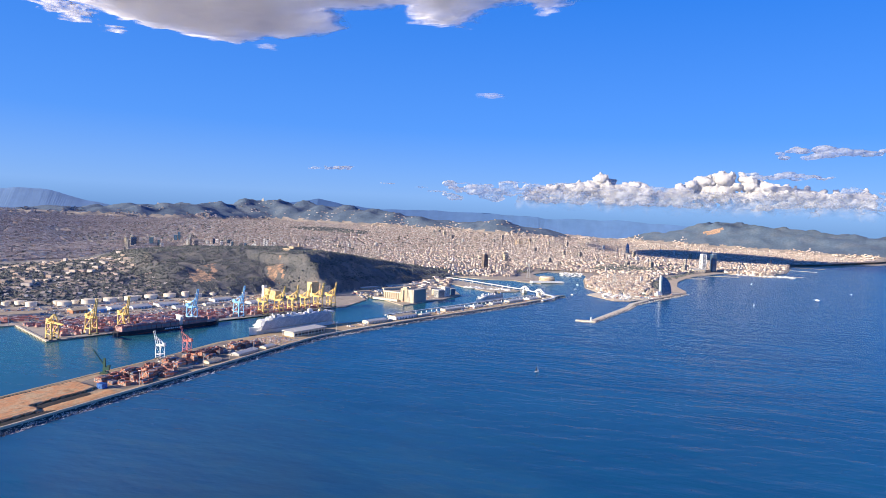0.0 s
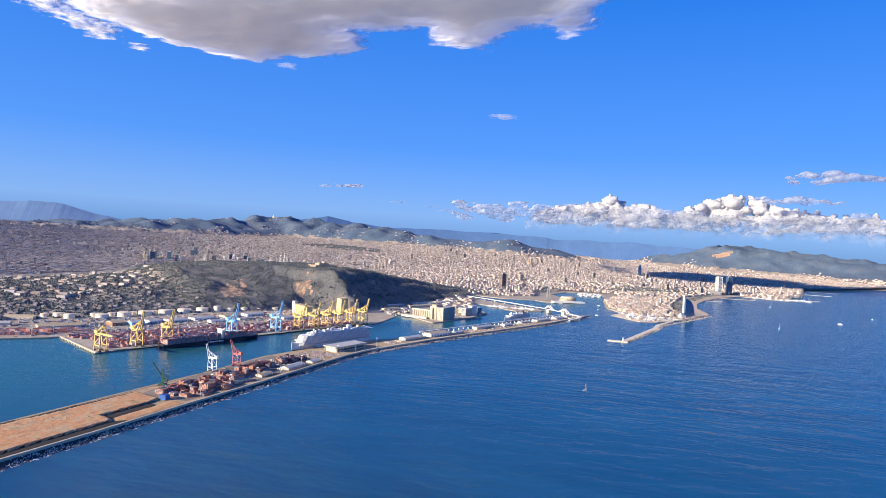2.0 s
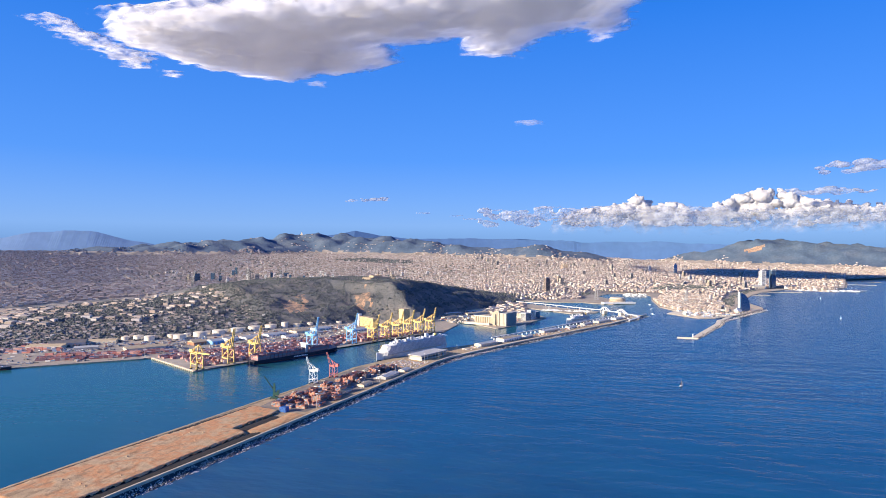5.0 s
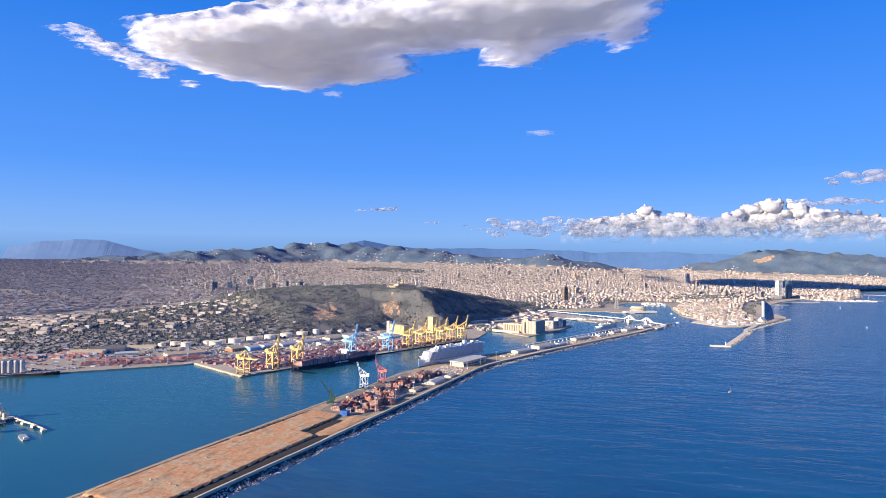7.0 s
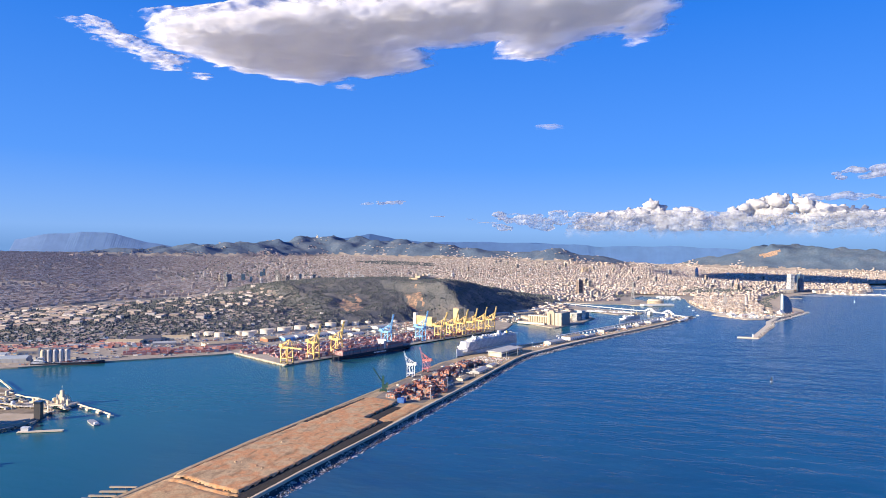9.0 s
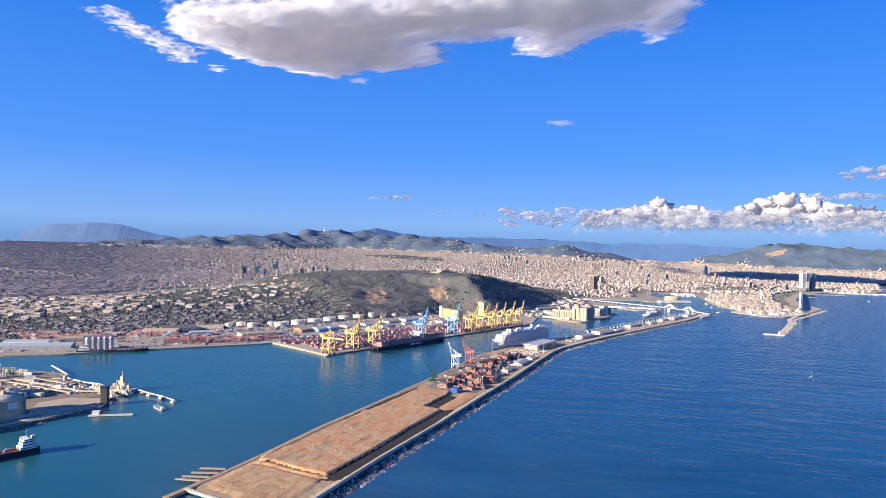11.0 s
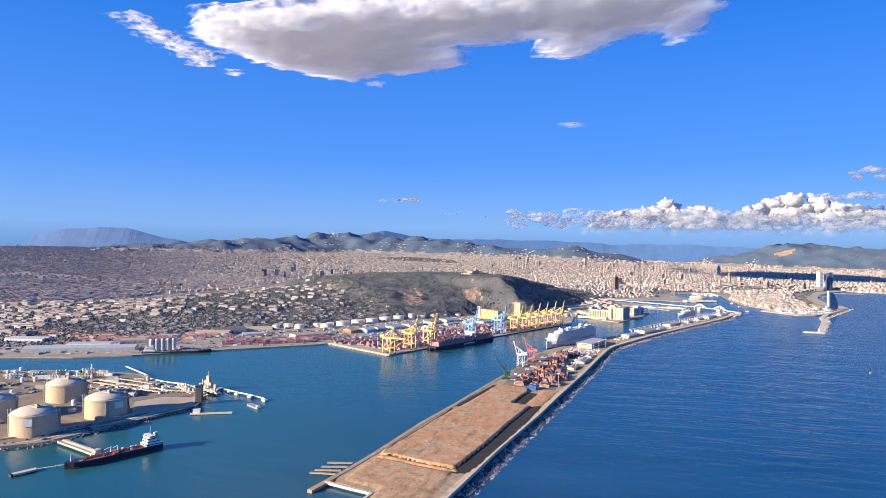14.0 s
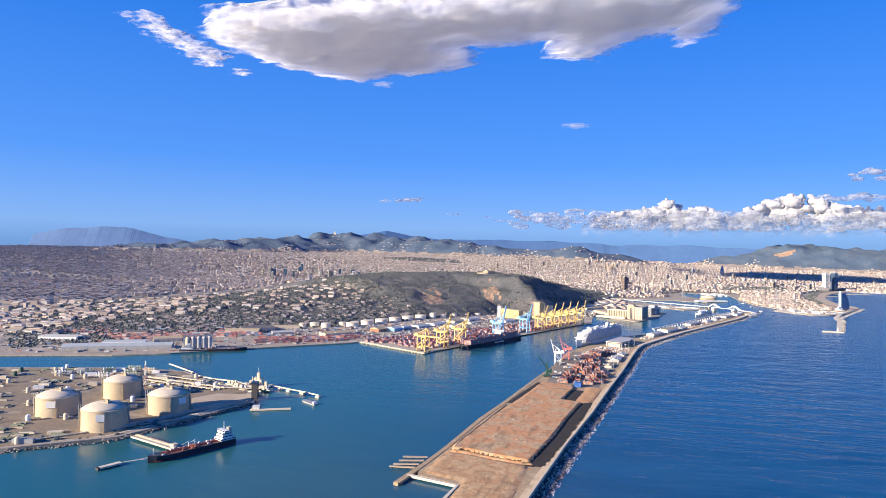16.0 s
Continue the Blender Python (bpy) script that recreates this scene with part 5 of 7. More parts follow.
# ---- oil tanks, sheds and silos on the mainland ----
OIL_WHITE = plain("weathered_tank_white", (0.80, 0.73, 0.61), 0.7, spread=0.2)


def oil_tank(x, y, r, h, z=3.0):
    tk = thing("oil_tank", x, y, z, 0, "white cylindrical oil storage tank", "storage tank", "oil tanks")
    part("shell", Shape().lathe(0, 0, [(r, 0), (r, h), (r * 0.97, h + 0.3)], 28), OIL_WHITE, tk)
    part("roof", Shape().lathe(0, 0, [(r * 0.98, h), (r * 0.5, h + r * 0.09), (0.6, h + r * 0.13)], 28), TANK_ROOF, tk)
    part("stair", Shape().beam((r + 0.7, -r * 0.5, 0), (r * 0.6, r * 0.85, h), 1.0).box(r * 0.6, r * 0.85, h, 2.4, 2.4, 1.2), GREY, tk)
    part("wind_girder", Shape().lathe(0, 0, [(r + 0.25, h - 2.2), (r + 0.25, h - 1.6)], 28), ROOF_TAN, tk)


for x, y, r, h in ((-556, -962, 18, 16), (-512, -958, 18, 15), (-432, -894, 23, 15), (-405, -815, 24, 16), (-372, -745, 24, 16), (-341, -672, 24, 16), (-310, -600, 24, 16), (-276, -530, 24, 16), (-232, -492, 14, 23), (-196, -456, 15, 14), (-162, -404, 15, 14),
                  (-480, -880, 14, 12), (-445, -835, 13, 12), (-412, -762, 13, 12), (-378, -690, 13, 12), (-350, -622, 13, 12), (-594, -985, 14, 12), (-122, -356, 14, 12), (-78, -296, 13, 11)):
    oil_tank(x, y, r, h, 3.0)


def shed(x, y, lx, ly, h, turn, wall, roof, label, group="sheds", bays=1, z=3.0):
    """A long hall with pitched roofs, eaves, doors and a window strip."""
    sd = thing("warehouse", x, y, z, turn, label, "warehouse", group)
    part("wall", Shape().box(0, 0, 0, lx, ly, h), wall, sd)
    rf, w = Shape(), ly / bays
    for b in range(bays):
        y0 = -ly / 2 + b * w
        rf.add([(-lx / 2 - 1, y0, h), (lx / 2 + 1, y0, h), (lx / 2 + 1, y0 + w / 2, h + w * 0.14), (-lx / 2 - 1, y0 + w / 2, h + w * 0.14), (lx / 2 + 1, y0 + w, h), (-lx / 2 - 1, y0 + w, h)],
               [(0, 1, 2, 3), (3, 2, 4, 5), (1, 4, 2), (0, 3, 5)])
    part("roof", rf, roof, sd)
    n = max(2, int(lx / 14))
    for sy in (-1, 1):
        door = Shape().box(0, 0, 0, lx / n * 0.4, 0.4, h * 0.6).mesh("door", GREY)
        for q in range(n):
            part("door", door, None, sd).location = (S * (-lx / 2 + (q + 0.5) * lx / n), S * sy * (ly / 2 + 0.1), 0)
    return sd


QT = 67.8
PALE_ROOF, DARK_ROOF = plain("blue_grey_roof", (0.42, 0.47, 0.50), 0.6), plain("dark_roof", (0.17, 0.16, 0.16), 0.7)
for x, y, lx, ly, h, turn, wall, roof, bays in (
        (-380, -1130, 120, 50, 9, 55, CREAM, ROOF_TAN, 2), (-620, -1060, 95, 40, 10, 30, CREAM, ROOF_TAN, 2), (-700, -1215, 110, 48, 10, 25, CREAM, ROOF_TAN, 2), (-560, -1190, 70, 30, 8, 40, GREY, ROOF_GREY, 1),
        (-285, -988, 46, 44, 10, QT, plain("brown_brick", (0.35, 0.17, 0.10), 0.8), ROOF_TAN, 1), (-238, -950, 46, 40, 11, QT, SKY_BLUE, PALE_ROOF, 1), (-228, -880, 44, 44, 10, QT, WHITE, ROOF_GREY, 2), (-185, -812, 70, 46, 9, QT, WHITE, ROOF_GREY, 2), (-150, -710, 80, 44, 8, QT, WHITE, ROOF_GREY, 2), (-100, -600, 70, 44, 9, QT, CREAM, ROOF_TAN, 2), (-60, -500, 80, 40, 9, QT, WHITE, ROOF_GREY, 2),
        (95, -480, 90, 40, 8, QT, WHITE, ROOF_GREY, 2), (-70, -730, 60, 26, 7, QT, WHITE, ROOF_GREY, 1), (-20, -620, 60, 22, 7, QT, CREAM, ROOF_GREY, 1),
        (190, -300, 60, 30, 9, QT, CREAM, ROOF_TAN, 1), (-822, -1646, 290, 44, 11, 28.8, GREY, PALE_ROOF, 1), (-800, -1470, 80, 44, 11, 42, CREAM, ROOF_TAN, 2), (-690, -1140, 110, 70, 11, 43, GREY, DARK_ROOF, 2), (-1500, -975, 165, 66, 9, 26, CREAM, ROOF_TAN, 3), (-1340, -818, 130, 50, 9, 17, CREAM, ROOF_TAN, 2), (-870, -1570, 120, 40, 9, 28.8, WHITE, PALE_ROOF, 2), (-1120, -1560, 120, 50, 9, 15, WHITE, ROOF_GREY, 2),
        (-1000, -1050, 150, 60, 10, 20, CREAM, ROOF_TAN, 3), (-1250, -1020, 160, 60, 10, 15, CREAM, ROOF_TAN, 3), (-860, -960, 120, 46, 9, 25, WHITE, ROOF_GREY, 2), (-1400, -1300, 150, 60, 10, 15, GREY, ROOF_GREY, 3)):
    shed(x, y, lx, ly, h, turn, wall, roof, "long low port warehouse with a pitched roof", "port warehouses", bays)
solid("terminal_apron", Shape().prism([(-236, -1244), (14, -1384), (402, -446), (366, -436), (6, -1332), (-222, -1204)], 2.5, 3.25), CONCRETE, "broad pale concrete apron along the terminal quays", "paving", "structure")
apron = thing("quay_apron", -105, -1322, 3, -27.7, "pale low concrete apron with bollards along the basin", "apron")
part("curb", Shape().box(0, -6, 0, 290, 7, 2.2), PALE, apron)
for q in range(22):
    part("fender", Shape().box(-138 + q * 13, -10.5, -3.5, 3, 2, 4.5), CREAM, apron)

SILO_GREY = plain("pale_grey_silo", (0.50, 0.50, 0.49), 0.6)
silos = thing("grain_silos", -622, -1556, 3, 38, "row of pale cylindrical silos by the bulk quay", "silo")
for q in range(5):
    part("silo", Shape().lathe(-30 + q * 15, 0, [(7, 0), (7, 31), (5, 34), (1, 36)], 20), SILO_GREY if q else CREAM, silos)
part("gallery", Shape().box(0, 0, 36, 78, 4, 3).box(-40, 0, 0, 6, 6, 40), GREY, silos)

# grain elevator on its pier
elev = thing("grain_elevator", 569, -124, 3, -15.4, "tall pale grain elevator with ribbed silo cells", "grain silo")
TAN_RENDER, GREY_RENDER = plain("tan_render", (0.50, 0.42, 0.32), 0.85), plain("grey_render", (0.40, 0.38, 0.35), 0.85)
for q in range(8):
    part("silo_cell", Shape().lathe(-76 + q * 11.4, 7, [(5.6, 0), (5.6, 33), (5.2, 34)], 16), TAN_RENDER, elev)
part("cell_hall", Shape().box(-36, 26, 0, 94, 30, 31).box(-36, 26, 31, 60, 16, 5), GREY_RENDER, elev)
part("cell_gallery", Shape().box(-36, 8, 34, 94, 9, 5), CREAM, elev)
tower_part = part("work_tower", Shape().box(28, 16, 0, 34, 34, 58).box(28, 16, 58, 20, 20, 6), TAN_RENDER, elev)
for q in range(5):
    part("rib", Shape().box(14.5 + q * 6.7, -1.4, 0, 2.0, 1.0, 56), CREAM, tower_part)
annex = part("annex", Shape().box(63, 50, 0, 32, 100, 55), GREY_RENDER, elev)
for q in range(5):
    part("rib", Shape().box(50 + q * 6.5, -0.6, 0, 3.0, 1.2, 53), CREAM, annex)
for q in range(12):
    part("rib", Shape().box(79.6, 6 + q * 8, 0, 1.2, 3.0, 53), GREY_RENDER, annex)
part("low_hall", Shape().box(-60, -12, 0, 130, 12, 9), CREAM, elev)
part("loading_leg", Shape().beam((28, -6, 0), (28, -3, 50), 3.0), DARK, elev)
for x, y, lx, ly, h, wall in ((690, 110, 40, 28, 34, GREY), (705, 165, 34, 26, 42, WHITE), (660, 190, 50, 30, 26, CREAM), (720, 225, 30, 22, 30, BLUE_GLASS)):
    b = thing("port_building", x, y, 3, 60, "plain port block beside the grain elevator", "building", "port blocks")
    part("wall", Shape().box(0, 0, 0, lx, ly, h), wall, b)
    part("roof", Shape().box(0, 0, h, lx + 1, ly + 1, 1), ROOF_GREY, b)
    for f in range(int(h / 5)):
        part("window_band", Shape().box(0, 0, 2 + f * 5, lx + 0.3, ly + 0.3, 1.6), GLASS, b)
for x, y, lx, ly, h, wall, roof in ((91, -356, 118, 24, 40, plain("yellow_render", (0.66, 0.50, 0.24), 0.8), ROOF_TAN), (185, -172, 40, 30, 62, plain("ochre_render", (0.66, 0.52, 0.28), 0.8), ROOF_TAN), (226, -128, 30, 26, 44, CREAM, ROOF_TAN), (30, -318, 15, 15, 50, WHITE, ROOF_GREY)):
    b = thing("customs_house", x, y, 3, QT if lx < 100 else -38, "yellow-ochre harbour building below the hill", "building", "harbour buildings")
    part("wall", Shape().box(0, 0, 0, lx, ly, h), wall, b)
    part("roof", Shape().box(0, 0, h, lx + 1.5, ly + 1.5, 1.5), roof, b)
    win = Shape()
    n = int(lx / 6)
    for f in range(int(h / 5)):
        for q in range(n):
            win.box(-lx / 2 + (q + 0.5) * lx / n, 0, 2 + f * 5, 2.2, ly + 0.3, 2.4)
    part("windows", win, GLASS, b)
for x, y, l in ((470, 60, 170), (420, 300, 200)):
    shed(x, y, l, 26, 10, 118 if y < 100 else 60, CREAM, ROOF_TAN, "long cream quay shed below the hill", "quay sheds", 1)

# ---- buildings on the breakwater ----
term = thing("cruise_terminal", 560, -985, 4, 72, "flat grey-roofed cruise terminal on white columns", "terminal building")
part("hall", Shape().box(0, 0, 0, 128, 40, 11), CREAM, term)
part("roof", Shape().box(0, 0, 14, 142, 52, 2.4).box(0, 0, 11, 120, 36, 3), ROOF_GREY, term, "broad flat grey roof")
part("glazing", Shape().box(0, 0, 3, 122, 40.4, 5), GLASS, term)
for q in range(10):
    for sy in (-1, 1):
        part("column", Shape().box(-64 + q * 14.2, sy * 24, 0, 1.4, 1.4, 14), WHITE, term)
for x, y, lx, ly, h, wall, roof in ((520, -1500, 40, 16, 5, CREAM, ROOF_TAN), (536, -1415, 44, 18, 6, CREAM, ROOF_TAN), (552, -1300, 74, 26, 6, GREY, ROOF_GREY), (565, -1210, 40, 20, 5, CREAM, ROOF_GREY)):
    shed(x, y, lx, ly, h, 83, wall, roof, "small pale shed beside the sea wall", "breakwater sheds", 1, 4.0)
for i, (x, y, lx, ly, h) in enumerate(((690, -700, 90, 30, 9), (745, -560, 110, 36, 12), (800, -470, 50, 20, 8), (858, -270, 120, 26, 9), (930, -130, 60, 22, 8), (985, 0, 70, 22, 8), (1045, 130, 110, 30, 9), (1110, 270, 80, 26, 8), (1150, 390, 60, 20, 7))):
    shed(x - 12, y + 6, lx, ly, h, 66, (CREAM, WHITE, GREY)[i % 3], ROOF_TAN if i == 1 else ROOF_GREY, "low pale terminal shed on the outer breakwater", "outer breakwater sheds", 2 if lx > 100 else 1, 4.0)
gang = thing("passenger_gangway", 905, -110, 4, 66, "long white raised passenger gangway on trestles", "gangway")
part("tube", Shape().box(0, 18, 8, 1050, 5, 4), WHITE, gang)
part("glazing", Shape().box(0, 18, 9.2, 1050, 5.2, 1.6), GLASS, gang)
for q in range(34):
    part("trestle", Shape().box(-510 + q * 31, 18, 0, 1.5, 4, 8), WHITE, gang)
lot, rng = Shape(), random.Random(61)
for _ in range(420):
    n0 = rng.uniform(-1230, -1040)
    x = rng.uniform(east_of(QUAY_LINE[4:], n0) + 40, east_of(WALL_LINE, n0) - 22)
    a = 72 + rng.choice((0, 90))
    if -1062 < n0 and 505 < x < 620:
        continue
    lot.box(x, n0, 4.1, 4.4, 1.9, 0.9, a).box(x, n0, 5.0, 2.4, 1.7, 0.6, a, 0.85)
solid("parked_cars", lot, material("car_paint", [(0.5, 0.5, 0.5), (0.3, 0.3, 0.32), (0.1, 0.1, 0.12), (0.42, 0.40, 0.38), (0.35, 0.06, 0.05), (0.08, 0.14, 0.3)], 0.35, 0.5, per="island"), "rows of parked cars on the quay", "cars", "stuff")


def light_pole(x, y, z, h):
    p = thing("light_mast", x, y, z, 0, "slender grey floodlight mast on the quay", "light mast", "light masts")
    part("pole", Shape().lathe(0, 0, [(0.7, 0), (0.35, h)], 8), GREY, p)
    part("lamp_ring", Shape().box(0, 0, h, 5, 2.2, 1.0), WHITE, p)


for n0 in range(-1650, -850, 92):
    light_pole(east_of(WALL_LINE, n0) - 24, n0, 4, 30)
for q in range(11):
    light_pole(-120 + q * 38, -1190 + q * 84, 3, 34)
for q in range(6):
    light_pole(-520 + q * 52, -1400 + q * 27, 3, 30)

# ---- swing bridge and the old harbour ----
br = thing("bascule_bridge", 1071, 510, 0, math.degrees(math.atan2(462 - 558, 1114 - 1028)), "white bascule bridge with two pointed steel frames", "bridge")
part("deck", Shape().box(0, 0, 16, 132, 14, 2.2), WHITE, br)
for sx in (-1, 1):
    pier_part = part("bridge_pier", Shape().box(sx * 64, 0, -4, 20, 20, 20), PALE, br)
    fr = Shape()
    for sy in (-6, 6):
        fr.beam((sx * 64, sy, 36), (sx * 28, sy, 18), 3.0).beam((sx * 64, sy, 36), (sx * 100, sy, 17), 3.0).beam((sx * 64, sy, 16), (sx * 64, sy, 36), 2.2)
    fr.beam((sx * 64, -6, 36), (sx * 64, 6, 36), 2.4)
    part("steel_frame", fr, WHITE, br)


def ramp(name, pts, w, label):
    """A raised road on piers through a list of places."""
    r = thing(name, 0, 0, 0, 0, label, "viaduct")
    sh = Shape()
    rings = []
    for i, p in enumerate(pts):
        a, b = pts[max(0, i - 1)], pts[min(len(pts) - 1, i + 1)]
        l = math.dist(a[:2], b[:2])
        nx, ny = (b[1] - a[1]) / l * w / 2, -(b[0] - a[0]) / l * w / 2
        rings.append([(p[0] + nx, p[1] + ny, p[2] - 1.6), (p[0] + nx, p[1] + ny, p[2] + 1.2), (p[0] - nx, p[1] - ny, p[2] + 1.2), (p[0] - nx, p[1] - ny, p[2] - 1.6)])
    part("deck", sh.sections(rings), WHITE, r)
    for i in range(0, len(pts), 1):
        x, y, z = pts[i]
        if z > 6:
            part("column", Shape().box(x, y, -3, 3, 3, z + 2), PALE, r)


ramp("bridge_approach", [(330 + 70 * i, 1150 - 58 * i + 25 * math.sin(i * 0.4), 5 + 1.3 * i) for i in range(10)] + [(1005, 590, 17)], 12, "white raised road leading onto the bridge")
ramp("bridge_ramp", [(1130, 440, 17), (1158, 412, 15.5), (1185, 395, 14), (1198, 370, 12), (1195, 340, 10), (1178, 300, 8), (1152, 245, 6)], 12, "white curving ramp down to the breakwater")

city_district("seafront_blocks", [(2330, 3080), (2690, 2985), (2920, 3450), (3090, 4010), (3240, 4590), (3050, 4500), (2860, 3960), (2620, 3400)], 22, "pale seafront blocks behind the far marina", turn=30, low=9, high=20, gaps=0.25)

# ---- landmarks of the city ----
def tower_block(name, x, y, z, w, d, h, turn, wall, band, label, floors, group=""):
    """A high-rise with floor bands, corner piers and a roof plant."""
    t = thing(name, x, y, z, turn, label, "tower", group)
    part("core", Shape().box(0, 0, 0, w, d, h), wall, t)
    floor_mesh = Shape().box(0, 0, 0, w + 0.8, d + 0.8, (h - 4) / floors * 0.45).mesh("floor_band", band)
    for f in range(floors):
        part("floor_band", floor_mesh, None, t).location = (0, 0, S * (3 + f * (h - 4) / floors))
    for sx in (-1, 1):
        for sy in (-1, 1):
            part("corner_pier", Shape().box(sx * w / 2, sy * d / 2, 0, 3, 3, h + 1), wall, t)
    part("roof_plant", Shape().box(0, 0, h, w * 0.6, d * 0.6, 6), GREY, t)
    return t


tower_block("hotel_tower", 2197, 2967, 4, 36, 36, 150, 30, WHITE, GLASS, "white steel-framed seafront hotel tower", 22)
tower_block("office_tower", 2294, 3080, 4, 34, 34, 150, 30, BLUE_GLASS, DARK, "dark glass seafront office tower", 22)
shed(2150, 2930, 110, 60, 24, 30, CREAM, ROOF_GREY, "cream hotel podium below the towers", "seafront blocks", 1)
tower_block("office_slab", 560, 1860, 8, 34, 26, 108, 45, plain("brown_slab", (0.30, 0.23, 0.19), 0.7), GLASS, "brown office slab above the old harbour", 18)

dome_tower = thing("domed_tower", 1627, 4827, 20, 0, "bullet-shaped blue glass tower", "tower")
part("shaft", Shape().lathe(0, 0, [(19, 0), (19.5, 60), (18.5, 95), (15, 120), (9, 136), (2, 143)], 28), BLUE_GLASS, dome_tower, smooth=True)
bands = Shape()
for f in range(14):
    bands.lathe(0, 0, [(19.7, 6 + f * 6.2), (19.7, 8 + f * 6.2)], 28)
part("floor_bands", bands, GREY, dome_tower)

basilica = thing("basilica", 381, 4850, 45, 45, "tan stone basilica with tall clustered spires", "church")
part("nave", Shape().box(0, 0, 0, 90, 45, 45), plain("tan_stone", (0.48, 0.38, 0.28), 0.85), basilica)
for q, (dx, dy, hh) in enumerate(((-40, -14, 95), (-40, -5, 100), (-40, 5, 100), (-40, 14, 95), (38, -14, 92), (38, -5, 98), (38, 5, 98), (38, 14, 92), (0, 0, 120), (10, 10, 105), (10, -10, 105))):
    part("spire", Shape().lathe(dx, dy, [(4.5, 0), (4.2, hh * 0.6), (2.6, hh * 0.88), (0.5, hh)], 10), bpy.data.materials["tan_stone"], basilica)

sail = thing("sail_hotel", 1748, 920, 4, math.degrees(math.atan2(75, 70)), "sail-shaped blue glass hotel by the sea", "hotel")
outline = [(-40, 0), (-40, 98)] + [(-40 + 82 * math.sin(q * math.pi / 2 / 10), 98 * math.cos(q * math.pi / 2 / 10)) for q in range(1, 10)] + [(42, 0)]
n = len(outline)
part("glass_sail", Shape().add([(x, -10, z) for x, z in outline] + [(x, 10, z) for x, z in outline], [tuple(range(n)), tuple(range(2 * n - 1, n - 1, -1))] + [(i, n + i, n + (i + 1) % n, (i + 1) % n) for i in range(n)]), BLUE_GLASS, sail)
lines = Shape()
for f in range(24):
    z = 4 + f * 4
    r = -40 + 82 * math.sqrt(max(0, 1 - (z / 98) ** 2))
    lines.box((-40 + r) / 2, 0, z, r + 40, 20.6, 0.9)
part("floor_lines", lines, GREY, sail)
part("stair_mast", Shape().box(-42.5, 0, 0, 4, 9, 105), WHITE, sail, "white stair mast")
part("podium", Shape().box(-60, 0, 0, 36, 34, 10).box(-60, -6, 10, 26, 6, 10), WHITE, sail)

ring = thing("trade_centre", 1076, 1236, 3, 30, "cream ring-shaped office building on the old quay", "office building")
part("wall", Shape().lathe(0, 0, [(50, 0), (50, 24), (46, 25)], 32), plain("peach_stone", (0.70, 0.56, 0.38), 0.8), ring)
part("upper_ring", Shape().lathe(0, 0, [(42, 24), (42, 31), (38, 32)], 32), CREAM, ring)
win = Shape()
for f in range(5):
    win.lathe(0, 0, [(50.3, 3 + f * 4.3), (50.3, 4.9 + f * 4.3)], 32)
part("window_band", win, GLASS, ring)
part("quay_base", Shape().box(-30, -70, 0, 210, 40, 9), WHITE, ring)
for x, y, h in ((940, 1400, 100), (1480, 1260, 78)):
    t = thing("cable_car_tower", x, y, 3, 20, "tall steel lattice cable car tower", "tower", "cable car towers")
    for sx, sy in ((-1, -1), (1, -1), (1, 1), (-1, 1)):
        part("leg", Shape().beam((sx * 11, sy * 11, 0), (sx * 3, sy * 3, h * 0.86), 1.6), GREY, t)
    lat = Shape()
    for q in range(8):
        z0, z1 = h * 0.86 * q / 8, h * 0.86 * (q + 1) / 8
        a, b = 11 - 8 * q / 8, 11 - 8 * (q + 1) / 8
        lat.beam((-a, -a, z0), (b, -b, z1), 0.8).beam((a, a, z0), (-b, b, z1), 0.8).beam((-a, a, z0), (-b, -b, z1), 0.8).beam((a, -a, z0), (b, b, z1), 0.8)
    part("lattice", lat, GREY, t)
    part("platform", Shape().box(0, 0, h * 0.86, 13, 13, 6).box(0, 0, h * 0.86 + 6, 4, 4, h * 0.14 - 6), GREY, t)

church = thing("hilltop_church", -4285, 6943, 505, 20, "pale church on the highest wooded summit", "church")
part("nave", Shape().box(0, 0, -10, 40, 40, 45), CREAM, church)
part("spire", Shape().box(0, 0, 35, 16, 16, 22, 0, 0.6).lathe(0, 0, [(5, 57), (0.5, 75)], 8), CREAM, church)
part("wing", Shape().box(60, 10, -14, 70, 24, 26).box(-60, -6, -14, 60, 24, 22), WHITE, church)

fort = thing("hill_fortress", -150, 318, float(land_height(-150, 318)) - 6, 60, "low tan stone fortress on the port hill", "fortress")
part("rampart", Shape().box(0, 0, 0, 150, 70, 14, 0, 0.95), plain("fort_stone", (0.42, 0.34, 0.24), 0.9), fort)
part("keep", Shape().box(-10, 0, 14, 60, 40, 10).box(10, 5, 24, 10, 10, 9), bpy.data.materials["fort_stone"], fort)
for sx in (-82, 82):
    part("bastion", Shape().box(sx, -30, -2, 34, 34, 13, 45, 0.92), bpy.data.materials["fort_stone"], fort)

# long pier off the beach, and the old harbour's shore
solid("pier_arm", ribbon([(1640, 600), (1560, 380), (1538, 245), (1398, -252), (1385, -262)], -10, 10, -4, 4), PALE, "long pale harbour pier with a bend", "pier", "structure")
solid("pier_head", Shape().prism([(1410, -268), (1412, -246), (1336, -250), (1334, -270)], -4, 3.6), PALE, "pale head of the harbour pier", "pier", "structure")
light = thing("pier_light", 1392, -252, 3.8, 0, "small white harbour light on the pier", "lighthouse")
part("tower", Shape().lathe(0, 0, [(2.4, 0), (1.8, 12), (2.4, 12.3), (2.4, 13)], 12), WHITE, light)
part("lantern", Shape().lathe(0, 0, [(1.3, 13), (1.3, 15.4), (0.2, 16.6)], 10), DARK_GREEN, light)
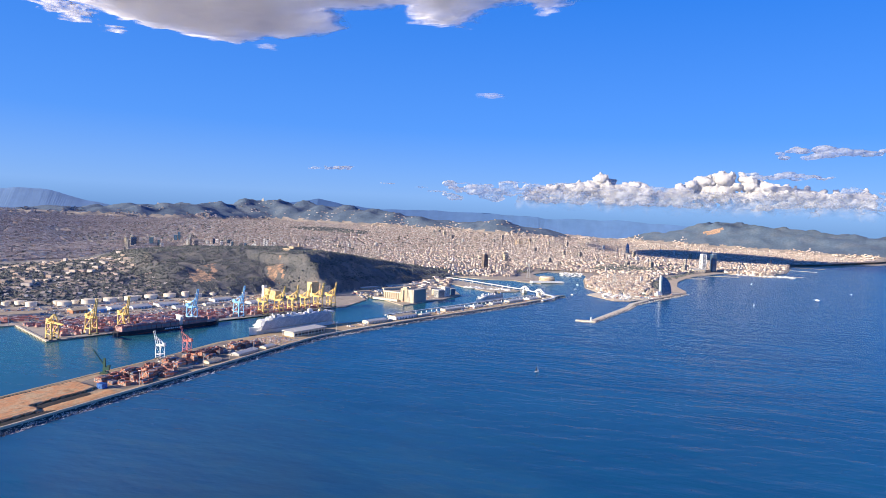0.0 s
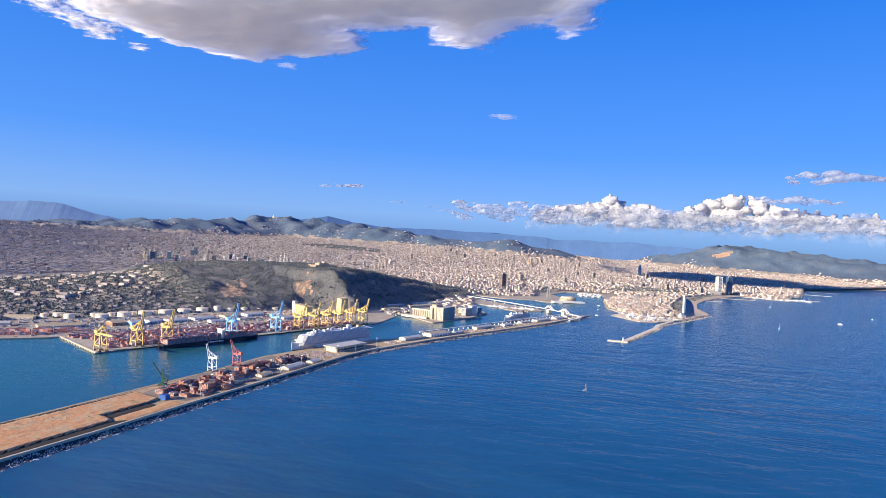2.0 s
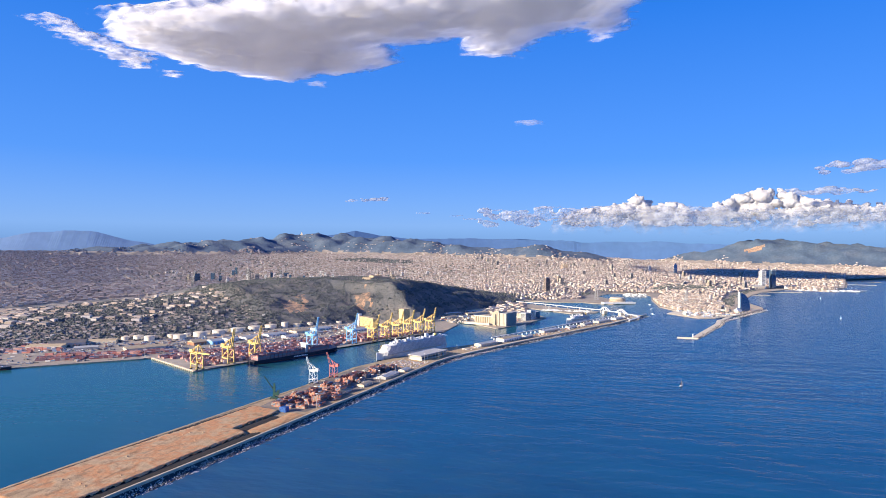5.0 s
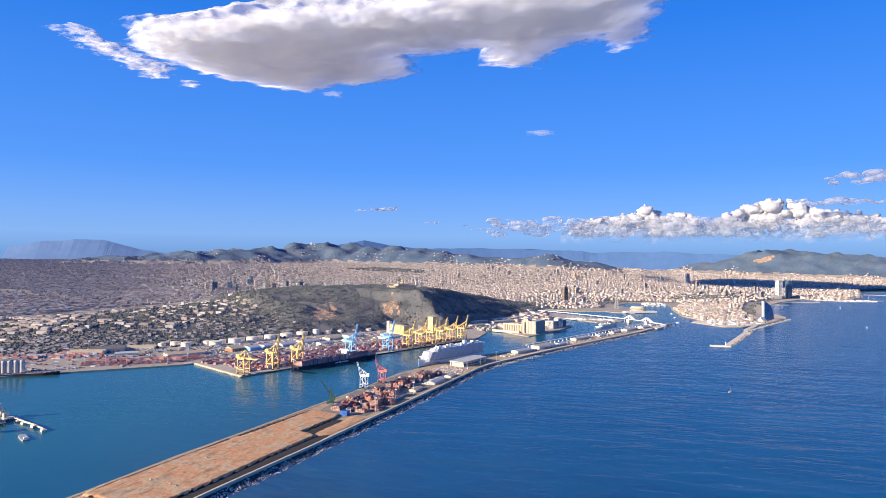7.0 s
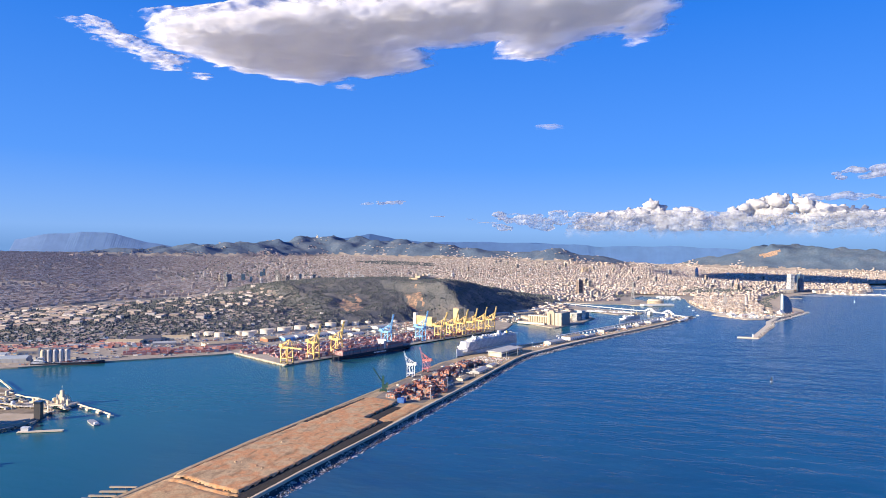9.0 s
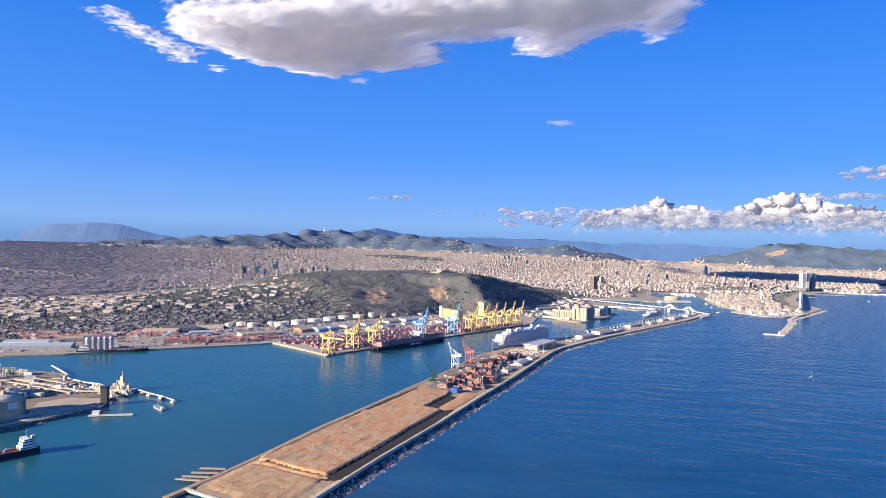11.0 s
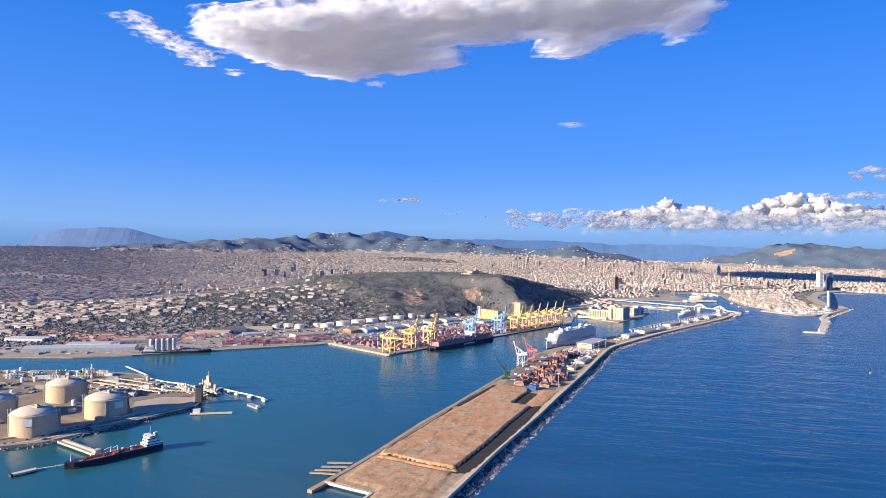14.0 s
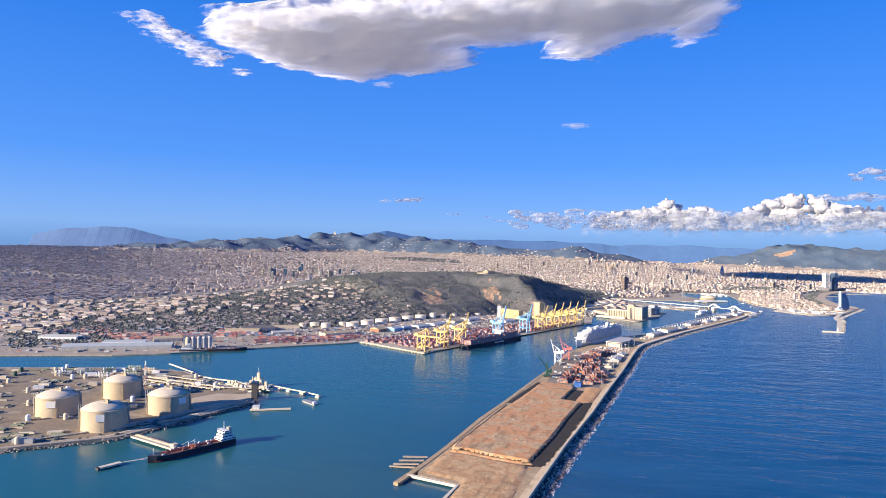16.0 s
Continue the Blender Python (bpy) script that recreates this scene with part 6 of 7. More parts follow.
tumbled("pier_rocks", [(1398, -262), (1545, 235), (1572, 380), (1712, 690), (1875, 1045)], 1500, 2.4, 14, "grey armour rocks along the beach pier", 9, z_top=4.5, mat=bpy.data.materials["pale_rocks"])
slab("beach", [(1868, 1060), (1885, 1165), (1858, 1450), (1897, 1820), (1992, 2200), (2158, 2620), (2400, 3005), (2300, 3060), (2080, 2650), (1910, 2230), (1800, 1830), (1770, 1450), (1800, 1150)], 3.4, SAND, "long pale sand beach", "beach", depth=5)
slab("beach_far", [(2945, 3440), (3108, 4000), (3270, 4574), (3710, 4900), (4790, 6387), (4650, 6440), (3600, 4990), (3180, 4640), (3000, 4040), (2860, 3500)], 3.4, SAND, "far pale sand beach", "beach", depth=5)
for i, (a, b) in enumerate((((2150, 2600), (2420, 2650)), ((2400, 2990), (2700, 2820)), ((2700, 2960), (2980, 3060)), ((3100, 4000), (3330, 3950)), ((3261, 4574), (3560, 4540)), ((1985, 2200), (2120, 2250)))):
    solid("groyne", ribbon([a, b], -9, 9, -4, 3), CONCRETE, "low grey rock groyne off the beach", "groyne", "structure", "groynes")


def boat(x, y, turn, l, label, group, mast_h=0.0):
    b = thing("sailing_boat" if mast_h else "motor_boat", x, y, 0, turn, label, "boat", group)
    part("hull", hull(l, l * 0.3, l * 0.12, 0.4, 0.4, 0.1, 0.1, l * 0.03), WHITE, b)
    part("cabin", Shape().box(-l * 0.05, 0, l * 0.12, l * 0.4, l * 0.2, l * 0.09, 0, 0.85), WHITE, b)
    if mast_h:
        part("mast", Shape().beam((l * 0.05, 0, 0.5), (l * 0.05, 0, mast_h), 0.25), GREY, b)
        part("main_sail", Shape().add([(l * 0.03, 0, 1.6), (-l * 0.45, 0.6, 1.8), (l * 0.03, 0.2, mast_h), (l * 0.03, 0.15, 1.6), (-l * 0.45, 0.75, 1.8), (l * 0.03, 0.35, mast_h)], [(0, 1, 2), (5, 4, 3), (0, 3, 4, 1), (1, 4, 5, 2), (2, 5, 3, 0)]), DARK if mast_h == 16 else WHITE, b, "dark mainsail" if mast_h == 16 else "white mainsail")
        part("fore_sail", Shape().add([(l * 0.48, 0, 1.2), (l * 0.1, 0.8, 1.4), (l * 0.06, 0.2, mast_h * 0.9), (l * 0.48, 0.15, 1.2), (l * 0.1, 0.95, 1.4), (l * 0.06, 0.35, mast_h * 0.9)], [(0, 1, 2), (5, 4, 3), (0, 3, 4, 1), (1, 4, 5, 2), (2, 5, 3, 0)]), WHITE, b, "white foresail")
    return b


boat(1290, -1160, 40, 11, "white sailing boat with a dark mainsail at sea", "boats at sea", 16)
boat(2150, 690, 60, 14, "white sailing boat under full sail far out", "boats at sea", 20)
boat(2391, 2016, 60, 14, "white sailing boat near the beach", "boats at sea", 18)
for x, y, l in ((2570, 1195, 24), (1272, 907, 22), (1268, 616, 18), (1266, 1160, 20), (2900, 1700, 16)):
    boat(x, y, 30 + (x * 7) % 120, l, "small white motor boat off the harbour mouth", "boats at sea")

# moored yachts, packed too close to tell apart
rng, fleet = random.Random(71), Shape()
for x0, y0, x1, y1, cnt in ((700, 640, 960, 560, 70), (1420, 560, 1560, 760, 110), (1330, 1060, 1480, 1480, 120), (1100, 1700, 1260, 2040, 90), (2430, 2830, 2880, 3000, 120)):
    for _ in range(cnt):
        x, y, a, l = rng.uniform(x0, x1), rng.uniform(y0, y1), rng.choice((20, 110, 65)), rng.uniform(9, 30)
        fleet.box(x, y, 3.2, l, l * 0.26, l * 0.1, a, 1.1).box(x, y, 3.2 + l * 0.1, l * 0.5, l * 0.2, l * 0.09, a, 0.8)
        if rng.random() < 0.5:
            fleet.beam((x, y, 3), (x, y, 3 + l * 1.2), 0.3)
solid("moored_yachts", fleet, WHITE, "white yachts packed along the marina pontoons", "yachts", "stuff")

# ---- tall blocks behind the hill's shoulder ----
def apartment_tower(x, y, w, d, h, turn, wall, label):
    """A slab of flats: body, corner piers, a band of windows on each storey and the lift house."""
    t = thing("apartment_tower", x, y, float(plain_height(np.array(float(x)), np.array(float(y)))) - 2, turn, label, "tower block", "apartment towers")
    part("body", Shape().box(0, 0, 0, w, d, h).box(0, 0, h, w + 0.8, d + 0.8, 1.2), wall, t)
    win = Shape()
    for f in range(int(h / 6)):
        win.box(0, 0, 4 + f * 6, w + 0.5, d + 0.5, 2.6)
    tagged(part("window_bands", win, GLASS, t), kind="stuff")
    part("lift_house", Shape().box(w * 0.15, 0, h + 1.2, w * 0.35, d * 0.5, 5), GREY, t)


tall = random.Random(45)
for q in range(30):
    apartment_tower(-1900 + tall.gauss(0, 330), 1950 + tall.gauss(0, 260), tall.uniform(18, 40), tall.uniform(15, 22), tall.uniform(38, 84), tall.choice((20, 45, 110)), tall.choice((WHITE, CREAM, GREY_RENDER, WHITE, BLUE_GLASS)), "pale tower block of flats above the houses")
for q in range(34):
    x, y = tall.uniform(-1500, 2300), tall.uniform(2600, 5600)
    if bool(inside(np.array(x), np.array(y), CITY)):
        apartment_tower(x, y, tall.uniform(20, 36), tall.uniform(16, 24), tall.uniform(36, 66), 45, tall.choice((WHITE, CREAM, TAN_RENDER, GREY_RENDER)), "pale tower block amid the city houses")

# ---- more houses, and the trees ----
city_district("slope_houses", [(-5200, 5000), (-3300, 5600), (-1200, 5500), (500, 5700), (1500, 6300), (1400, 7000), (-300, 6700), (-2700, 7050), (-4900, 6600)], 24, "pale houses scattered up the wooded slopes", turn=30, low=6, high=13, gaps=0.86, climb=420.0)
HARBOUR_TOWN = [(1300, 1500), (1330, 1060), (1420, 860), (1500, 700), (1640, 780), (1700, 900), (1690, 1500), (1760, 2000), (1500, 2100), (1360, 1800)]
city_district("harbour_houses", HARBOUR_TOWN, 15, "cream and ochre harbour quarter houses", turn=20, low=9, high=19, gaps=0.14)
city_district("port_offices", [(420, 330), (640, 400), (600, 700), (480, 1120), (400, 760)], 30, "pale port offices and sheds below the hill", turn=55, low=6, high=14, gaps=0.45)
city_district("west_works", [(-2600, -1500), (-1500, -1500), (-1000, -980), (-650, -950), (-760, -700), (-1300, -500), (-2600, -700)], 33, "low works and warehouses west of the hill", turn=25, low=6, high=12, gaps=0.35, climb=300.0)


def hill_at(u, v):
    """True metres east and north for a place in the port hill's own axes."""
    return (HILL_AT[0] + HILL_U[0] * u + HILL_V[0] * v, HILL_AT[1] + HILL_U[1] * u + HILL_V[1] * v)


city_district("cemetery_terraces", [hill_at(-1700, 120), hill_at(-480, 130), hill_at(-520, 420), hill_at(-1600, 500)], 13, "pale terraces and tombs stepped up the hillside", turn=34, low=2, high=6, gaps=0.66, tall=0.0, climb=900.0, street=2)
city_district("hill_villas", [hill_at(-2000, 420), hill_at(-560, 400), hill_at(-450, 1000), hill_at(-1900, 1500)], 24, "pale villas and pavilions among hillside trees", turn=15, low=5, high=10, gaps=0.66, climb=900.0)


def woodland(name, outline, count, size, label, seed, mask=None):
    """Trees and scrub as clumps of a few leaves' masses each, on the lie of the land."""
    rng = np.random.RandomState(seed)
    xs, ys = [p[0] for p in outline], [p[1] for p in outline]
    x, y = rng.uniform(min(xs), max(xs), count * 3), rng.uniform(min(ys), max(ys), count * 3)
    ok = inside(x, y, outline)
    if mask is not None:
        ok &= mask(x, y)
    x, y = x[ok][:count], y[ok][:count]
    z = land_height(x, y)
    k = len(x)
    ico = [(0, 0, 1.0)] + [(math.cos(a), math.sin(a), 0.35) for a in (0.2, 1.45, 2.7, 3.95, 5.2)] + [(0.75 * math.cos(a), 0.75 * math.sin(a), -0.3) for a in (0.8, 2.05, 3.3, 4.55, 5.8)]
    tri = [(0, 1, 2), (0, 2, 3), (0, 3, 4), (0, 4, 5), (0, 5, 1)] + [t for i in range(5) for t in ((1 + i, 6 + i, 1 + (i + 1) % 5), (1 + (i + 1) % 5, 6 + i, 6 + (i + 1) % 5))]
    v = np.array(ico)[None] * rng.uniform(0.7, 1.35, (k, len(ico), 1))
    s = size * rng.uniform(0.5, 1.3, k)
    v = v * s[:, None, None] * np.array([1, 1, 0.9])
    v += np.stack([x, y, z + s * 0.35], -1)[:, None]
    f = (np.arange(k)[:, None, None] * len(ico) + np.array(tri)[None]).reshape(-1, 3)
    me = bpy.data.meshes.new(name)
    me.from_pydata(v.reshape(-1, 3) * S, [], f.tolist())
    me.materials.append(LEAF)
    me.update()
    return tagged(new(name, me), label, "trees", kind="stuff")


def on_slope(x, y):
    return (land_height(x, y) > 9) & (fbm(x, y, 130, 4, 9.3) < 0.30) & (land_pick(x, y) != 2)


woodland("hill_scrub", [hill_at(-560, 95), hill_at(-60, 95), hill_at(60, -60), hill_at(300, -20), hill_at(800, 180), hill_at(1300, 400), hill_at(1100, 1200), hill_at(-600, 1200)], 18000, 3.0, "dark pines and scrub over the port hill", 81, on_slope)
woodland("terrace_trees", [hill_at(-2000, 100), hill_at(-480, 100), hill_at(-450, 1000), hill_at(-1900, 1400)], 11000, 4.2, "dark cypresses and pines between terraces", 87)
woodland("hill_foot_trees", [hill_at(-1700, 60), hill_at(450, 70), hill_at(450, 105), hill_at(-1700, 110)], 1300, 6, "dark trees along the foot of the hill", 82)
woodland("city_trees", [(-2600, 400), (1300, 2300), (2300, 3200), (3000, 5200), (-600, 6000), (-4500, 5500)], 5000, 9, "dark street and park trees among houses", 83)
woodland("town_hill_trees", [(-2350, 4300), (-1900, 4150), (-1350, 4350), (-1500, 4700), (-2150, 4720)], 1700, 13, "dark wooded hill park amid the houses", 88)
woodland("avenue_trees", [(300, 1250), (560, 1240), (900, 1900), (760, 2150), (420, 1700)], 900, 6, "dark trees along the avenues behind the harbour", 89)
woodland("park_trees", [(1300, 2350), (1700, 2500), (1900, 2900), (1450, 3000)], 1500, 10, "dense dark trees of a city park", 84)
woodland("shore_trees", [(-330, -2440), (-190, -2330), (-160, -2240), (-190, -2240), (-230, -2330), (-350, -2420)], 60, 4, "small dark trees along the shore road", 86)

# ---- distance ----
# no haze lies before the ridges; its blue is their base colour
BLUE_RIDGE = material("haze_blue_mountains", [(0.055, 0.13, 0.30), (0.07, 0.145, 0.325)], 1.0, 0.001)


def far_ridge(name, e0, n0, e1, n1, heights, seed, label, bend=900):
    """A far mountain chain in plain outline, with depth, behind everything else."""
    sh, rings = Shape(), []
    k = 120
    for i in range(k + 1):
        t = i / k
        x, y = e0 + (e1 - e0) * t, n0 + (n1 - n0) * t
        bulge = bend * math.sin(math.pi * t)
        l = math.dist((e0, n0), (e1, n1))
        x, y = x - (n1 - n0) / l * bulge, y + (e1 - e0) / l * bulge
        z = float(np.interp(t, np.linspace(0, 1, len(heights)), heights)) * (1 + 0.03 * float(fbm(np.array(x), np.array(y), 900, 5, seed)))
        fx, fy = (n1 - n0) / l, -(e1 - e0) / l
        rings.append([(x + fx * 420, y + fy * 420, -10), (x, y, z), (x - fx * 400, y - fy * 400, -10)])
    return solid(name, sh.sections(rings), BLUE_RIDGE, label, "mountains", "structure")


far_ridge("backdrop_mountains", -4600, 7150, 3200, 8350, [470, 500, 610, 520, 460, 470, 480, 475, 470, 440, 420, 425, 430, 410, 380, 350], 2.4, "far mountain chain painted haze blue")
# western mountain: same painted haze, a lighter blue
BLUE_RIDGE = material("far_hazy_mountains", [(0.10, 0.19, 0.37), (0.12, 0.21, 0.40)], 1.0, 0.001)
far_ridge("backdrop_mountains_west", -8600, 4900, -4900, 6500, [430, 520, 570, 540, 420, 320, 250, 200, 150], 3.4, "far mountain painted a paler haze blue", 0)

# ---- clouds ----
def cloud_material(name, torn=None, white=(0.97, 0.97, 0.97)):
    """Lit vapour; torn clouds have soft holes."""
    m = bpy.data.materials.new(name)
    m.use_nodes = True
    cn, cl = m.node_tree.nodes, m.node_tree.links.new
    where = cn.new("ShaderNodeNewGeometry")
    # a broad thin sheet: light goes straight through it, more where it is thin
    diff, trans, thick, amount = cn.new("ShaderNodeBsdfDiffuse"), cn.new("ShaderNodeBsdfTranslucent"), cn.new("ShaderNodeTexNoise"), cn.new("ShaderNodeMapRange")
    diff.inputs[0].default_value = trans.inputs[0].default_value = (*white, 1)
    thick.inputs["Scale"].default_value, thick.inputs["Detail"].default_value = 0.005 / S, 5.0
    cl(where.outputs["Position"], thick.inputs["Vector"])
    cl(thick.outputs[0], amount.inputs[0])
    amount.inputs[1].default_value, amount.inputs[2].default_value, amount.inputs[3].default_value, amount.inputs[4].default_value = 0.3, 0.7, 0.56, 0.92
    mixer = cn.new("ShaderNodeMixShader")
    cl(amount.outputs[0], mixer.inputs[0])
    cl(diff.outputs[0], mixer.inputs[1])
    cl(trans.outputs[0], mixer.inputs[2])
    cl(mixer.outputs[0], cn["Material Output"].inputs[0])
    cn.remove(cn["Principled BSDF"])
    return torn_cloud(m, mixer, where, torn)


def torn_cloud(m, mixer, where, torn):
    """Tears soft holes into a cloud's material."""
    if not torn:
        return m
    cn, cl = m.node_tree.nodes, m.node_tree.links.new
    size, lo, hi, most = torn
    shred, cut, clear, veil = cn.new("ShaderNodeTexNoise"), cn.new("ShaderNodeMapRange"), cn.new("ShaderNodeBsdfTransparent"), cn.new("ShaderNodeMixShader")
    shred.inputs["Scale"].default_value, shred.inputs["Detail"].default_value, shred.inputs["Roughness"].default_value = size / S, 6.0, 0.6
    cut.interpolation_type = "SMOOTHSTEP"
    cut.inputs[1].default_value, cut.inputs[2].default_value, cut.inputs[4].default_value = lo, hi, most
    cl(where.outputs["Position"], shred.inputs["Vector"])
    cl(shred.outputs[0], cut.inputs[0])
    cl(cut.outputs[0], veil.inputs[0])
    cl(clear.outputs[0], veil.inputs[1])
    cl(mixer.outputs[0], veil.inputs[2])
    cl(veil.outputs[0], cn["Material Output"].inputs[0])
    return m


def vapour_material(name, size, thin, thick, ragged=1.1, most=1.0, white=(0.95, 0.96, 0.98)):
    """Flat-based cloud: clear at its frayed rim, letting sunlight through where it is thin and grey below where it is deep."""
    m = bpy.data.materials.new(name)
    m.use_nodes = True
    cn, cl = m.node_tree.nodes, m.node_tree.links.new
    cn.remove(cn["Principled BSDF"])
    where, deep = cn.new("ShaderNodeNewGeometry"), cn.new("ShaderNodeAttribute")
    deep.attribute_name = "depth"
    fray, billow = cn.new("ShaderNodeTexNoise"), cn.new("ShaderNodeTexNoise")
    for tex, k, rough in ((fray, size, 0.58), (billow, size * 0.8, 0.55)):
        tex.inputs["Scale"].default_value, tex.inputs["Detail"].default_value, tex.inputs["Roughness"].default_value = k / S, 5.0, rough
        cl(where.outputs["Position"], tex.inputs["Vector"])
    diff, trans, body, clear, veil = (cn.new("ShaderNodeBsdfDiffuse"), cn.new("ShaderNodeBsdfTranslucent"), cn.new("ShaderNodeMixShader"), cn.new("ShaderNodeBsdfTransparent"), cn.new("ShaderNodeMixShader"))
    diff.inputs[0].default_value = trans.inputs[0].default_value = (*white, 1)

    def uneven(tex, share, low, high, out_low, out_high):
        add, span = cn.new("ShaderNodeMath"), cn.new("ShaderNodeMapRange")
        add.operation = "MULTIPLY_ADD"
        add.inputs[1].default_value = share
        cl(tex.outputs[0], add.inputs[0])
        cl(deep.outputs["Fac"], add.inputs[2])
        span.interpolation_type = "SMOOTHSTEP"
        span.inputs[1].default_value, span.inputs[2].default_value, span.inputs[3].default_value, span.inputs[4].default_value = low, high, out_low, out_high
        cl(add.outputs[0], span.inputs[0])
        return span.outputs[0]

    cl(uneven(billow, 5.0, 2.2, 6.0, thin, thick), body.inputs[0])
    cl(diff.outputs[0], body.inputs[1])
    cl(trans.outputs[0], body.inputs[2])
    cl(uneven(fray, ragged, ragged * 0.5 + 0.12, ragged * 0.5 + 1.0, 0.0, most), veil.inputs[0])
    cl(clear.outputs[0], veil.inputs[1])
    cl(body.outputs[0], veil.inputs[2])
    cl(veil.outputs[0], cn["Material Output"].inputs[0])
    return m


GREY_CLOUD = cloud_material("grey_cloud", (0.006, 0.28, 0.66, 0.85), white=(0.72, 0.77, 0.86))
MIST = cloud_material("misty_cloud", (0.004, 0.30, 0.72, 0.7), (0.84, 0.88, 0.94))
BROAD = vapour_material("broad_cloud", 0.0065, 1.0, 0.30, 1.5, 0.93)
SCRAP = vapour_material("torn_cloud", 0.010, 0.9, 0.6, 2.6, 0.72)
WISP = vapour_material("wisp_cloud", 0.012, 0.85, 0.6, 1.9, 0.32)


def cumulus_material(name, torn, white):
    """Sunlit heaped vapour that thins out into haze towards its foot."""
    m = cloud_material(name, torn, white)
    cn, cl = m.node_tree.nodes, m.node_tree.links.new
    for q in cn:
        if q.type == "MAP_RANGE":
            q.inputs[3].default_value, q.inputs[4].default_value = 0.20, 0.50
    last = cn["Material Output"].inputs[0].links[0].from_socket
    where, split, drift = cn.new("ShaderNodeNewGeometry"), cn.new("ShaderNodeSeparateXYZ"), cn.new("ShaderNodeTexNoise")
    drift.inputs["Scale"].default_value, drift.inputs["Detail"].default_value, drift.inputs["Roughness"].default_value = 0.0035 / S, 6.0, 0.62
    cl(where.outputs["Position"], split.inputs[0])
    cl(where.outputs["Position"], drift.inputs["Vector"])
    lift, thin, clear, veil = cn.new("ShaderNodeMath"), cn.new("ShaderNodeMapRange"), cn.new("ShaderNodeBsdfTransparent"), cn.new("ShaderNodeMixShader")
    lift.operation = "MULTIPLY_ADD"
    lift.inputs[1].default_value = 560 * S
    cl(drift.outputs[0], lift.inputs[0])
    cl(split.outputs[2], lift.inputs[2])
    thin.interpolation_type = "SMOOTHSTEP"
    thin.inputs[1].default_value, thin.inputs[2].default_value = 840 * S, 1400 * S
    cl(lift.outputs[0], thin.inputs[0])
    cl(thin.outputs[0], veil.inputs[0])
    cl(clear.outputs[0], veil.inputs[1])
    cl(last, veil.inputs[2])
    cl(veil.outputs[0], cn["Material Output"].inputs[0])
    return m


CUMULUS = cumulus_material("cumulus_cloud", None, (0.64, 0.65, 0.69))


def ball(level):
    bm = bmesh.new()
    bmesh.ops.create_icosphere(bm, subdivisions=level, radius=1.0)
    v = np.array([x.co[:] for x in bm.verts])
    f = np.array([[y.index for y in x.verts] for x in bm.faces])
    bm.free()
    return v, f


BALL = ball(2)


def heaped(puffs, seed, young=9, up=-0.1):
    """Cauliflower growth: each puff carries smaller ones, and those smaller ones still."""
    r0, out = random.Random(seed), []
    for x, y, z, r in puffs:
        out.append((x, y, z, r))
        for _ in range(young):
            d = Vector((r0.gauss(0, 1), r0.gauss(0, 1), r0.gauss(0, 1))).normalized()
            if d.z < up:
                d.z = -d.z * 0.5
            k = r * r0.uniform(0.28, 0.48)
            p = Vector((x, y, z)) + d * r * 0.85
            out.append((p.x, p.y, p.z, k))
            for _ in range(3):
                e = (d + Vector((r0.gauss(0, 0.7), r0.gauss(0, 0.7), r0.gauss(0, 0.7)))).normalized()
                q = p + e * k * 0.85
                out.append((q.x, q.y, q.z, k * r0.uniform(0.3, 0.5)))
    return out


BILLOW = []
for nm, size, kind in (("billow_large", 60.0, "SOFT_NOISE"), ("billow_small", 26.0, "HARD_NOISE")):
    tx = bpy.data.textures.new(nm, "CLOUDS")
    tx.noise_scale, tx.noise_depth, tx.noise_type = size, 5, kind
    BILLOW.append(tx)


def cloud(name, puffs, label, flat=0.75, voxel=14.0, swell=1.0, mat=None, grow=0.0, ease=0, crisp=1.0):
    """Puffs (east, north, up, radius) merged, eased and swollen by noise into one billowing mesh."""
    bv, bf = BALL
    at, rad = np.array([p[:3] for p in puffs]), np.array([p[3] for p in puffs]) + grow
    vs = (bv[None] * (rad[:, None] * np.array([1, 1, flat]))[:, None] + at[:, None]).reshape(-1, 3)
    fs = (bf[None] + (np.arange(len(puffs)) * len(bv))[:, None, None]).reshape(-1, 3)
    me = bpy.data.meshes.new(name)
    me.from_pydata(vs * S, [], fs.tolist())
    me.materials.append(mat or GREY_CLOUD)
    me.polygons.foreach_set("use_smooth", np.ones(len(me.polygons), bool))
    me.update()
    ob = new(name, me)
    skin = ob.modifiers.new("merge", "REMESH")
    skin.mode, skin.voxel_size, skin.use_smooth_shade = "VOXEL", voxel * S, True
    if ease:
        soft_skin = ob.modifiers.new("ease", "SMOOTH")
        soft_skin.iterations, soft_skin.factor = ease, 0.5
    for tx, k in zip(BILLOW, (14.0, 12.0 * crisp)):
        puff = ob.modifiers.new("billow", "DISPLACE")
        puff.texture, puff.texture_coords, puff.strength, puff.mid_level = tx, "GLOBAL", k * swell, 0.5
    return tagged(ob, label, "cloud", kind="structure")


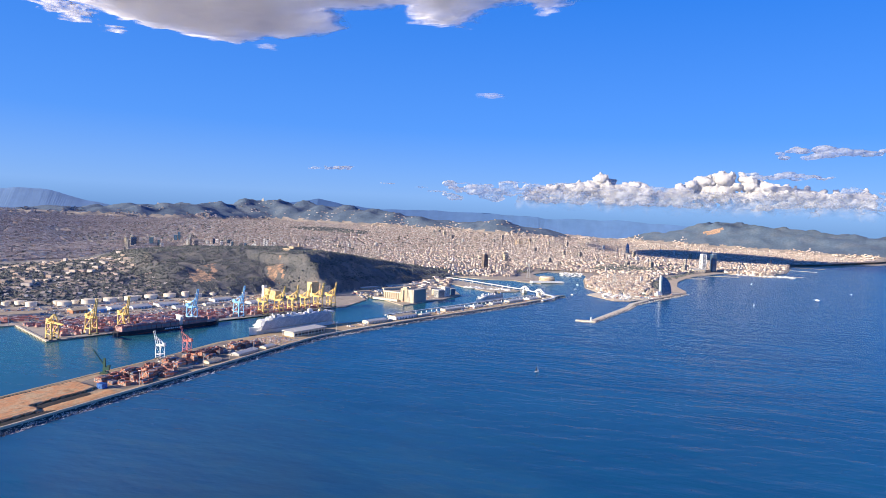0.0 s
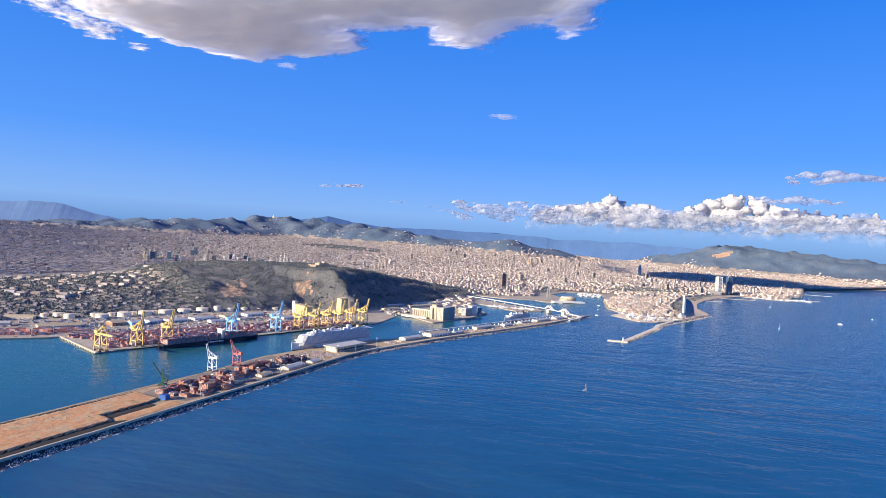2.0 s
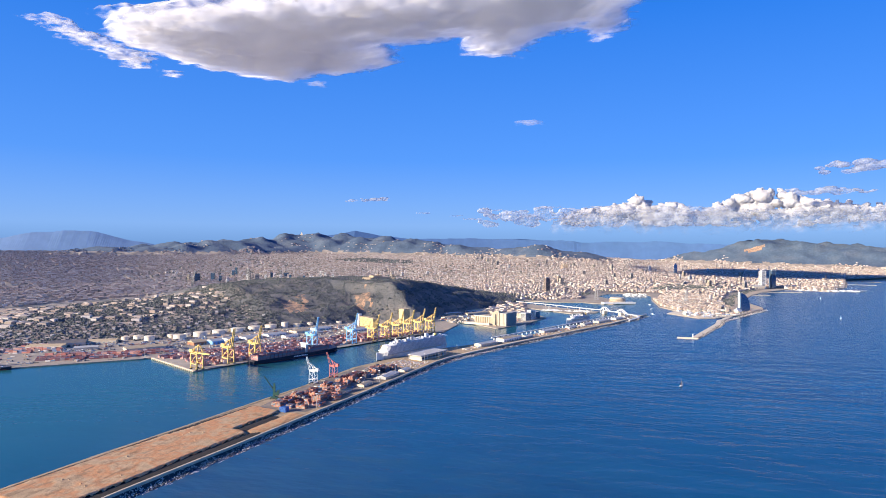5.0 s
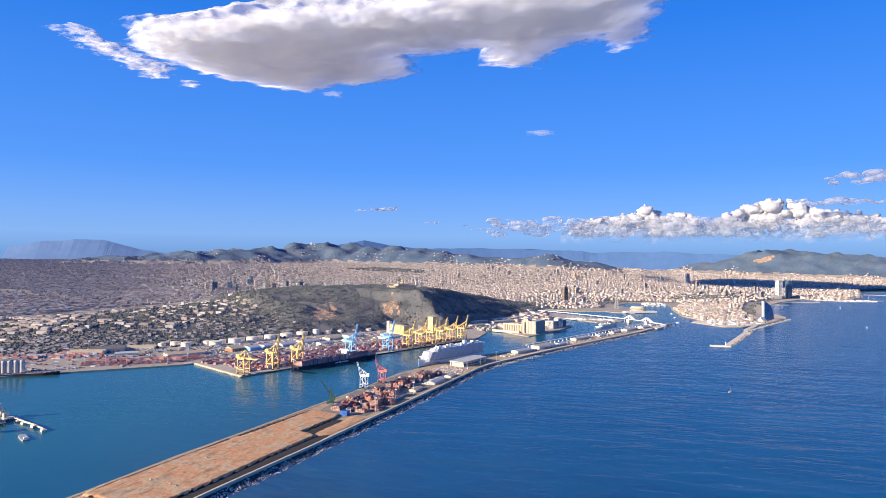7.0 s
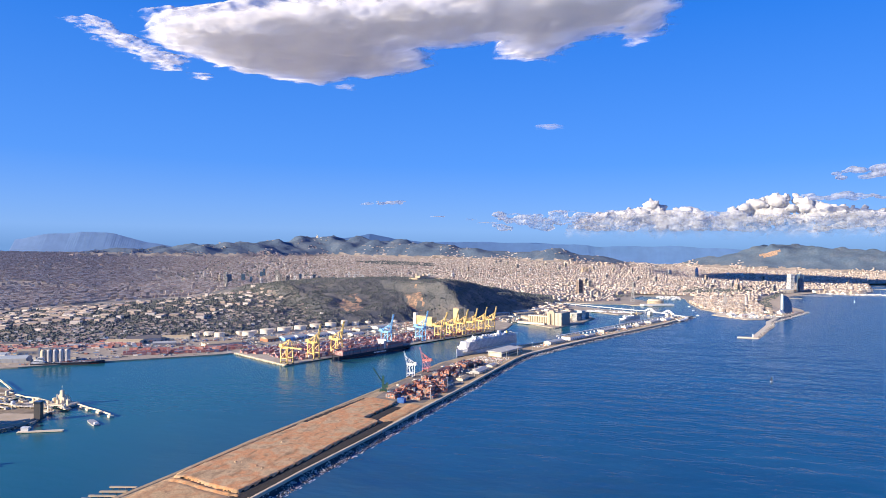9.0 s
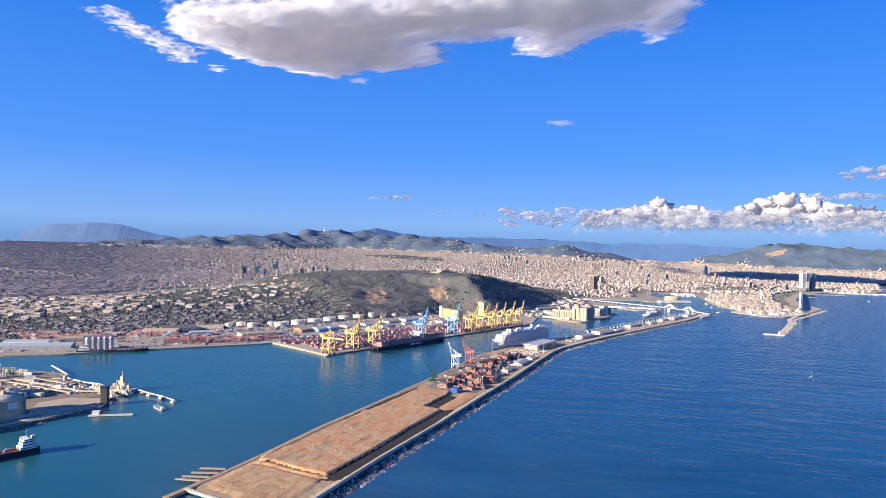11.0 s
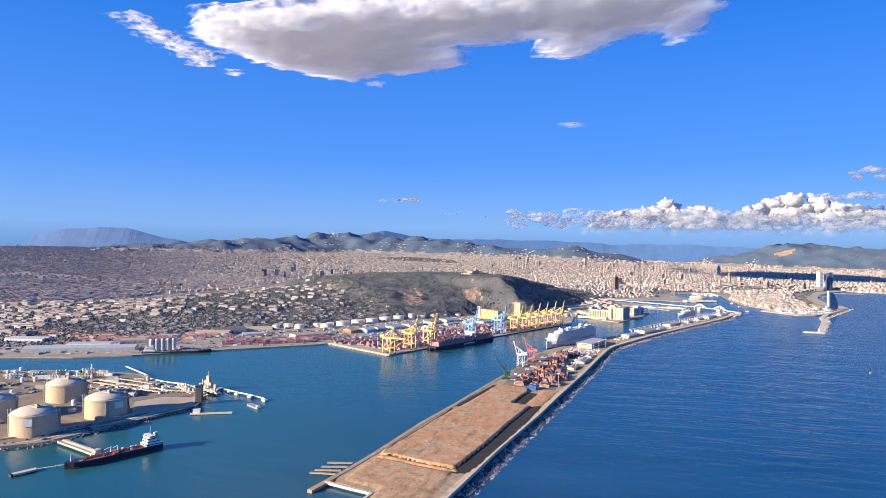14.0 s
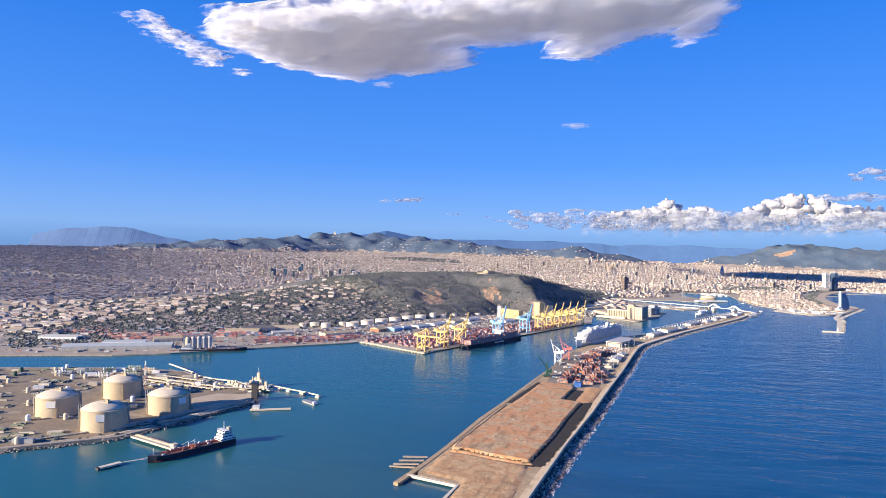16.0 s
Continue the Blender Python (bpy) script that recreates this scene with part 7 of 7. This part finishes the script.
def flat_cloud(name, outline, z, up, down, soft, mat, label, seed, cell=16.0, ragged=60.0):
    """A cloud with a billowing base and a domed top over an outline in plan; its vertices keep how far inside the rim they lie."""
    xs, ys = [p[0] for p in outline], [p[1] for p in outline]
    gx, gy = np.meshgrid(np.arange(min(xs) - soft - cell, max(xs) + soft + 2 * cell, cell), np.arange(min(ys) - soft - cell, max(ys) + soft + 2 * cell, cell))
    away = np.full(gx.shape, 1e9)
    for (x0, y0), (x1, y1) in zip(outline, outline[1:] + outline[:1]):
        l2 = (x1 - x0) ** 2 + (y1 - y0) ** 2
        t = np.clip(((gx - x0) * (x1 - x0) + (gy - y0) * (y1 - y0)) / l2, 0, 1)
        away = np.minimum(away, np.hypot(gx - x0 - t * (x1 - x0), gy - y0 - t * (y1 - y0)))
    away = np.where(inside(gx, gy, outline), away, -away) + ragged * fbm(gx, gy, ragged * 5, 4, seed)
    deep = (away + soft) / (2 * soft)
    swell = np_step(0, 1, np.clip(deep / 3, 0, 1))
    lumps = 0.5 + 0.5 * fbm(gx, gy, 900, 2, seed + 1) + 0.09 * fbm(gx, gy, 330, 2, seed + 2)
    base = z - down * swell * (0.25 + lumps)
    head = z + 4 + up * np.sqrt(np.clip(deep / 5, 0, 1)) * (0.7 + 0.3 * fbm(gx, gy, 600, 3, seed + 3))
    ny, nx = gx.shape
    idx = np.arange(nx * ny).reshape(ny, nx)
    quads = np.stack([idx[:-1, :-1], idx[:-1, 1:], idx[1:, 1:], idx[1:, :-1]], -1).reshape(-1, 4)
    quads = quads[(deep.ravel()[quads] > -0.25).any(1)]
    used, quads = np.unique(quads, return_inverse=True)
    quads = quads.reshape(-1, 4)
    vs = np.concatenate([np.stack([gx, gy, h], -1).reshape(-1, 3)[used] for h in (base, head)])
    me = bpy.data.meshes.new(name)
    me.from_pydata(vs * S, [], np.concatenate([quads[:, ::-1], quads + len(used)]).tolist())
    me.materials.append(mat)
    me.polygons.foreach_set("use_smooth", np.ones(len(me.polygons), bool))
    me.attributes.new("depth", "FLOAT", "POINT").data.foreach_set("value", np.tile(deep.ravel()[used], 2).astype(np.float32))
    me.update()
    return tagged(new(name, me), label, "cloud", kind="structure")


def oval(x, y, rx, ry, turn, seed, n=14):
    """An uneven oval outline in plan."""
    r0, c, d = random.Random(seed), math.cos(radians(turn)), math.sin(radians(turn))
    out = []
    for i in range(n):
        a, k = 2 * math.pi * i / n, r0.uniform(0.65, 1.2)
        out.append((x + k * (c * rx * math.cos(a) - d * ry * math.sin(a)), y + k * (d * rx * math.cos(a) + c * ry * math.sin(a))))
    return out


rng = random.Random(91)
BANK = [(-2060, 420), (-2140, 560), (-2374, 803), (-2330, 1127), (-2215, 1635), (-2020, 1910), (-1790, 2185), (-1380, 2044), (-1085, 2090), (-650, 1895), (-570, 1443), (-370, 1480), (10, 1417), (-30, 1810), (285, 1965), (460, 1700), (825, 1413), (890, 1728), (1100, 1550), (1150, 1150), (1210, 889), (1200, 450)]
flat_cloud("cloud_bank", BANK, 1800, 240, 44, 75, BROAD, "broad white and grey cloud overhead", 4.7)
for q, (x, y, rx, ry) in enumerate(((-2860, 900, 150, 80), (-2800, 700, 120, 80), (-2890, 1150, 190, 110), (-2960, 1480, 200, 150), (-2860, 1620, 120, 110), (-3040, 1760, 130, 90), (-2990, 2130, 75, 70))):
    flat_cloud("torn_cloud", oval(x, y, rx, ry, 60, q), 1930, 130, 55, 60, SCRAP, "ragged scraps of white cloud", 5.1 + q, cell=10.0, ragged=52.0)
flat_cloud("small_cloud", oval(-60, 5020, 170, 150, -25, 31), 1870, 60, 25, 50, WISP, "small torn wisp of cloud", 6.1, cell=14.0, ragged=50.0)
flat_cloud("small_cloud", oval(-1700, 2600, 110, 70, 10, 32), 1870, 40, 20, 40, WISP, "small torn wisp of cloud", 6.4, cell=12.0, ragged=40.0)
TOPS = ((-140, 8508, 800), (200, 8530, 930), (439, 8554, 1020), (819, 8568, 1060), (1050, 8568, 1070), (1239, 8569, 1230), (1380, 8560, 1050), (1649, 8556, 1060), (1872, 8542, 1120), (2092, 8524, 900), (2350, 8490, 960), (2603, 8467, 1110), (3012, 8404, 1280),
        (3404, 8329, 1260), (3780, 8244, 1110), (4138, 8151, 1040), (4598, 8013, 960), (5100, 7850, 1000))
for lot_no in range(3):
    puffs = []
    for (x0, y0, t0), (x1, y1, t1) in zip(TOPS[lot_no * 6:], TOPS[lot_no * 6 + 1:lot_no * 6 + 7]):
        for q in range(36):
            k = rng.random()
            top = t0 + (t1 - t0) * k
            r = rng.uniform(60, 95) if q % 2 else rng.uniform(95, 160)
            z = top - r * 0.7 - (rng.uniform(0, max(60, top - 640)) if q > 6 else 0)
            puffs.append((x0 + (x1 - x0) * k, y0 + (y1 - y0) * k + rng.uniform(-80, 160), z, r))
    heaps_now = heaped(puffs, lot_no, 3)
    cloud("cumulus_bank", heaps_now, "bright heaped cumulus above the far hills", 0.72, voxel=9.0, swell=1.1, mat=CUMULUS, ease=14, crisp=0.35, grow=-4.0)
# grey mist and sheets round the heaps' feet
for lot_no in range(4):
    puffs = []
    for q in range(34):
        x = -1100 + 1650 * lot_no + rng.uniform(0, 1750)
        puffs.append((x - 300, 8420 - 0.00004 * (x - 1000) ** 2 - rng.uniform(0, 120), rng.uniform(720, 990), rng.uniform(80, 200)))
    cloud("mist_bank", puffs, "low grey-blue mist below the cumulus", 0.34, voxel=16.0, swell=1.8, mat=MIST, ease=3)
for x, y, z, r, l in ((3869, 7706, 1178, 120, 15), (4400, 7553, 1500, 210, 9), (-3070, 7266, 1135, 95, 8), (-3423, 7115, 1105, 45, 8), (-1290, 8330, 905, 36, 14), (-1900, 8200, 885, 36, 10), (-1028, 7871, 957, 36, 12), (-2450, 8000, 930, 32, 12), (-1600, 8300, 830, 40, 14), (-640, 8400, 868, 40, 14), (-200, 7950, 1000, 45, 14), (600, 8100, 1010, 45, 12)):
    cloud("streak_cloud", [(x + (q / 2 - l / 2) * r * 0.7, y + rng.uniform(-20, 20), z + rng.uniform(-0.3, 0.3) * r, r * rng.uniform(0.6, 1.0) * (1 - 0.6 * abs(q / l - 1))) for q in range(2 * l + 1)], "thin grey-white streak of cloud", 0.36, voxel=8.0, swell=0.9, mat=MIST if r < 50 else GREY_CLOUD, ease=3, crisp=0.5)

# ---- basin side: rows, sheds and railway ----
stack_field("container_block_west", [(-545, -1372), (-420, -1325), (-300, -1236), (-322, -1212), (-440, -1290), (-560, -1338)], 25, "tall rows of red containers along the basin quay", 36, 0.95, 5)
stack_field("goods_rows", [(-1060, -1420), (-860, -1300), (-780, -1360), (-720, -1440), (-960, -1520)], 30, "mixed red and white stacks between the sheds", 37, 0.75, 3)
stack_field("depot_rows", [(-1180, -1400), (-860, -1250), (-640, -1150), (-700, -1040), (-980, -1130), (-1240, -1230)], 27, "dark red and grey container rows of the inland depot", 38, 0.8, 4)
stack_field("quay_rows", [(-470, -1385), (-280, -1215), (-230, -1150), (-300, -1120), (-420, -1210), (-560, -1310)], 40, "dark red container rows along the basin quay", 39, 0.85, 3)
solid("rail_yard", Shape().prism([(-1090, -1095), (-735, -950), (-720, -915), (-1100, -1060)], 2.5, 3.3), material("rail_ballast", [(0.42, 0.37, 0.30), (0.55, 0.48, 0.39)], 0.95, 0.03), "pale ballast strip of a freight railway", "rail yard", "structure")
for k in range(4):
    o = k * 8
    solid("railway_track", Shape().beam((-1085 - o * 0.4, -1087 + o, 3.5), (-735 - o * 0.4, -943 + o, 3.5), 1.6, 0.5), DARK, "dark railway track on pale ballast", "railway", group="railway tracks")
more = random.Random(77)
placed = []
for _ in range(400):
    x, y = more.uniform(-1700, -560), more.uniform(-1560, -860)
    if not bool(inside(np.array(x), np.array(y), [(-1700, -1500), (-1000, -1480), (-640, -1300), (-560, -1120), (-720, -1000), (-1100, -1120), (-1500, -1080), (-1700, -1150)])):
        continue
    if any(math.dist((x, y), p) < 62 for p in placed) or len(placed) > 26:
        continue
    placed.append((x, y))
    shed(x, y, more.uniform(35, 75), more.uniform(18, 34), more.uniform(6, 11), more.choice((25, 30, 115)), more.choice((CREAM, WHITE, GREY)), more.choice((ROOF_TAN, ROOF_GREY, PALE_ROOF, DARK_ROOF)), "freight shed with a low pitched roof", "freight sheds", more.choice((1, 2)))

# ---- gas terminal: process frames, pipe racks, jetty head ----
PIPE_GREEN, PIPE_TAN = plain("pale_green_pipes", (0.30, 0.38, 0.26), 0.6), plain("tan_pipes", (0.58, 0.48, 0.32), 0.6)


def process_frame(x, y, turn, bays, paint, label):
    """An open steel frame with two floors of pipes and vessels."""
    fr = thing("process_plant", x, y, 4.2, turn, label, "process plant", "process plants")
    for q in range(bays + 1):
        for sy in (-1, 1):
            part("post", Shape().beam((q * 6, sy * 4, 0), (q * 6, sy * 4, 11), 0.7), paint, fr)
    for z in (5, 10):
        part("floor", Shape().box(bays * 3, 0, z, bays * 6 + 2, 9, 0.5), paint, fr)
    for q in range(4):
        part("pipe", Shape().beam((-6, -3 + q * 2, 6.2), (bays * 6 + 6, -3 + q * 2, 6.2), 0.9), PIPE_TAN if q % 2 else WHITE, fr)
    for q in range(bays):
        part("vessel", Shape().lathe(q * 6 + 3, 0, [(1.8, 0), (1.8, 11.5), (1.0, 13), (0.2, 13.4)], 12), (WHITE, CREAM, PIPE_GREEN)[q % 3], fr)


for x, y, t, n, p in ((-615, -1985, 40, 5, PIPE_GREEN), (-590, -1945, 40, 4, PIPE_GREEN), (-555, -1905, 25, 5, PIPE_GREEN), (-560, -1990, 20, 4, WHITE), (-525, -1950, 20, 5, PIPE_GREEN), (-505, -1905, 10, 4, CREAM), (-650, -2010, 40, 3, WHITE), (-500, -2010, 10, 3, PIPE_GREEN)):
    process_frame(x, y, t, n, p, "green and white process frame with vessels and pipes")


def long_rack(a, b, lines, label):
    l = math.dist(a, b)
    rk = thing("pipe_rack", a[0], a[1], 4.2, math.degrees(math.atan2(b[1] - a[1], b[0] - a[0])), label, "pipe rack", "long pipe racks")
    for q in range(lines):
        part("pipe", Shape().beam((0, q * 1.5, 3.4), (l, q * 1.5, 3.4), 1.0), (PIPE_TAN, WHITE, GREY, CREAM)[q % 4], rk)
    for q in range(int(l / 12) + 1):
        part("trestle", Shape().box(q * 12, lines * 0.75, 0, 0.8, lines * 1.6, 3.0), CONCRETE, rk)


for a, b, n in (((-455, -1962), (-230, -1994), 6), ((-440, -1985), (-250, -2012), 5), ((-430, -1935), (-300, -1955), 4), ((-230, -1994), (-165, -1978), 6), ((-455, -1962), (-470, -2070), 5), ((-330, -2010), (-320, -2060), 5), ((-300, -2010), (-290, -2130), 4)):
    long_rack(a, b, n, "pale pipe rack on concrete trestles")
more = random.Random(78)
for _ in range(34):
    x, y = more.uniform(-440, -240), more.uniform(-2060, -1935)
    if not bool(inside(np.array(x), np.array(y), GAS_LAND)) or math.dist((x, y), (-382, -2106)) < 58:
        continue
    u = thing("pump_house", x, y, 4.2, more.choice((-8, 82)), "small tan pump house among the pipes", "pump house", "pump houses")
    part("wall", Shape().box(0, 0, 0, more.uniform(5, 14), more.uniform(4, 8), more.uniform(2.5, 5)), more.choice((PIPE_TAN, CREAM, GREY, TAN_RENDER)), u)
    part("pipe", Shape().beam((-10, 4, 1.5), (12, 4, 1.5), 0.8), more.choice((WHITE, PIPE_TAN)), u)
for x, y, lx, ly in ((-240, -1946, 40, 14), (-214, -1962, 30, 12), (-196, -1978, 26, 14), (-150, -1962, 34, 12), (-158, -1990, 26, 14)):
    pf = thing("jetty_platform", x, y, 0, -18, "tan jetty platform crowded with valves and pipes", "platform", "jetty platforms")
    part("deck", Shape().box(0, 0, 3.6, lx, ly, 1.6), PALE, pf)
    for q in range(4):
        part("pile", Shape().lathe(-lx * 0.4 + q * lx * 0.27, 0, [(1.2, -6), (1.2, 3.6)], 8), DARK, pf)
    for q in range(6):
        part("valve_box", Shape().box(more.uniform(-0.45, 0.45) * lx, more.uniform(-0.35, 0.35) * ly, 5.2, more.uniform(2, 6), more.uniform(2, 4), more.uniform(2, 9)), more.choice((PIPE_TAN, CREAM, PIPE_TAN, GREY)), pf)
    part("pipe", Shape().beam((-lx * 0.5, ly * 0.3, 6.4), (lx * 0.5, ly * 0.3, 6.4), 1.0), PIPE_TAN, pf)
solid("retaining_wall", Shape().sections([[(x - 1.2, y, 3), (x + 1.2, y, 3), (x + 1.0, y, 9.5), (x - 1.0, y, 9.5)] for x, y in ((-212, -2290), (-190, -2236), (-172, -2172), (-150, -2110), (-126, -2060))]), GREY_RENDER, "grey retaining wall below the raised yard", "wall", "structure")

# ---- low bushes along the edges of the fill ----
woodland("fill_bushes", [(314, -2240), (350, -1990), (372, -1760), (380, -1760), (358, -1990), (326, -2238)], 260, 0.9, "dark dry bushes along the fill's edge", 91)
woodland("yard_bushes", [(400, -2420), (452, -2262), (458, -2262), (448, -2420)], 160, 0.9, "dark dry bushes beside the service road", 92)

# ---- the quays below the hill, and the harbour town's edge ----
scatter("inner_quay_gear", [(300, -20), (430, -160), (440, 20), (380, 180), (600, 700), (520, 760), (230, 330)], 700, "sheds, boats and goods along the inner quays", "port gear", 95, size=(4, 22), high=(2, 8), turn=62)
for k, (x, y, lx, ly, h, t) in enumerate(((330, 60, 90, 24, 10, 62), (300, 200, 110, 30, 12, 62), (380, 420, 120, 26, 10, 62), (455, 560, 100, 28, 9, 62), (250, 380, 80, 30, 14, 62))):
    shed(x, y, lx, ly, h, t, (CREAM, TAN_RENDER, WHITE)[k % 3], (ROOF_TAN, ROOF_GREY)[k % 2], "harbour shed along the inner quay", "inner quay sheds", 2)
slab("marina_apron", [(1345, 670), (1482, 480), (1556, 505), (1690, 700), (1840, 1040), (1700, 960), (1500, 700), (1420, 840), (1335, 1010), (1392, 800)], 3.35, PALE, "pale paved marina apron", "paving", depth=1.0)
more = random.Random(79)
for k in range(26):
    x, y = more.uniform(1390, 1760), more.uniform(520, 1000)
    if not bool(inside(np.array(x), np.array(y), [(1345, 670), (1482, 500), (1556, 525), (1690, 720), (1820, 1020), (1700, 940), (1500, 690), (1420, 830)])):
        continue
    shed(x, y, more.uniform(18, 45), more.uniform(12, 22), more.uniform(4, 11), more.choice((30, 50, 120)), more.choice((WHITE, CREAM, WHITE)), more.choice((PALE_ROOF, WHITE, ROOF_GREY)), "white marina hall beside the yacht berths", "marina halls", 1)
woodland("marina_trees", [(1500, 720), (1640, 800), (1700, 930), (1560, 1300), (1420, 1200), (1440, 860)], 260, 5, "dark palms and trees in the harbour town", 93)
woodland("seafront_trees", [(1720, 1100), (1780, 1500), (1830, 1850), (2100, 2700), (2060, 2760), (1780, 1900), (1690, 1500)], 500, 6, "dark trees along the seafront", 94)
